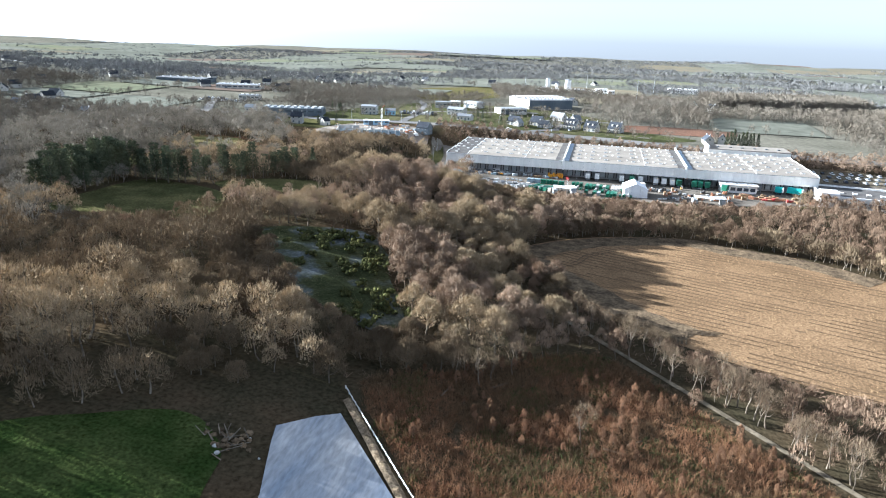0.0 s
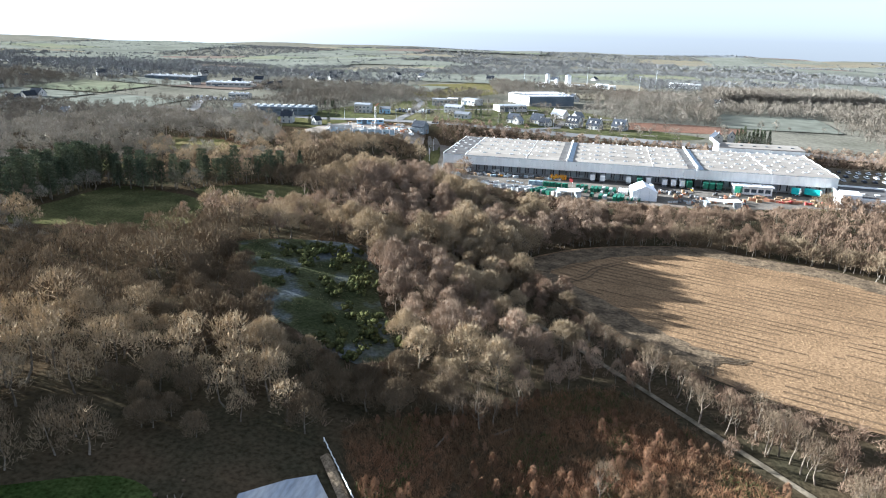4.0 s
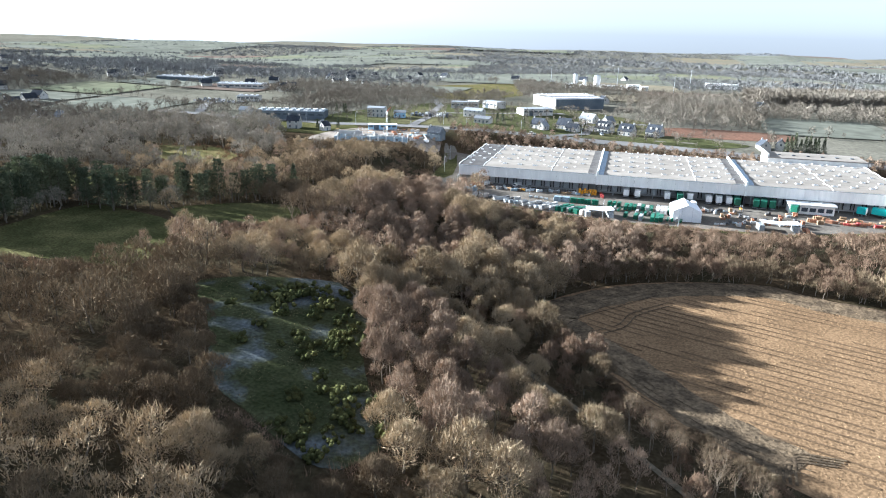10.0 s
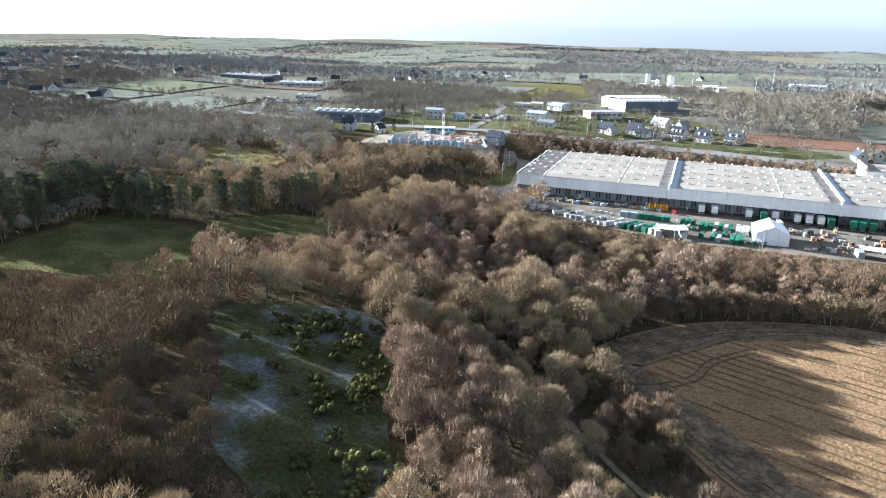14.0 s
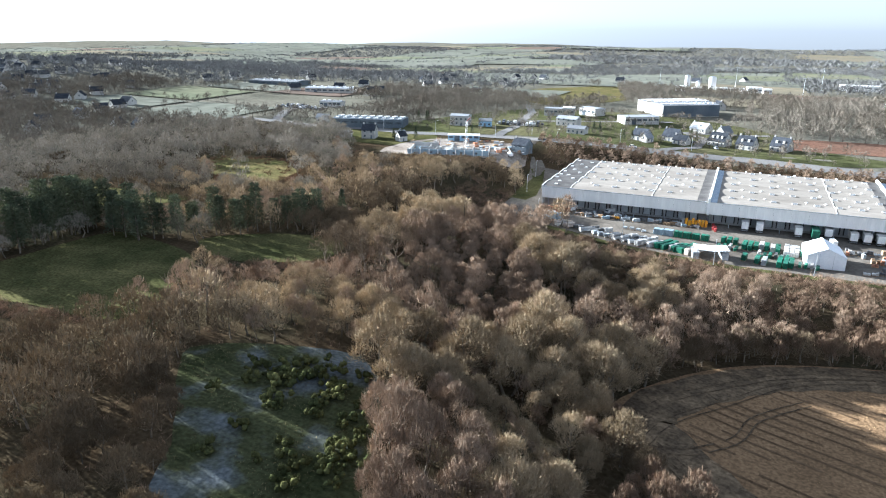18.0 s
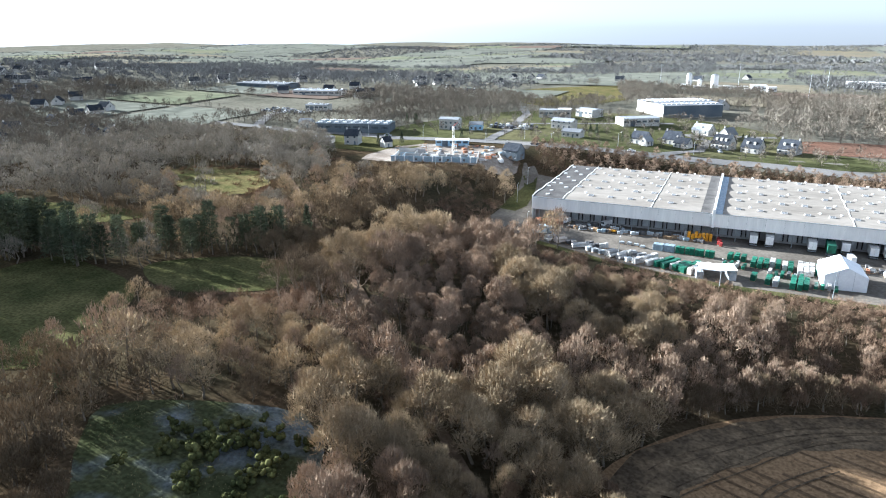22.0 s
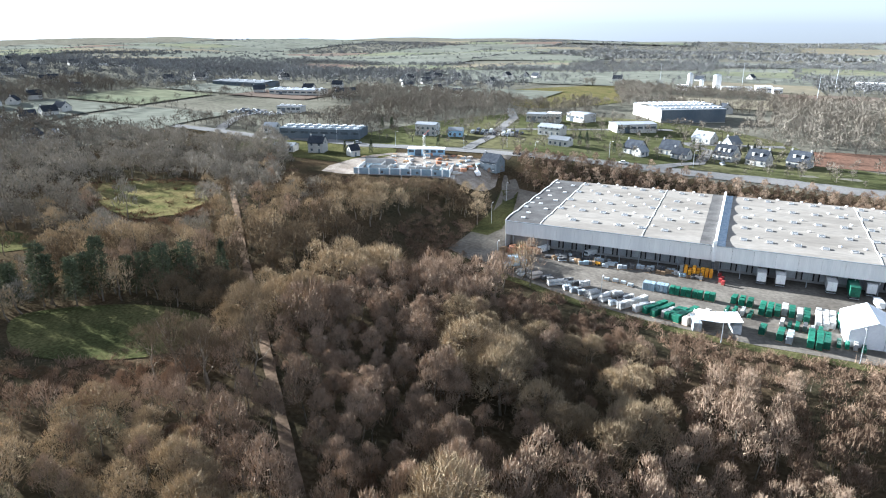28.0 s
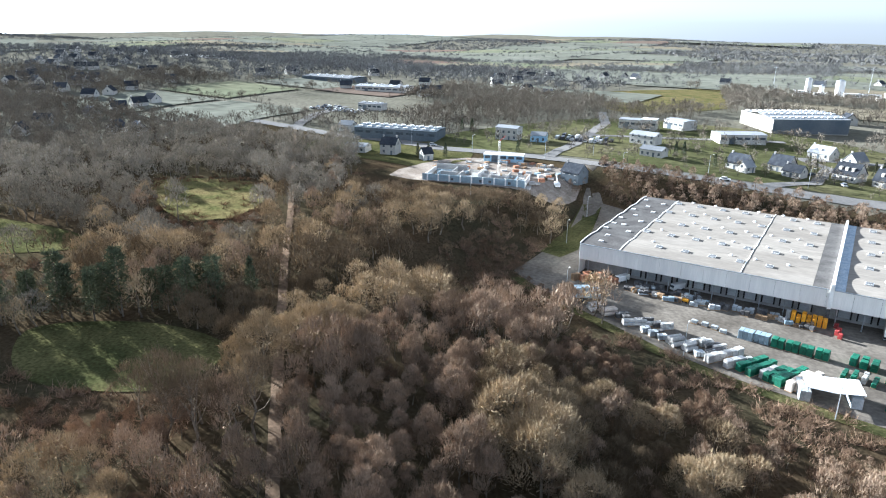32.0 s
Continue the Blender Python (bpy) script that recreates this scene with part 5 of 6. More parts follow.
g8 = np.random.default_rng(21)
scrub = scatter(g8, 40, 155, -330, -222, 1.0, lambda x, y: inside(SCRUB, x, y) and lane_off(x, y) > 2.2)
tufts("bracken", [p for p in scrub if noise.noise(Vector((p[0] / 7, p[1] / 7, 0.4))) > -0.6], 0.8, 2.5, 24, 0.06, "bracken", "russet dead bracken and bramble", "bracken", 1.0, 1)
tufts("brambles", [p for p in scrub if noise.noise(Vector((p[0] / 9, p[1] / 9, 5.4))) > 0.1], 0.5, 1.3, 14, 0.14, "ivy", "dark green bramble patches", "bramble", 1.3, 2)
tufts("meadow_tussocks", scatter(g8, -170, -100, -56, 0, 1.3, lambda x, y: inside(BROWN_MEADOW, x, y)), 0.3, 0.7, 7, 0.12, "tussock", "dry tan tussocks of the meadow", "grass", 1.0, 3)
tufts("dead_grass", [p for p in scatter(g8, -24, 46, -236, -160, 1.2, lambda x, y: inside(GORSE_MEADOW, x, y)) if noise.noise(Vector((p[0] / 11, p[1] / 5, 3.0))) > 0.05], 0.2, 0.5, 5, 0.12, "tussock", "yellowed grass tufts in the meadow", "grass", 1.0, 4)
tufts("pasture_tufts", scatter(g8, -40, 36, -312, -282, 0.9, lambda x, y: inside(SOUTH_GRASS, x, y)), 0.12, 0.3, 5, 0.1, "pasture", "rough green tufts of the pasture", "grass", 1.2, 9)
tufts("wood_floor_shoots", [p for p in scatter(g8, -60, 120, -255, -60, 4.0, lambda x, y: not open_ground(x, y))], 0.8, 2.2, 8, 0.1, "twig_young", "shoots and brushwood under the trees", "brushwood", 1.2, 5)

g9 = np.random.default_rng(31)
low = [(x + g9.uniform(-2.4, 2.4), y + g9.uniform(-2.4, 2.4)) for x, y in THICKET for _ in range(9)]
tufts("thicket", [p for p in low if not open_ground(*p)], 0.9, 2.6, 24, 0.1, "twig_young", "low brown thicket at the edge of the wood", "thicket", 1.5, 7)

edge = [(x + g9.normal(0, 3.5), y + g9.normal(0, 3.5)) for x, y in BROWN_MEADOW for _ in range(7)] + scatter(g9, -170, -100, -56, 0, 9.0, lambda x, y: inside(BROWN_MEADOW, x, y))
tufts("meadow_brush", edge, 0.9, 2.8, 26, 0.2, "twig_scrub", "brown brushwood spreading into the tussock meadow", "brushwood", 1.8, 8)

# saplings in the scrub, as things
meshes = [(np_mesh("trunk", v[0], v[1], M["bark"]), np_mesh("crown", v[2], v[3], M["twig_scrub"])) for v in VARIANTS["young"]]
pts = scatter(g8, 42, 150, -325, -224, 3.6, lambda x, y: inside(SCRUB, x, y) and lane_off(x, y) > 2.5)
for i, (x, y) in enumerate(pts):
    if noise.noise(Vector((x / 14, y / 14, 9.0))) < 0.04:
        continue
    t = new("sapling")
    t.empty_display_size = 0.5
    t.matrix_basis = Matrix.Translation((x, y, height(x, y) - 0.02)) @ Matrix.Rotation(rr.uniform(0, 6.28), 4, "Z") @ Matrix.Diagonal((0.26, 0.26, 0.42, 1.0)) @ Matrix.Scale(rr.uniform(0.7, 1.3), 4)
    tagged(t, "reddish-brown birch sapling in the bracken", "tree", "saplings of the scrub")
    for n_, me in zip(("trunk", "crown"), meshes[i % 6]):
        new(n_, me).parent = t

# the stubble: straw in rows, bare wheelings between
HEAD_LINE = [(110, -209), (91, -197), (79, -181), (62, -163), (57, -152), (69, -131), (87, -116), (119, -107), (135, -114), (159, -121), (180, -138)]


def headland(x, y, wide):
    """Whether a place lies on the strip along the field's western and northern edge, where nothing was sown in rows."""
    for (ax, ay), (bx, by) in zip(HEAD_LINE, HEAD_LINE[1:]):
        dx, dy = bx - ax, by - ay
        t = min(1, max(0, ((x - ax) * dx + (y - ay) * dy) / (dx * dx + dy * dy)))
        if math.hypot(x - ax - t * dx, y - ay - t * dy) < wide:
            return True
    return False


ROW = np.array([0.938, -0.347])
ACROSS = np.array([0.347, 0.938])
rows_at = []
wheel = []
for k in range(-130, 130):
    o = np.array([150.0, -170.0]) + ACROSS * k * 0.95
    if k % 3 == 0:
        wheel.append(o)
        continue
    for s in np.arange(-180, 190, 1.0):
        q = o + ROW * (s + rr.uniform(-0.4, 0.4)) + ACROSS * rr.uniform(-0.12, 0.12)
        if q[0] < 235 and rr.random() < 0.8 and inside(FIELD, q[0], q[1]) and not (q[0] < 185 and headland(q[0], q[1], rr.uniform(5, 10))):
            rows_at.append((float(q[0]), float(q[1])))
tufts("stubble_rows", rows_at, 0.2, 0.42, 3, 0.2, "straw", "rows of cut straw stubble", "stubble", 1.0, 6)
co, tri = [], []
for o in wheel:
    w_ = 0
    for s in np.arange(-180, 190, 2.5):
        p0, p1 = o + ROW * s, o + ROW * (s + 2.5)
        if noise.noise(Vector((p0[0] / 25, p0[1] / 6, 1.0))) < -0.12 or not (inside(FIELD, *p0) and inside(FIELD, *p1)) or (p0[0] < 190 and headland(p0[0], p0[1], 11 + 2 * noise.noise(Vector((p0[0] / 6, p0[1] / 6, 8.0))))):
            continue
        k = len(co)
        half = ACROSS * (0.32 + 0.14 * noise.noise(Vector((p0[0] / 8, p0[1] / 8, 4.0))))
        for q in (p0 - half, p1 - half, p1 + half, p0 + half):
            co.append((q[0], q[1], height(q[0], q[1]) + 0.21))
        tri += [(k, k + 1, k + 2), (k, k + 2, k + 3)]
tagged(new("wheelings", np_mesh("wheelings", co, tri, M["wheeling"])), "dark bare wheelings between the straw rows", "soil", kind="stuff")


strip("muddy_headland", rounded([(112, -203), (97, -191), (85, -176), (69, -159), (64.5, -150), (73, -136), (90, -121.5), (119, -112.5), (134, -119), (157, -126), (176, -142)], 5, False), 10.5, M["churned"], "churned muddy headland along the field's edge", 0.2, 2.0, "ground")


def track(points, seed, width=0.2):
    """A pair of tyre ruts, broken here and there."""
    line = rounded(points, 8, False)
    g = random.Random(seed)
    for half in (-0.9, 0.9):
        out = []
        for (ax, ay), (bx, by) in zip(line, line[1:]):
            n_ = math.hypot(bx - ax, by - ay) + 1e-6
            w_ = half + 0.25 * noise.noise(Vector((ax / 5, ay / 5, seed)))
            out.append((ax - (by - ay) / n_ * w_, ay + (bx - ax) / n_ * w_))
        cut = g.randint(5, max(6, len(out) - 6))
        for seg in (out[:cut], out[cut + 1:]):
            if len(seg) > 3:
                rut(seg, width * g.uniform(0.8, 1.4), 0.33)


def rut(line, width, lift):
    return strip("tyre_rut", line, width, M["mud"], "dark muddy tyre rut in the stubble field", lift, 1.5, "rut")


for k in range(2):
    o = k * 3.6 + 0.5 * math.sin(k * 2.7)
    track([(61 + o, -160 - 0.5 * o), (65 + o, -147 - o), (75 + o, -134 - o), (90 + 0.4 * o, -121 - o * 0.7), (112, -113 - o * 0.55), (128 + o, -115 - o * 0.7)], k + 1)
for k in range(2):
    o = k * 3.4 + 0.4 * math.sin(k * 3.1)
    track([(63 + o, -160), (73 + o, -171 + 0.4 * o), (86 + o, -186 + 0.5 * o), (101 + o, -199 + 0.6 * o), (114 + o, -205 + o)], k + 11)
for k in range(1):
    o = k * 2.4
    track([(62 + o, -163 - o), (72 + o, -160 + o), (80, -152 + o), (84 + o, -142 + 1.6 * o), (94 + o, -131 + o)], k + 21, 0.34)
for k in range(4):
    rut(rounded([(107 + 1.0 * k, -209), (108 + 1.0 * k, -204.5 + 0.8 * k), (112, -201.6 + 0.9 * k), (118 + 0.7 * k, -201.2 + 0.8 * k)], 5, False), 0.55, 0.3)

# sand arena: spoil bank, white fence, heap of stones
co, tri = [], []
a, b = np.array([40.3, -264.5]), np.array([66.0, -297.5])
d = (b - a) / np.linalg.norm(b - a)
side = np.array([d[1], -d[0]])
steps = 60
for i in range(steps + 1):
    q = a + (b - a) * i / steps
    for j in range(7):
        u = j / 6
        p = q - side * (u * 1.8 - 0.2)
        hump = math.sin(math.pi * u) * (0.4 + 0.5 * noise.noise(Vector((p[0], p[1], 0)) * 0.7))
        co.append((p[0], p[1], height(p[0], p[1]) + 0.36 + max(0, hump) + 0.15 * noise.noise(Vector((p[0], p[1], 2)) * 2)))
for i in range(steps):
    for j in range(6):
        k = i * 7 + j
        tri += [(k, k + 1, k + 8), (k, k + 8, k + 7)]
tagged(new("spoil_bank", np_mesh("spoil_bank", co, tri, M["spoil"])), "long bank of sandy spoil beside the arena", "earth bank", kind="structure")
fence = thing("fence", 39, -260, None, 0, "low white rail fence along the sand arena", "fence")
p0 = np.array([39.0, -260.0])
dirf = np.array([22.0, -27.0]) / math.hypot(22, 27)
turnf = math.degrees(math.atan2(dirf[1], dirf[0]))
zb = height(39, -260)
post_me = rail_me = None
for i in range(30):
    q = p0 + dirf * 2.0 * i
    z = height(*q) - zb
    at = pose(q[0] - 39, q[1] + 260, z, 0, 0, turnf)
    if post_me is None:
        o = part("post", block(-0.07, 0.07, -0.05, 0.09, -0.2, 0.8, 0.01), M["white_paint"], fence)
        o.matrix_basis = at
        post_me = o.data
        o2 = part("rail", block(0.0, 2.0, -0.09, -0.05, 0.5, 0.78), M["white_paint"], fence)
        o2.matrix_basis = at
        rail_me = o2.data
    else:
        piece("post", post_me, fence, at)
        q2 = q + dirf * 2.0
        piece("rail", rail_me, fence, pose(q[0] - 39, q[1] + 260, z, 0, -math.degrees(math.atan2(height(*q2) - height(*q), 2.0)), turnf))
for i in range(46):
    x, y = 27 + rr.gauss(0, 2.6), -284.5 + rr.gauss(0, 1.8)
    if i % 3 == 0:
        ln = rr.uniform(1.6, 3.6)
        ob = part("scrap_timber", rod((-ln / 2, 0, rr.uniform(0.1, 0.5)), (ln / 2, rr.uniform(-0.3, 0.3), rr.uniform(0.2, 1.3)), rr.uniform(0.08, 0.18), 0.07, 6), M["pale_bark" if i % 2 else "bark"])
        ob.matrix_basis = pose(x, y, height(x, y), 0, 0, rr.uniform(0, 180))
        tagged(ob, "broken branch thrown on the dark heap by the arena", "branch", "scrap timber of the heap")
        continue
    bm = bmesh.new()
    bmesh.ops.create_icosphere(bm, subdivisions=1, radius=rr.uniform(0.25, 0.75))
    for v in bm.verts:
        v.co *= rr.uniform(0.7, 1.25)
        v.co.z *= 0.75
    ob = part("rubble_stone", bm, M["concrete" if i % 10 == 1 else "churned"])
    ob.matrix_basis = pose(x, y, height(x, y) + 0.15)
    tagged(ob, "lump of pale rubble on the heap by the arena" if i % 10 == 1 else "dark clod of earth on the heap by the arena", "stone", "lumps of the heap")
for x, y, turn, ln in ((68, -245, 40, 4.5), (92, -262, -20, 4.0), (96, -258, 30, 3.2), (58, -252, 70, 3.5)):
    ob = part("fallen_log", rod((-ln / 2, 0, 0.22), (ln / 2, 0.2, 0.5), 0.2, 0.12, 8), M["pale_bark"])
    ob.matrix_basis = pose(x, y, height(x, y), 0, 0, turn)
    tagged(ob, "pale fallen birch log in the scrub", "log", "fallen logs")

# ---- houses and farther buildings ----
def house(name, x, y, turn, w, d, hw, hr, wall, roof, label, cols=3, storeys=1, chimney=1, group="houses", category="house", dormers=0):
    """A house with gables at its ends, w along the ridge."""
    t = thing(name, x, y, None, turn, label, category, group)
    bm = bmesh.new()
    ring = [(-d / 2, -0.4), (d / 2, -0.4), (d / 2, hw), (0, hw + hr), (-d / 2, hw)]
    f0 = [bm.verts.new((-w / 2, a, z)) for a, z in ring]
    f1 = [bm.verts.new((w / 2, a, z)) for a, z in ring]
    bm.faces.new(f0[::-1])
    bm.faces.new(f1)
    for k in range(5):
        bm.faces.new((f0[k], f0[(k + 1) % 5], f1[(k + 1) % 5], f1[k]))
    bmesh.ops.recalc_face_normals(bm, faces=bm.faces)
    part("wall", bm, M[wall], t)
    for sy in (-1, 1):
        bm = bmesh.new()
        o = 0.35
        lo, n = (sy * (d / 2 + o), hw - o * hr / (d / 2) + 0.04), 0.2
        v = [bm.verts.new(p) for p in ((-w / 2 - 0.25, lo[0], lo[1]), (w / 2 + 0.25, lo[0], lo[1]), (w / 2 + 0.25, 0, hw + hr + 0.04), (-w / 2 - 0.25, 0, hw + hr + 0.04))]
        u = [bm.verts.new(p.co + Vector((0, 0, n))) for p in v]
        for a in ((v[0], v[1], v[2], v[3]), (u[3], u[2], u[1], u[0])):
            bm.faces.new(a)
        for k in range(4):
            bm.faces.new((v[k], u[k], u[(k + 1) % 4], v[(k + 1) % 4]))
        bmesh.ops.recalc_face_normals(bm, faces=bm.faces)
        slope = part("roof", bm, M[roof], t)
        for k in range(dormers if sy < 0 else 0):
            xx = (k + 0.5) / dormers * w * 0.8 - w * 0.4
            part("dormer", block(xx - 0.55, xx + 0.55, -d * 0.36, -d * 0.1, hw + hr * 0.25, hw + hr * 0.66, 0.03), M[wall], slope)
    for k in range(chimney):
        sx = -1 if k == 0 else 1
        part("chimney", block(sx * (w / 2 - 0.5) - 0.35, sx * (w / 2 - 0.5) + 0.35, -0.35, 0.35, hw + hr * 0.6, hw + hr + 1.0, 0.02), M["concrete"], t)
    for s in range(storeys):
        z = 0.9 + 2.7 * s
        for k in range(cols):
            xx = (k + 0.5) / cols * w - w / 2
            for sy in (-1, 1):
                if k == cols // 2 and s == 0 and sy < 0:
                    part("door", block(xx - 0.5, xx + 0.5, sy * d / 2 - 0.05, sy * d / 2 + 0.05, 0.05, 2.1), M["shed_grey"], t)
                    continue
                win = part("window", block(xx - 0.55, xx + 0.55, sy * d / 2 - 0.05, sy * d / 2 + 0.05, z, z + 1.3), M["glass"], t)
                part("sill", block(xx - 0.65, xx + 0.65, sy * d / 2 - 0.1, sy * d / 2 + 0.1, z - 0.12, z - 0.01), M["white_paint"], win)
    for sx in (-1, 1):
        part("window", block(sx * w / 2 - 0.05, sx * w / 2 + 0.05, -0.5, 0.5, hw - 0.4, hw + 0.8), M["glass"], t)
    return t


W = "white rendered house with a slate roof"
house("house", 21, 135, -25, 9, 7.5, 3.0, 3.6, "render_white", "slate", W + " and a dark wing", 3, 1, 1)
house("house", 24.5, 130, 62, 6, 5, 2.6, 2.4, "render_white", "far_roof", "low white house with a grey roof", 2, 1, 0)
house("house", 37, 145, -20, 9, 8, 3.0, 4.0, "render_white", "slate", W + " among garden trees", 3, 1, 1)
house("house", 43, 136, -20, 8, 6.5, 2.6, 2.6, "render_white", "slate", "low house with a wide slate roof", 3, 1, 1)
house("house", 50, 187, -28, 11, 8, 2.8, 3.2, "render_white", "far_roof", "pale house with a grey-brown roof beyond the street", 3, 1, 1, dormers=1)
house("house", 63, 146, -28, 10, 8.5, 3.0, 4.4, "render_white", "slate", "white house with slate roof and roof windows", 4, 1, 1, dormers=3)
house("house", 64, 177, 55, 8, 7, 3.0, 3.6, "render_white", "far_roof", "white gabled house beyond the street", 2, 1, 1)
house("house", 77.5, 141, -25, 9.5, 8, 3.0, 4.4, "render_white", "slate", "white house with slate roof near the tree belt", 3, 1, 2, dormers=2)
house("house", 95, 144, -25, 9.5, 8, 3.0, 4.4, "render_white", "slate", "white house with slate roof ending the row", 3, 1, 2, dormers=2)
house("house", 156, 118, 100, 8, 6.0, 2.6, 2.8, "render_white", "slate", "white cottage with twin gables near the annex", 3, 1, 2)
house("house", 165.5, 119, 80, 6, 5.5, 3.0, 3.0, "render_white", "slate", "white gable cottage beside the evergreens", 2, 1, 1)
house("house", -17, 136, -10, 11, 7, 3.2, 1.4, "render_white", "far_roof", "long low white house by the main road", 4, 1, 0)
house("house", -30, 167, -12, 14, 8, 4.5, 1.6, "render_white", "far_roof", "broad white house with a shallow roof", 4, 2, 0)
house("house", -128, 79, 12, 8, 7, 5.0, 3.0, "render_white", "slate", "tall white gabled house above the lane", 2, 2, 2)
house("house", -145, 75, 15, 11, 8, 3.0, 1.2, "render_white", "far_roof", "low pale bungalow with dark roof panels", 3, 1, 0)
house("house", -106, 77, 60, 5, 5, 3.2, 2.4, "render_white", "slate", "small white gabled outbuilding", 1, 1, 0)
house("house", -35, 83, -15, 9, 7, 4.5, 3.2, "shed_grey", "slate", "dark blue-grey house beside the building site", 3, 2, 1)
house("house", -94, 138, 5, 12, 8, 6.2, 0.9, "render_white", "far_roof", "two-storey white building with a low roof", 4, 2, 0)
house("house", -78, 141, 15, 8, 7, 3.4, 1.4, "blue_paint", "far_roof", "low light-blue building with grey roof", 3, 1, 0)
house("house", -182, 112, 8, 8, 6, 3.4, 2.0, "render_white", "far_roof", "white house beside the dark shed", 2, 1, 0)


def hall(name, x, y, turn, w, d, h, wall, roof, label, windows=8, lights=0, pitch=0.6, group="", front=""):
    """A long industrial building with a shallow roof."""
    t = thing(name, x, y, None, turn, label, "hall", group)
    part("wall", block(-w / 2, w / 2, -d / 2, d / 2, -0.5, h), M[wall], t)
    for sy in (-1, 1):
        bm = bmesh.new()
        v = [bm.verts.new(p) for p in ((-w / 2 - 0.2, sy * (d / 2 + 0.2), h + 0.02), (w / 2 + 0.2, sy * (d / 2 + 0.2), h + 0.02), (w / 2 + 0.2, 0, h + 0.02 + pitch * d / 16), (-w / 2 - 0.2, 0, h + 0.02 + pitch * d / 16))]
        u = [bm.verts.new(p.co + Vector((0, 0, 0.25))) for p in v]
        bm.faces.new(v)
        bm.faces.new(u[::-1])
        for k in range(4):
            bm.faces.new((v[k], u[k], u[(k + 1) % 4], v[(k + 1) % 4]))
        bmesh.ops.recalc_face_normals(bm, faces=bm.faces)
        part("roof", bm, M[roof], t)
    for k in range(windows):
        xx = (k + 0.5) / windows * w - w / 2
        part("window", block(xx - w / windows * 0.36, xx + w / windows * 0.36, -d / 2 - 0.06, -d / 2 + 0.02, h * 0.5, h * 0.5 + 1.2), M["glass"], t)
    # thin panel that gives the front wall a colour of its own
    if front:
        part("front_panel", block(-w / 2 + 0.02, w / 2 - 0.02, -d / 2 - 0.12, -d / 2 - 0.005, 0.0, h - 0.05), M[front], t, "dark blue-grey front")
    me = None
    for k in range(lights):
        for q in range(max(1, lights // 3)):
            xx, yy = (k + 0.5) / lights * w - w / 2, (q + 0.5) / max(1, lights // 3) * d - d / 2
            z = h + 0.25 + pitch * d / 16 * (1 - abs(yy) / (d / 2))
            if me is None:
                o = part("roof_light", block(-1.1, 1.1, -0.8, 0.8, 0.0, 0.6, 0.05), M["white_paint"], t)
                me = o.data
                o.matrix_basis = pose(xx, yy, z)
            else:
                piece("roof_light", me, t, pose(xx, yy, z))
    part("gate", block(-w * 0.3, -w * 0.3 + 3, -d / 2 - 0.08, -d / 2 + 0.02, 0.0, 3.2), M["shed_grey"], t)
    return t


hall("hall", 9, 201, 32, 24, 13, 4.6, "render_white", "far_roof", "white workshop hall with a grey roof on a lawn", 6)
hall("factory", 27, 272, 33, 44, 42, 8.0, "cream", "far_roof", "large cream factory with rows of white roof lights", 0, 12, front="shed_grey")
hall("dark_shed", -146, 112, 14, 46, 16, 4.8, "shed_grey", "shed_grey", "long dark grey shed with white roof lights", 8, 9)
hall("site_store", -73, 92, 20, 18, 6, 3.0, "blue_paint", "white_paint", "pale blue site hut with a white roof", 5)
hall("small_hall", -52, 213, 8, 13, 9, 5.0, "render_white", "far_roof", "white two-storey works office", 4)
hall("small_hall", -41, 212, 5, 8, 8, 6.0, "render_white", "white_paint", "white cubic works building", 3)
hall("small_hall", -27, 225, -30, 15, 11, 5.0, "render_white", "far_roof", "white workshop with a grey roof", 4)
hall("supermarket", -290, 290, 12, 46, 20, 4.5, "cream", "far_roof", "broad pale retail hall in the distance", 8, 6)
hall("supermarket", -225, 190, 10, 18, 9, 4.0, "render_white", "far_roof", "pale retail hall in the distance", 5, 4)
hall("retail_hall", -380, 330, 0, 60, 26, 4.5, "shed_grey", "far_roof", "long grey retail hall in the distance", 8, 6)
hall("distant_hall", -852, 563, 20, 70, 30, 7.0, "white_paint", "white_paint", "white hall on the far ridge", 6)
hall("timber_hall", 190, 640, -4, 40, 16, 6, "white_paint", "white_paint", "white hall beyond the poplars", 5)

# farm with silos
for x, y, h, r in ((14, 510, 15, 2.6), (38, 530, 14, 3.8), (24, 524, 9, 2.0)):
    t = thing("silo", x, y, None, 0, "tall white silo of the dairy works", "silo", "silos")
    part("shell", rod((0, 0, -0.3), (0, 0, h), r, r, 16), M["white_paint"], t)
    part("cap", rod((0, 0, h), (0, 0, h + 1.2), r, r * 0.35, 16), M["steel"], t)
for x, y, w_, d_, h_ in ((8, 500, 9, 8, 5), (26, 512, 14, 8, 3.5), (48, 525, 12, 8, 4), (62, 528, 16, 9, 4), (80, 518, 14, 9, 6.5), (92, 510, 8, 8, 5.5), (72, 512, 10, 7, 3)):
    hall("dairy_building", x, y, 10, w_, d_, h_, "white_paint", "white_paint", "white building of the distant dairy works", 3, group="dairy works")

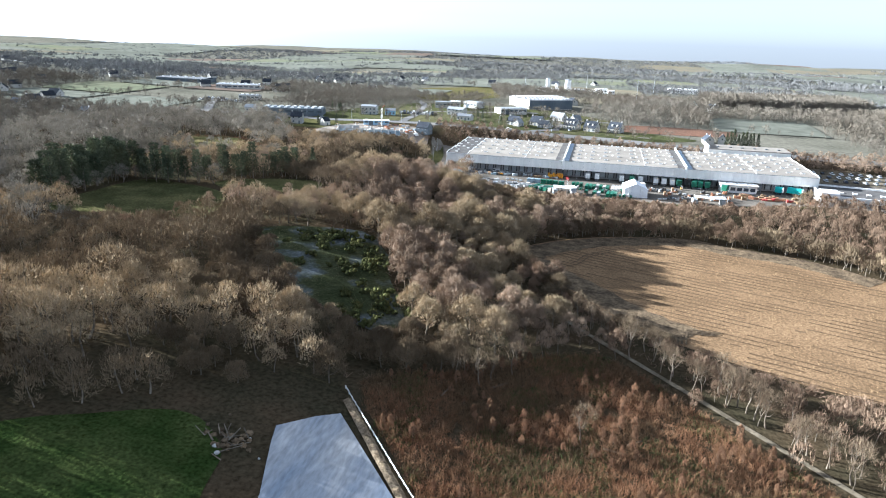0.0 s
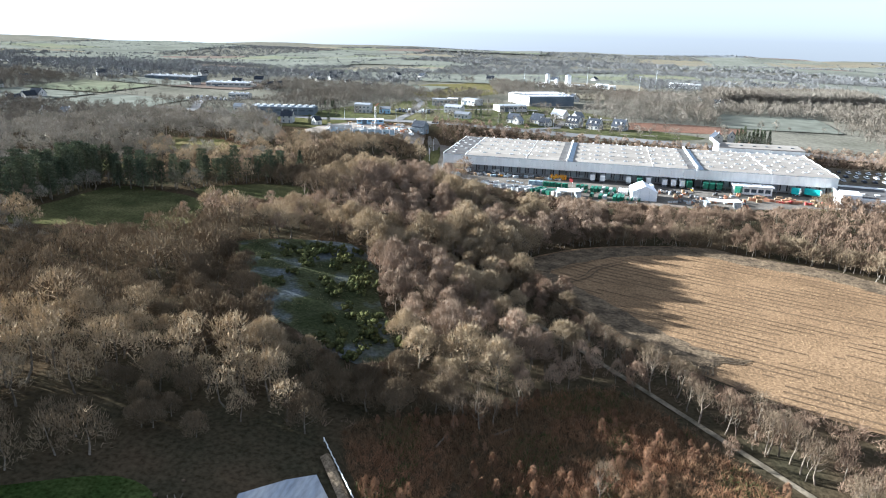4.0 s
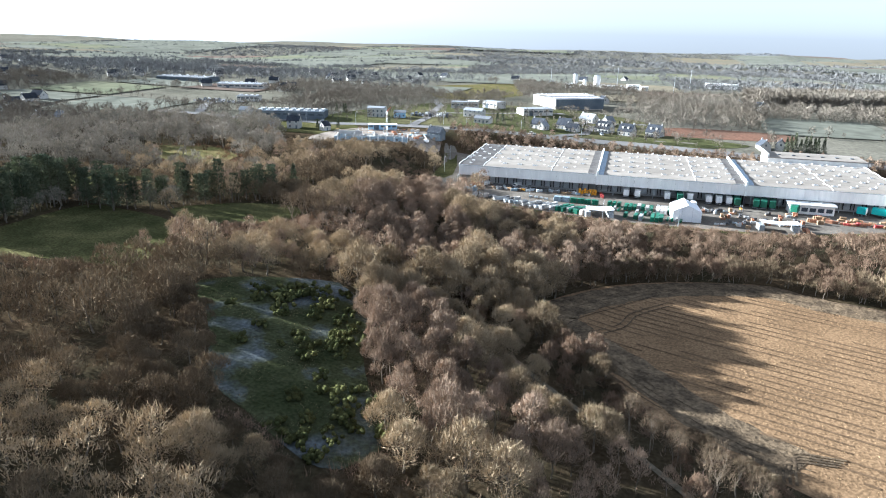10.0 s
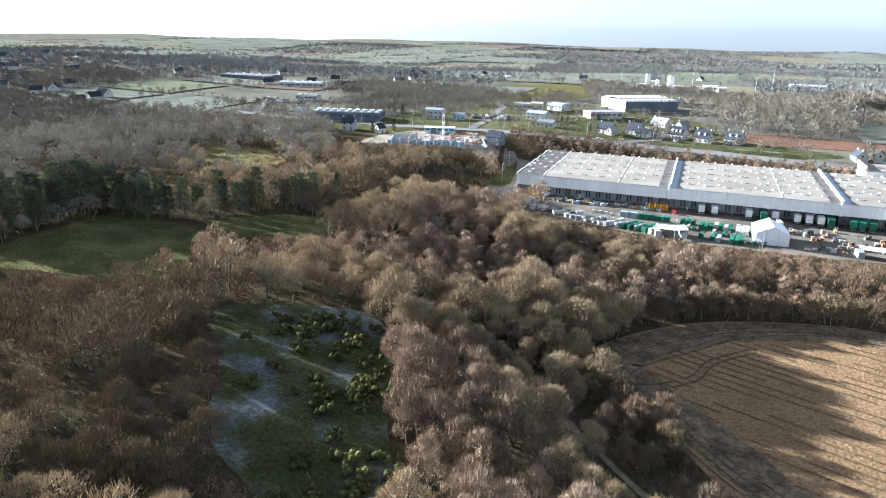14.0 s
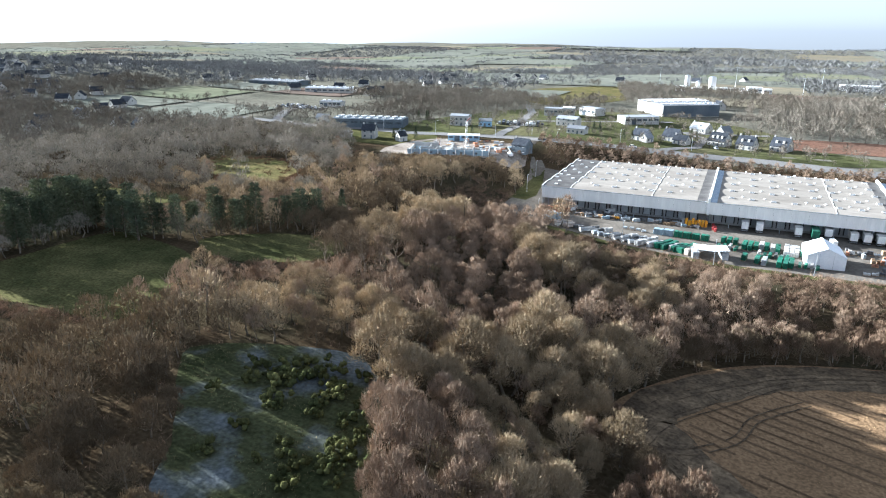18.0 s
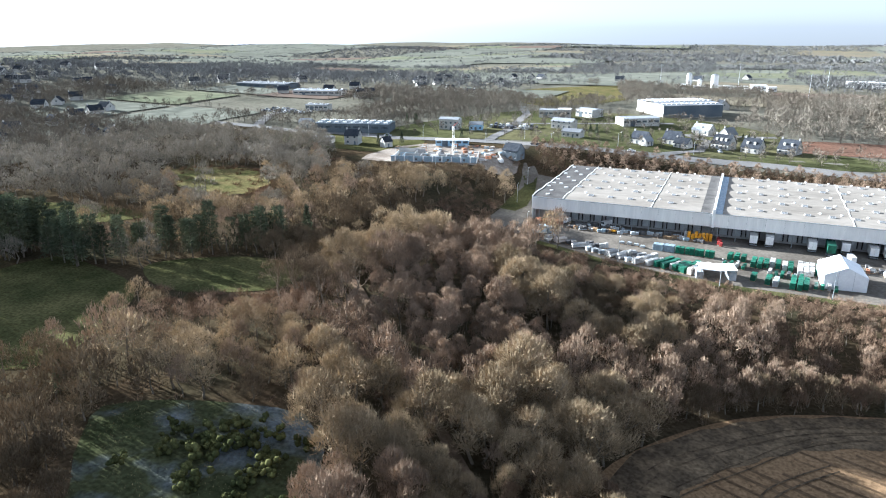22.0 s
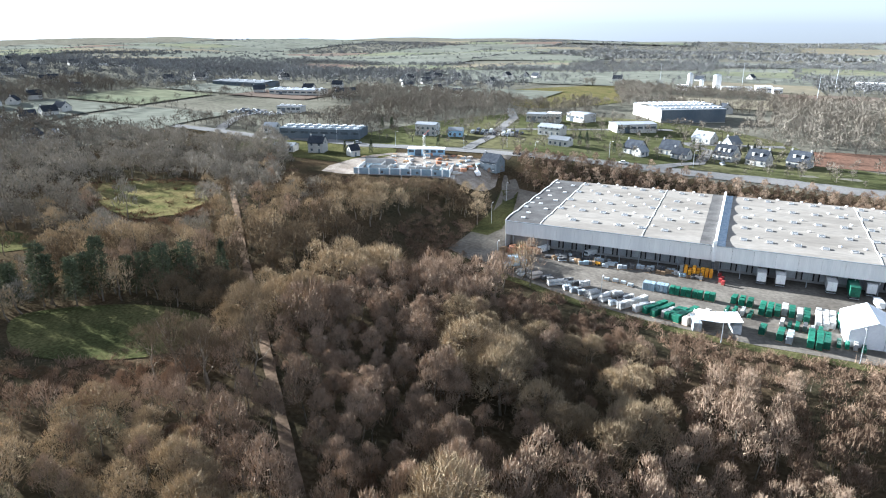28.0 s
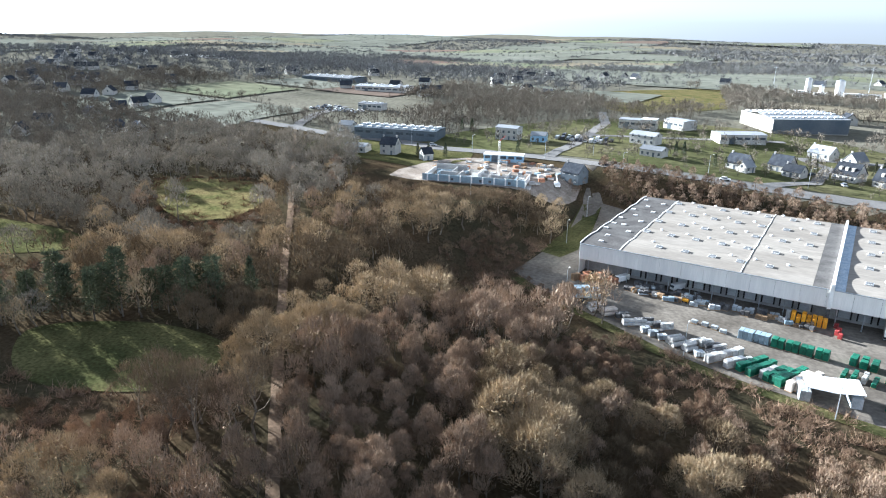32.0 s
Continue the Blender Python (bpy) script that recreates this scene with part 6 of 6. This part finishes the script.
# building site: block wall with buttresses, slab, materials, crane mast
site = thing("unfinished_building", -84, 41, 9.6, 16, "unfinished concrete block building with open walls", "building")
part("slab", block(-2, 44, 0, 24, -1.5, 0.1), M["concrete"], site)
part("front_wall", block(0, 42, 0.0, 0.3, 0.1, 3.2), M["blue_grey"], site)
for i in range(9):
    part("buttress", block(2 + i * 4.6, 2.5 + i * 4.6, -0.4, 0.0, -1.2, 3.3), M["white_paint"], site)
for i, (a, b, c, d_) in enumerate(((0, 0.3, 0.3, 20), (10, 10.25, 6, 18), (22, 22.25, 4, 16), (33, 33.25, 3, 20), (41.7, 42, 0.3, 14), (0.3, 14, 19.7, 20), (18, 30, 11, 11.25), (4, 16, 8, 8.25))):
    part("inner_wall", block(a, b, c, d_, 0.1, 2.4 + 0.6 * (i % 3)), M["concrete" if i % 2 else "white_panel"], site)
sheet("site_ground", rounded([(-100, 40), (-60, 46), (-38, 52), (-30, 66), (-36, 88), (-70, 94), (-98, 82)], 3), M["site_soil"], "bare pale hardcore of the building site", 0.16, 4.0)
for k, (a, b, c, d_, h_) in enumerate(((6, 6.25, 1, 8, 3.6), (14, 14.25, 3, 12, 3.0), (27, 27.25, 1, 9, 3.4), (37, 37.25, 1, 12, 2.2), (6, 13, 5, 5.25, 3.6), (23, 33, 7, 7.25, 2.8), (2, 9, 14, 14.25, 2.4), (16, 24, 16, 16.25, 2.6), (30, 40, 15, 15.25, 1.8))):
    part("inner_wall", block(a, b, c, d_, 0.1, h_), M["concrete" if k % 3 else "blue_grey"], site)
for k in range(10):
    part("window_gap", block(4.2 + k * 3.9, 5.3 + k * 3.9, -0.03, 0.28, 1.1, 2.1), M["dark_goods"], site) if k in (2, 5, 6, 8) else None
for x, y, turn in ((-80, 72, 10), (-66, 78, 25), (-48, 78, -20), (-90, 60, 80)):
    t = thing("scaffold_tower", x, y, None, turn, "bare steel scaffold tower on the building site", "scaffold", "scaffold towers")
    for sx in (-1.2, 1.2):
        for sy in (-0.6, 0.6):
            part("upright", rod((sx, sy, 0), (sx, sy, 4.2), 0.05, 0.05, 5), M["steel"], t)
    for z_ in (2.0, 4.0):
        part("deck", block(-1.25, 1.25, -0.62, 0.62, z_, z_ + 0.08), M["pallet_wood"], t)
rs = random.Random(9)
for i in range(78):
    x, y = -86 + rs.uniform(0, 46), 45 + rs.uniform(0, 40)
    x, y = x - 0.0, y + (x + 86) * 0.3
    mat = rs.choice(("pallet_wood", "white_wrap", "beige_wrap", "brick_goods", "grey_wrap", "blue_grey"))
    word = {"pallet_wood": "timber", "white_wrap": "white", "beige_wrap": "beige", "brick_goods": "terracotta", "grey_wrap": "grey", "blue_grey": "blue-grey"}[mat]
    t = thing("site_material_stack", x, y, 9.8 if y < 68 else height(x, y), rs.uniform(0, 90), f"stack of {word} building material on the site", "material", "site materials")
    part("load", block(-1.2, 1.2, -0.8, 0.8, 0.12, rs.uniform(0.6, 1.6), 0.05), M[mat], t)
    part("pallet", block(-1.2, 1.2, -0.8, 0.8, 0, 0.12), M["pallet_wood"], t)
crane = thing("crane", -57.5, 57, 9.6, 0, "thin red and white crane mast over the building site", "crane")
for i in range(8):
    seg = bmesh.new()
    for sx in (-0.35, 0.35):
        for sy in (-0.35, 0.35):
            tube(seg, (sx, sy, i * 2.1), (sx, sy, i * 2.1 + 2.1), 0.07, 0.07, 4)
    tube(seg, (-0.35, -0.35, i * 2.1), (0.35, -0.35, i * 2.1 + 2.1), 0.045, 0.045, 4)
    tube(seg, (0.35, 0.35, i * 2.1), (-0.35, 0.35, i * 2.1 + 2.1), 0.045, 0.045, 4)
    part("mast_section", seg, M["white_paint" if i % 2 else "cream"], crane)
part("jib", rod((0, 0, 16.8), (1.2, 3.0, 18.6), 0.16, 0.1, 6), M["red_door"], crane)
part("ballast", block(-1.2, 1.2, -1.2, 1.2, 0, 0.9, 0.05), M["concrete"], crane)
lift = thing("telehandler", -38, 72, None, 30, "white telescopic handler with its arm lowered", "vehicle")
part("body", block(-1.1, 1.1, -2.2, 2.2, 0.6, 2.0, 0.15), M["white_paint"], lift)
part("arm", rod((0, -1.5, 2.1), (0.5, 7.5, 3.2), 0.3, 0.22, 6), M["white_paint"], lift)
for sx in (-1, 1):
    for yy in (-1.5, 1.5):
        part("wheel", rod((sx * 1.25, yy, 0.6), (sx * 0.85, yy, 0.6), 0.6, 0.6, 12), M["rubber"], lift)
lamp_post(-54.9, 30, 7.0)
for x, y in ((-58, 104), (-95, 101), (-130, 100), (-20, 100), (12, 116), (50, 118), (-40, 118)):
    lamp_post(x, y, 8.0)

# roads and lawns behind the works
ROADS = [([(-260, 108), (-215, 104), (-179, 99), (-144, 102), (-112, 99), (-92, 102), (-58, 105), (-26, 105), (20, 108), (80, 112), (150, 104), (230, 100), (420, 92)], 7.0), ([(-58, 106), (-59, 143), (-64, 174), (-70, 220), (-90, 270)], 6.0), ([(35, 112), (52, 128), (54, 165), (40, 178), (90, 190)], 5.0), ([(-215, 104), (-240, 150), (-250, 190)], 7.0), ([(-64, 174), (-20, 190), (30, 215)], 5.0)]
LAWN = rounded([(-120, 92), (-60, 112), (0, 112), (60, 116), (120, 112), (150, 125), (110, 155), (90, 200), (40, 240), (-20, 250), (-80, 240), (-125, 150)], 4)
sheet("lawns", LAWN, M["farm_grass"], "green lawns and verges round the houses", 0.12, 8.0, category="grass")
sheet("west_lawn", rounded([(-172, 64), (-130, 62), (-96, 64), (-92, 97), (-140, 98), (-180, 96)], 3), M["grass"], "bright lawn round the white houses", 0.12, 6.0, category="grass")
for line, w_ in ROADS:
    strip("road", line, w_, M["road"], "grey asphalt road past the works", 0.3, 4.0)
sheet("ploughed_field", rounded([(92, 152), (128, 146), (175, 152), (180, 180), (130, 186), (98, 180)], 3), M["plough"], "reddish-brown ploughed field behind the houses", 0.25, 8.0, category="field")
sheet("tan_pasture", rounded([(-140, 420), (-120, 350), (-78, 278), (-24, 350), (-45, 440), (-60, 520)], 3), M["rough_grass"], "wide tan pasture beyond the halls", 0.3, 14.0, category="field")
sheet("car_park", [(203, 40), (262, 40), (262, 66), (240, 84), (212, 84)], M["gravel"], "pale gravel car park east of the warehouse", 0.2, 6.0, category="car park")
for i in range(26):
    x, y = 212 + (i % 9) * 5.2, 46 + (i // 9) * 13
    car(x, y, rs.uniform(-4, 4), rs.choice(("car_dark", "car_light", "white_paint")), "parked car on the gravel car park", 0.22)
for i in range(22):
    x, y = -72 + (i % 11) * 2.6 + rs.uniform(-0.3, 0.3), 152 + (i // 11) * 9
    car(x, y, 10, rs.choice(("white_paint", "car_light", "car_dark")), "parked car beside the works", height(x, y) + 0.14, rs.random() < 0.4)
for i in range(24):
    x, y = -262 + (i % 10) * 4.4 + rs.uniform(-1, 1), 168 + (i // 10) * 8
    car(x, y, 15, rs.choice(("white_paint", "car_light", "car_dark")), "parked car at the distant retail park", height(x, y) + 0.05)
for x, y, turn in ((20, 109.5, -86), (-118, 101, -80), (-30, 104, 92), (62, 130, 20), (49, 142, 70)):
    car(x, y, turn, rs.choice(("white_paint", "car_light", "car_dark")), "car on the road near the houses", height(x, y) + 0.32)

# ---- far country ----
EYE0 = (70.0, -280.0)


def in_view(x, y):
    a = math.degrees(math.atan2(-(x - EYE0[0]), y - EYE0[1]))
    return -32 < a < 76


BUILT = (LAWN, SITE, YARD, [(-300, 140), (-190, 130), (-180, 240), (-300, 260)], [(-10, 480), (110, 480), (110, 545), (-10, 545)], [(-30, 235), (75, 235), (75, 320), (-30, 320)], [(-175, 60), (-95, 60), (-95, 130), (-190, 130)],
         [(-140, 420), (-120, 350), (-78, 278), (-24, 350), (-45, 440), (-60, 520)], [(92, 148), (180, 148), (180, 186), (98, 182)], [(196, -30), (290, -30), (290, 96), (196, 96)], BROWN_MEADOW)


def blob(seed, n, h, r, length, width, trunk=True):
    """One far tree: a few broad strokes over a short stem."""
    g = np.random.default_rng(seed)
    d = unit(g.normal(size=(n, 3)) + np.array([0, 0, 0.45]))
    lump = 1 + 0.3 * np.sin(d[:, 0] * 5 + seed) * np.sin(d[:, 1] * 4 + 2 * seed)
    base = d * np.array([r, r, h * 0.42]) * (lump * g.uniform(0.35, 0.95, n))[:, None] + np.array([0, 0, h * 0.5])
    v, f = slivers(base, unit(d * 0.5 + np.array([0, 0, 0.6]) + g.normal(size=(n, 3)) * 0.5), length * g.uniform(0.6, 1.3, n), width * g.uniform(0.6, 1.3, n), g)
    if trunk:
        tv = np.array([(-0.25, 0, -0.3), (0.25, 0.1, -0.3), (0, 0, h * 0.7), (0, -0.25, -0.3), (0.05, 0.25, -0.3), (0, 0, h * 0.7)])
        f = np.concatenate([f, np.array([[0, 1, 2], [3, 4, 5]]) + len(v)])
        v = np.concatenate([v, tv])
    return v, f


FARKIND = [[blob(s, 100, 9.5, 3.9, 1.5, 0.38) for s in range(5)], [blob(s + 20, 36, 10, 5.0, 2.5, 1.0) for s in range(5)], [blob(s + 40, 17, 9, 11.0, 6.0, 2.8, False) for s in range(5)]]
far_trees = [[], [], []]
parcels = {"farm_grass": [], "rough_grass": [], "plough": [], "field_tan": []}
gf = np.random.default_rng(77)


def add_tree(ring, x, y, s):
    if in_view(x, y) and not any(inside(b, x, y) for b in BUILT):
        if not (x > -245 and y < 104 and x < 330) and not any(min((abs(y - np.interp(x, [p[0] for p in ROADS[0][0]], [p[1] for p in ROADS[0][0]]))), 99) < 5 for _ in (0,)):
            far_trees[ring].append((x, y, s))


for ring, (r0, r1, cell_, gap, hedge) in enumerate(((230, 760, 85, 6.6, 6.5), (760, 1700, 130, 13.0, 9.5), (1700, 4500, 300, 36.0, 19.0))):
    for i in range(int(-4600 / cell_), int(1900 / cell_)):
        for j in range(int(-400 / cell_), int(4400 / cell_)):
            x0, y0 = i * cell_ + gf.uniform(-0.08, 0.08) * cell_, j * cell_ + gf.uniform(-0.08, 0.08) * cell_
            cx, cy = x0 + cell_ / 2, y0 + cell_ / 2
            r = math.hypot(cx - EYE0[0], cy - EYE0[1])
            if not r0 <= r < r1 or not in_view(cx, cy):
                continue
            n = noise.noise(Vector((cx / (cell_ * 2.2), cy / (cell_ * 2.2), 0.5 + ring)))
            wooded = n > (0.02, 0.02, -0.06)[ring]
            if cx > 100 and cy > 170 and ring == 0:
                wooded = gf.uniform() < 0.75
            if wooded:
                for x in np.arange(x0, x0 + cell_, gap):
                    for y in np.arange(y0, y0 + cell_, gap):
                        add_tree(ring, x + gf.uniform(-0.5, 0.5) * gap, y + gf.uniform(-0.5, 0.5) * gap, gf.uniform(0.6, 1.15))
            else:
                kind_ = gf.choice(("farm_grass", "rough_grass", "plough", "field_tan"), p=(0.55, 0.2, 0.08, 0.17))
                over = cell_ * 0.1 if ring else -2
                parcels[kind_].append((x0 - over, y0 - over, x0 + cell_ + over, y0 + cell_ + over))
                for k in np.arange(0, cell_, hedge):
                    for x, y in ((x0 + k, y0), (x0, y0 + k)):
                        if gf.uniform() < 0.75:
                            add_tree(ring, x + gf.uniform(-2, 2), y + gf.uniform(-2, 2), gf.uniform(0.35, 0.95))
# poplar plantation
for x in np.arange(185, 345, 5.0):
    for y in np.arange(330, 420, 5.0):
        far_trees[0].append((x + gf.uniform(-0.6, 0.6), y + gf.uniform(-0.6, 0.6) + 0.3 * (x - 185), 1.35))
# gardens and roadside
for x, y in scatter(gf, -120, 150, 108, 245, 7.5, lambda x, y: inside(LAWN, x, y)):
    if gf.uniform() < 0.6 and abs(y - 106) > 6 and min(math.hypot(x - hx, y - hy) for hx, hy in ((21, 135), (37, 145), (43, 136), (50, 187), (63, 146), (64, 177), (77, 141), (95, 144), (-17, 136), (-30, 167), (9, 201), (-94, 138), (-78, 141), (-52, 213), (-41, 212), (-27, 225), (60, 165), (14, 205), (2, 197))) > 7:
        far_trees[0].append((x, y, gf.uniform(0.3, 0.85)))
for ring, places in enumerate(far_trees):
    vs, fs, k = [], [], 0
    for i, (x, y, s) in enumerate(places):
        v, f = FARKIND[ring][i % 5]
        a = (i * 2.399) % 6.283
        c, n = math.cos(a), math.sin(a)
        tall = 1.25 if (185 < x < 350 and 325 < y < 480 and s == 1.35) else 1.0
        vs.append(v @ np.array([[c, n, 0], [-n, c, 0], [0, 0, tall]]) * s + np.array([x, y, height(x, y)]))
        fs.append(f + k)
        k += len(v)
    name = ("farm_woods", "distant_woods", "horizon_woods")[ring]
    # the two outer rings get the twig colour with haze in it
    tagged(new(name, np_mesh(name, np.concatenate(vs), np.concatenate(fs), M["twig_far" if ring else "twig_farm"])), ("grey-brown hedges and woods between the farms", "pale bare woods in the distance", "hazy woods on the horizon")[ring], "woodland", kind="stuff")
# distant parcels take the field colours with haze painted in
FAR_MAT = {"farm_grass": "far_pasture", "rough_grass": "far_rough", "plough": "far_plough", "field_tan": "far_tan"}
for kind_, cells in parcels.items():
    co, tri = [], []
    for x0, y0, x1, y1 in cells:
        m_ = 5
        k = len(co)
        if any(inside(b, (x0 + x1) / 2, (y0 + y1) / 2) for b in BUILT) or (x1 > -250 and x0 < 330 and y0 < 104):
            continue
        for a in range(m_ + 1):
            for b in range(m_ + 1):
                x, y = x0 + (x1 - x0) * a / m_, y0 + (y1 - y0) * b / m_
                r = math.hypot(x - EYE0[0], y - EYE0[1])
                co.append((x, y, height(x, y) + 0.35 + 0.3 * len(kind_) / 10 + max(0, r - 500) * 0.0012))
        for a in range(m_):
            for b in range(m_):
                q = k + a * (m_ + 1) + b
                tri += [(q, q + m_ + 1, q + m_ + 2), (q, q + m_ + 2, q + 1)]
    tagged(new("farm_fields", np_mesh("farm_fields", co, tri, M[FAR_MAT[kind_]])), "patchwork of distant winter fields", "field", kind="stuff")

# villages: small houses far off
far_house = house("distant_house", -425, 109, 30, 10, 8, 3.4, 3.4, "render_white", "slate", "distant white house with a slate roof", 0, 1, 1, "distant houses")
spots = []
for cx, cy, n, s in ((-480, 160, 16, 60), (-640, 240, 22, 80), (-360, 100, 4, 25), (-330, 20, 5, 30), (-240, 330, 10, 60), (-300, 520, 14, 90), (-560, 420, 12, 90), (150, 330, 4, 50), (300, 700, 4, 120), (-60, 640, 4, 110), (-900, 700, 6, 160), (-1200, 600, 5, 180), (400, 300, 6, 70)):
    for k in range(n):
        spots.append((cx + rs.gauss(0, s), cy + rs.gauss(0, s * 0.7)))
for x, y in spots:
    if any(inside(b, x, y) for b in BUILT):
        continue
    copy_thing(far_house, pose(x, y, height(x, y), 0, 0, rs.uniform(0, 180)))
for x, y, h in ((120, 430, 22), (60, 600, 24), (150, 620, 24), (-20, 560, 22)):
    t = thing("pylon_mast", x, y, None, 0, "thin grey mast in the distant fields", "mast", "masts")
    part("pole", rod((0, 0, 0), (0, 0, h), 0.3, 0.1, 6), M["steel"], t)
    part("crossarm", rod((-2, 0, h - 1), (2, 0, h - 1), 0.1, 0.1, 4), M["steel"], t)
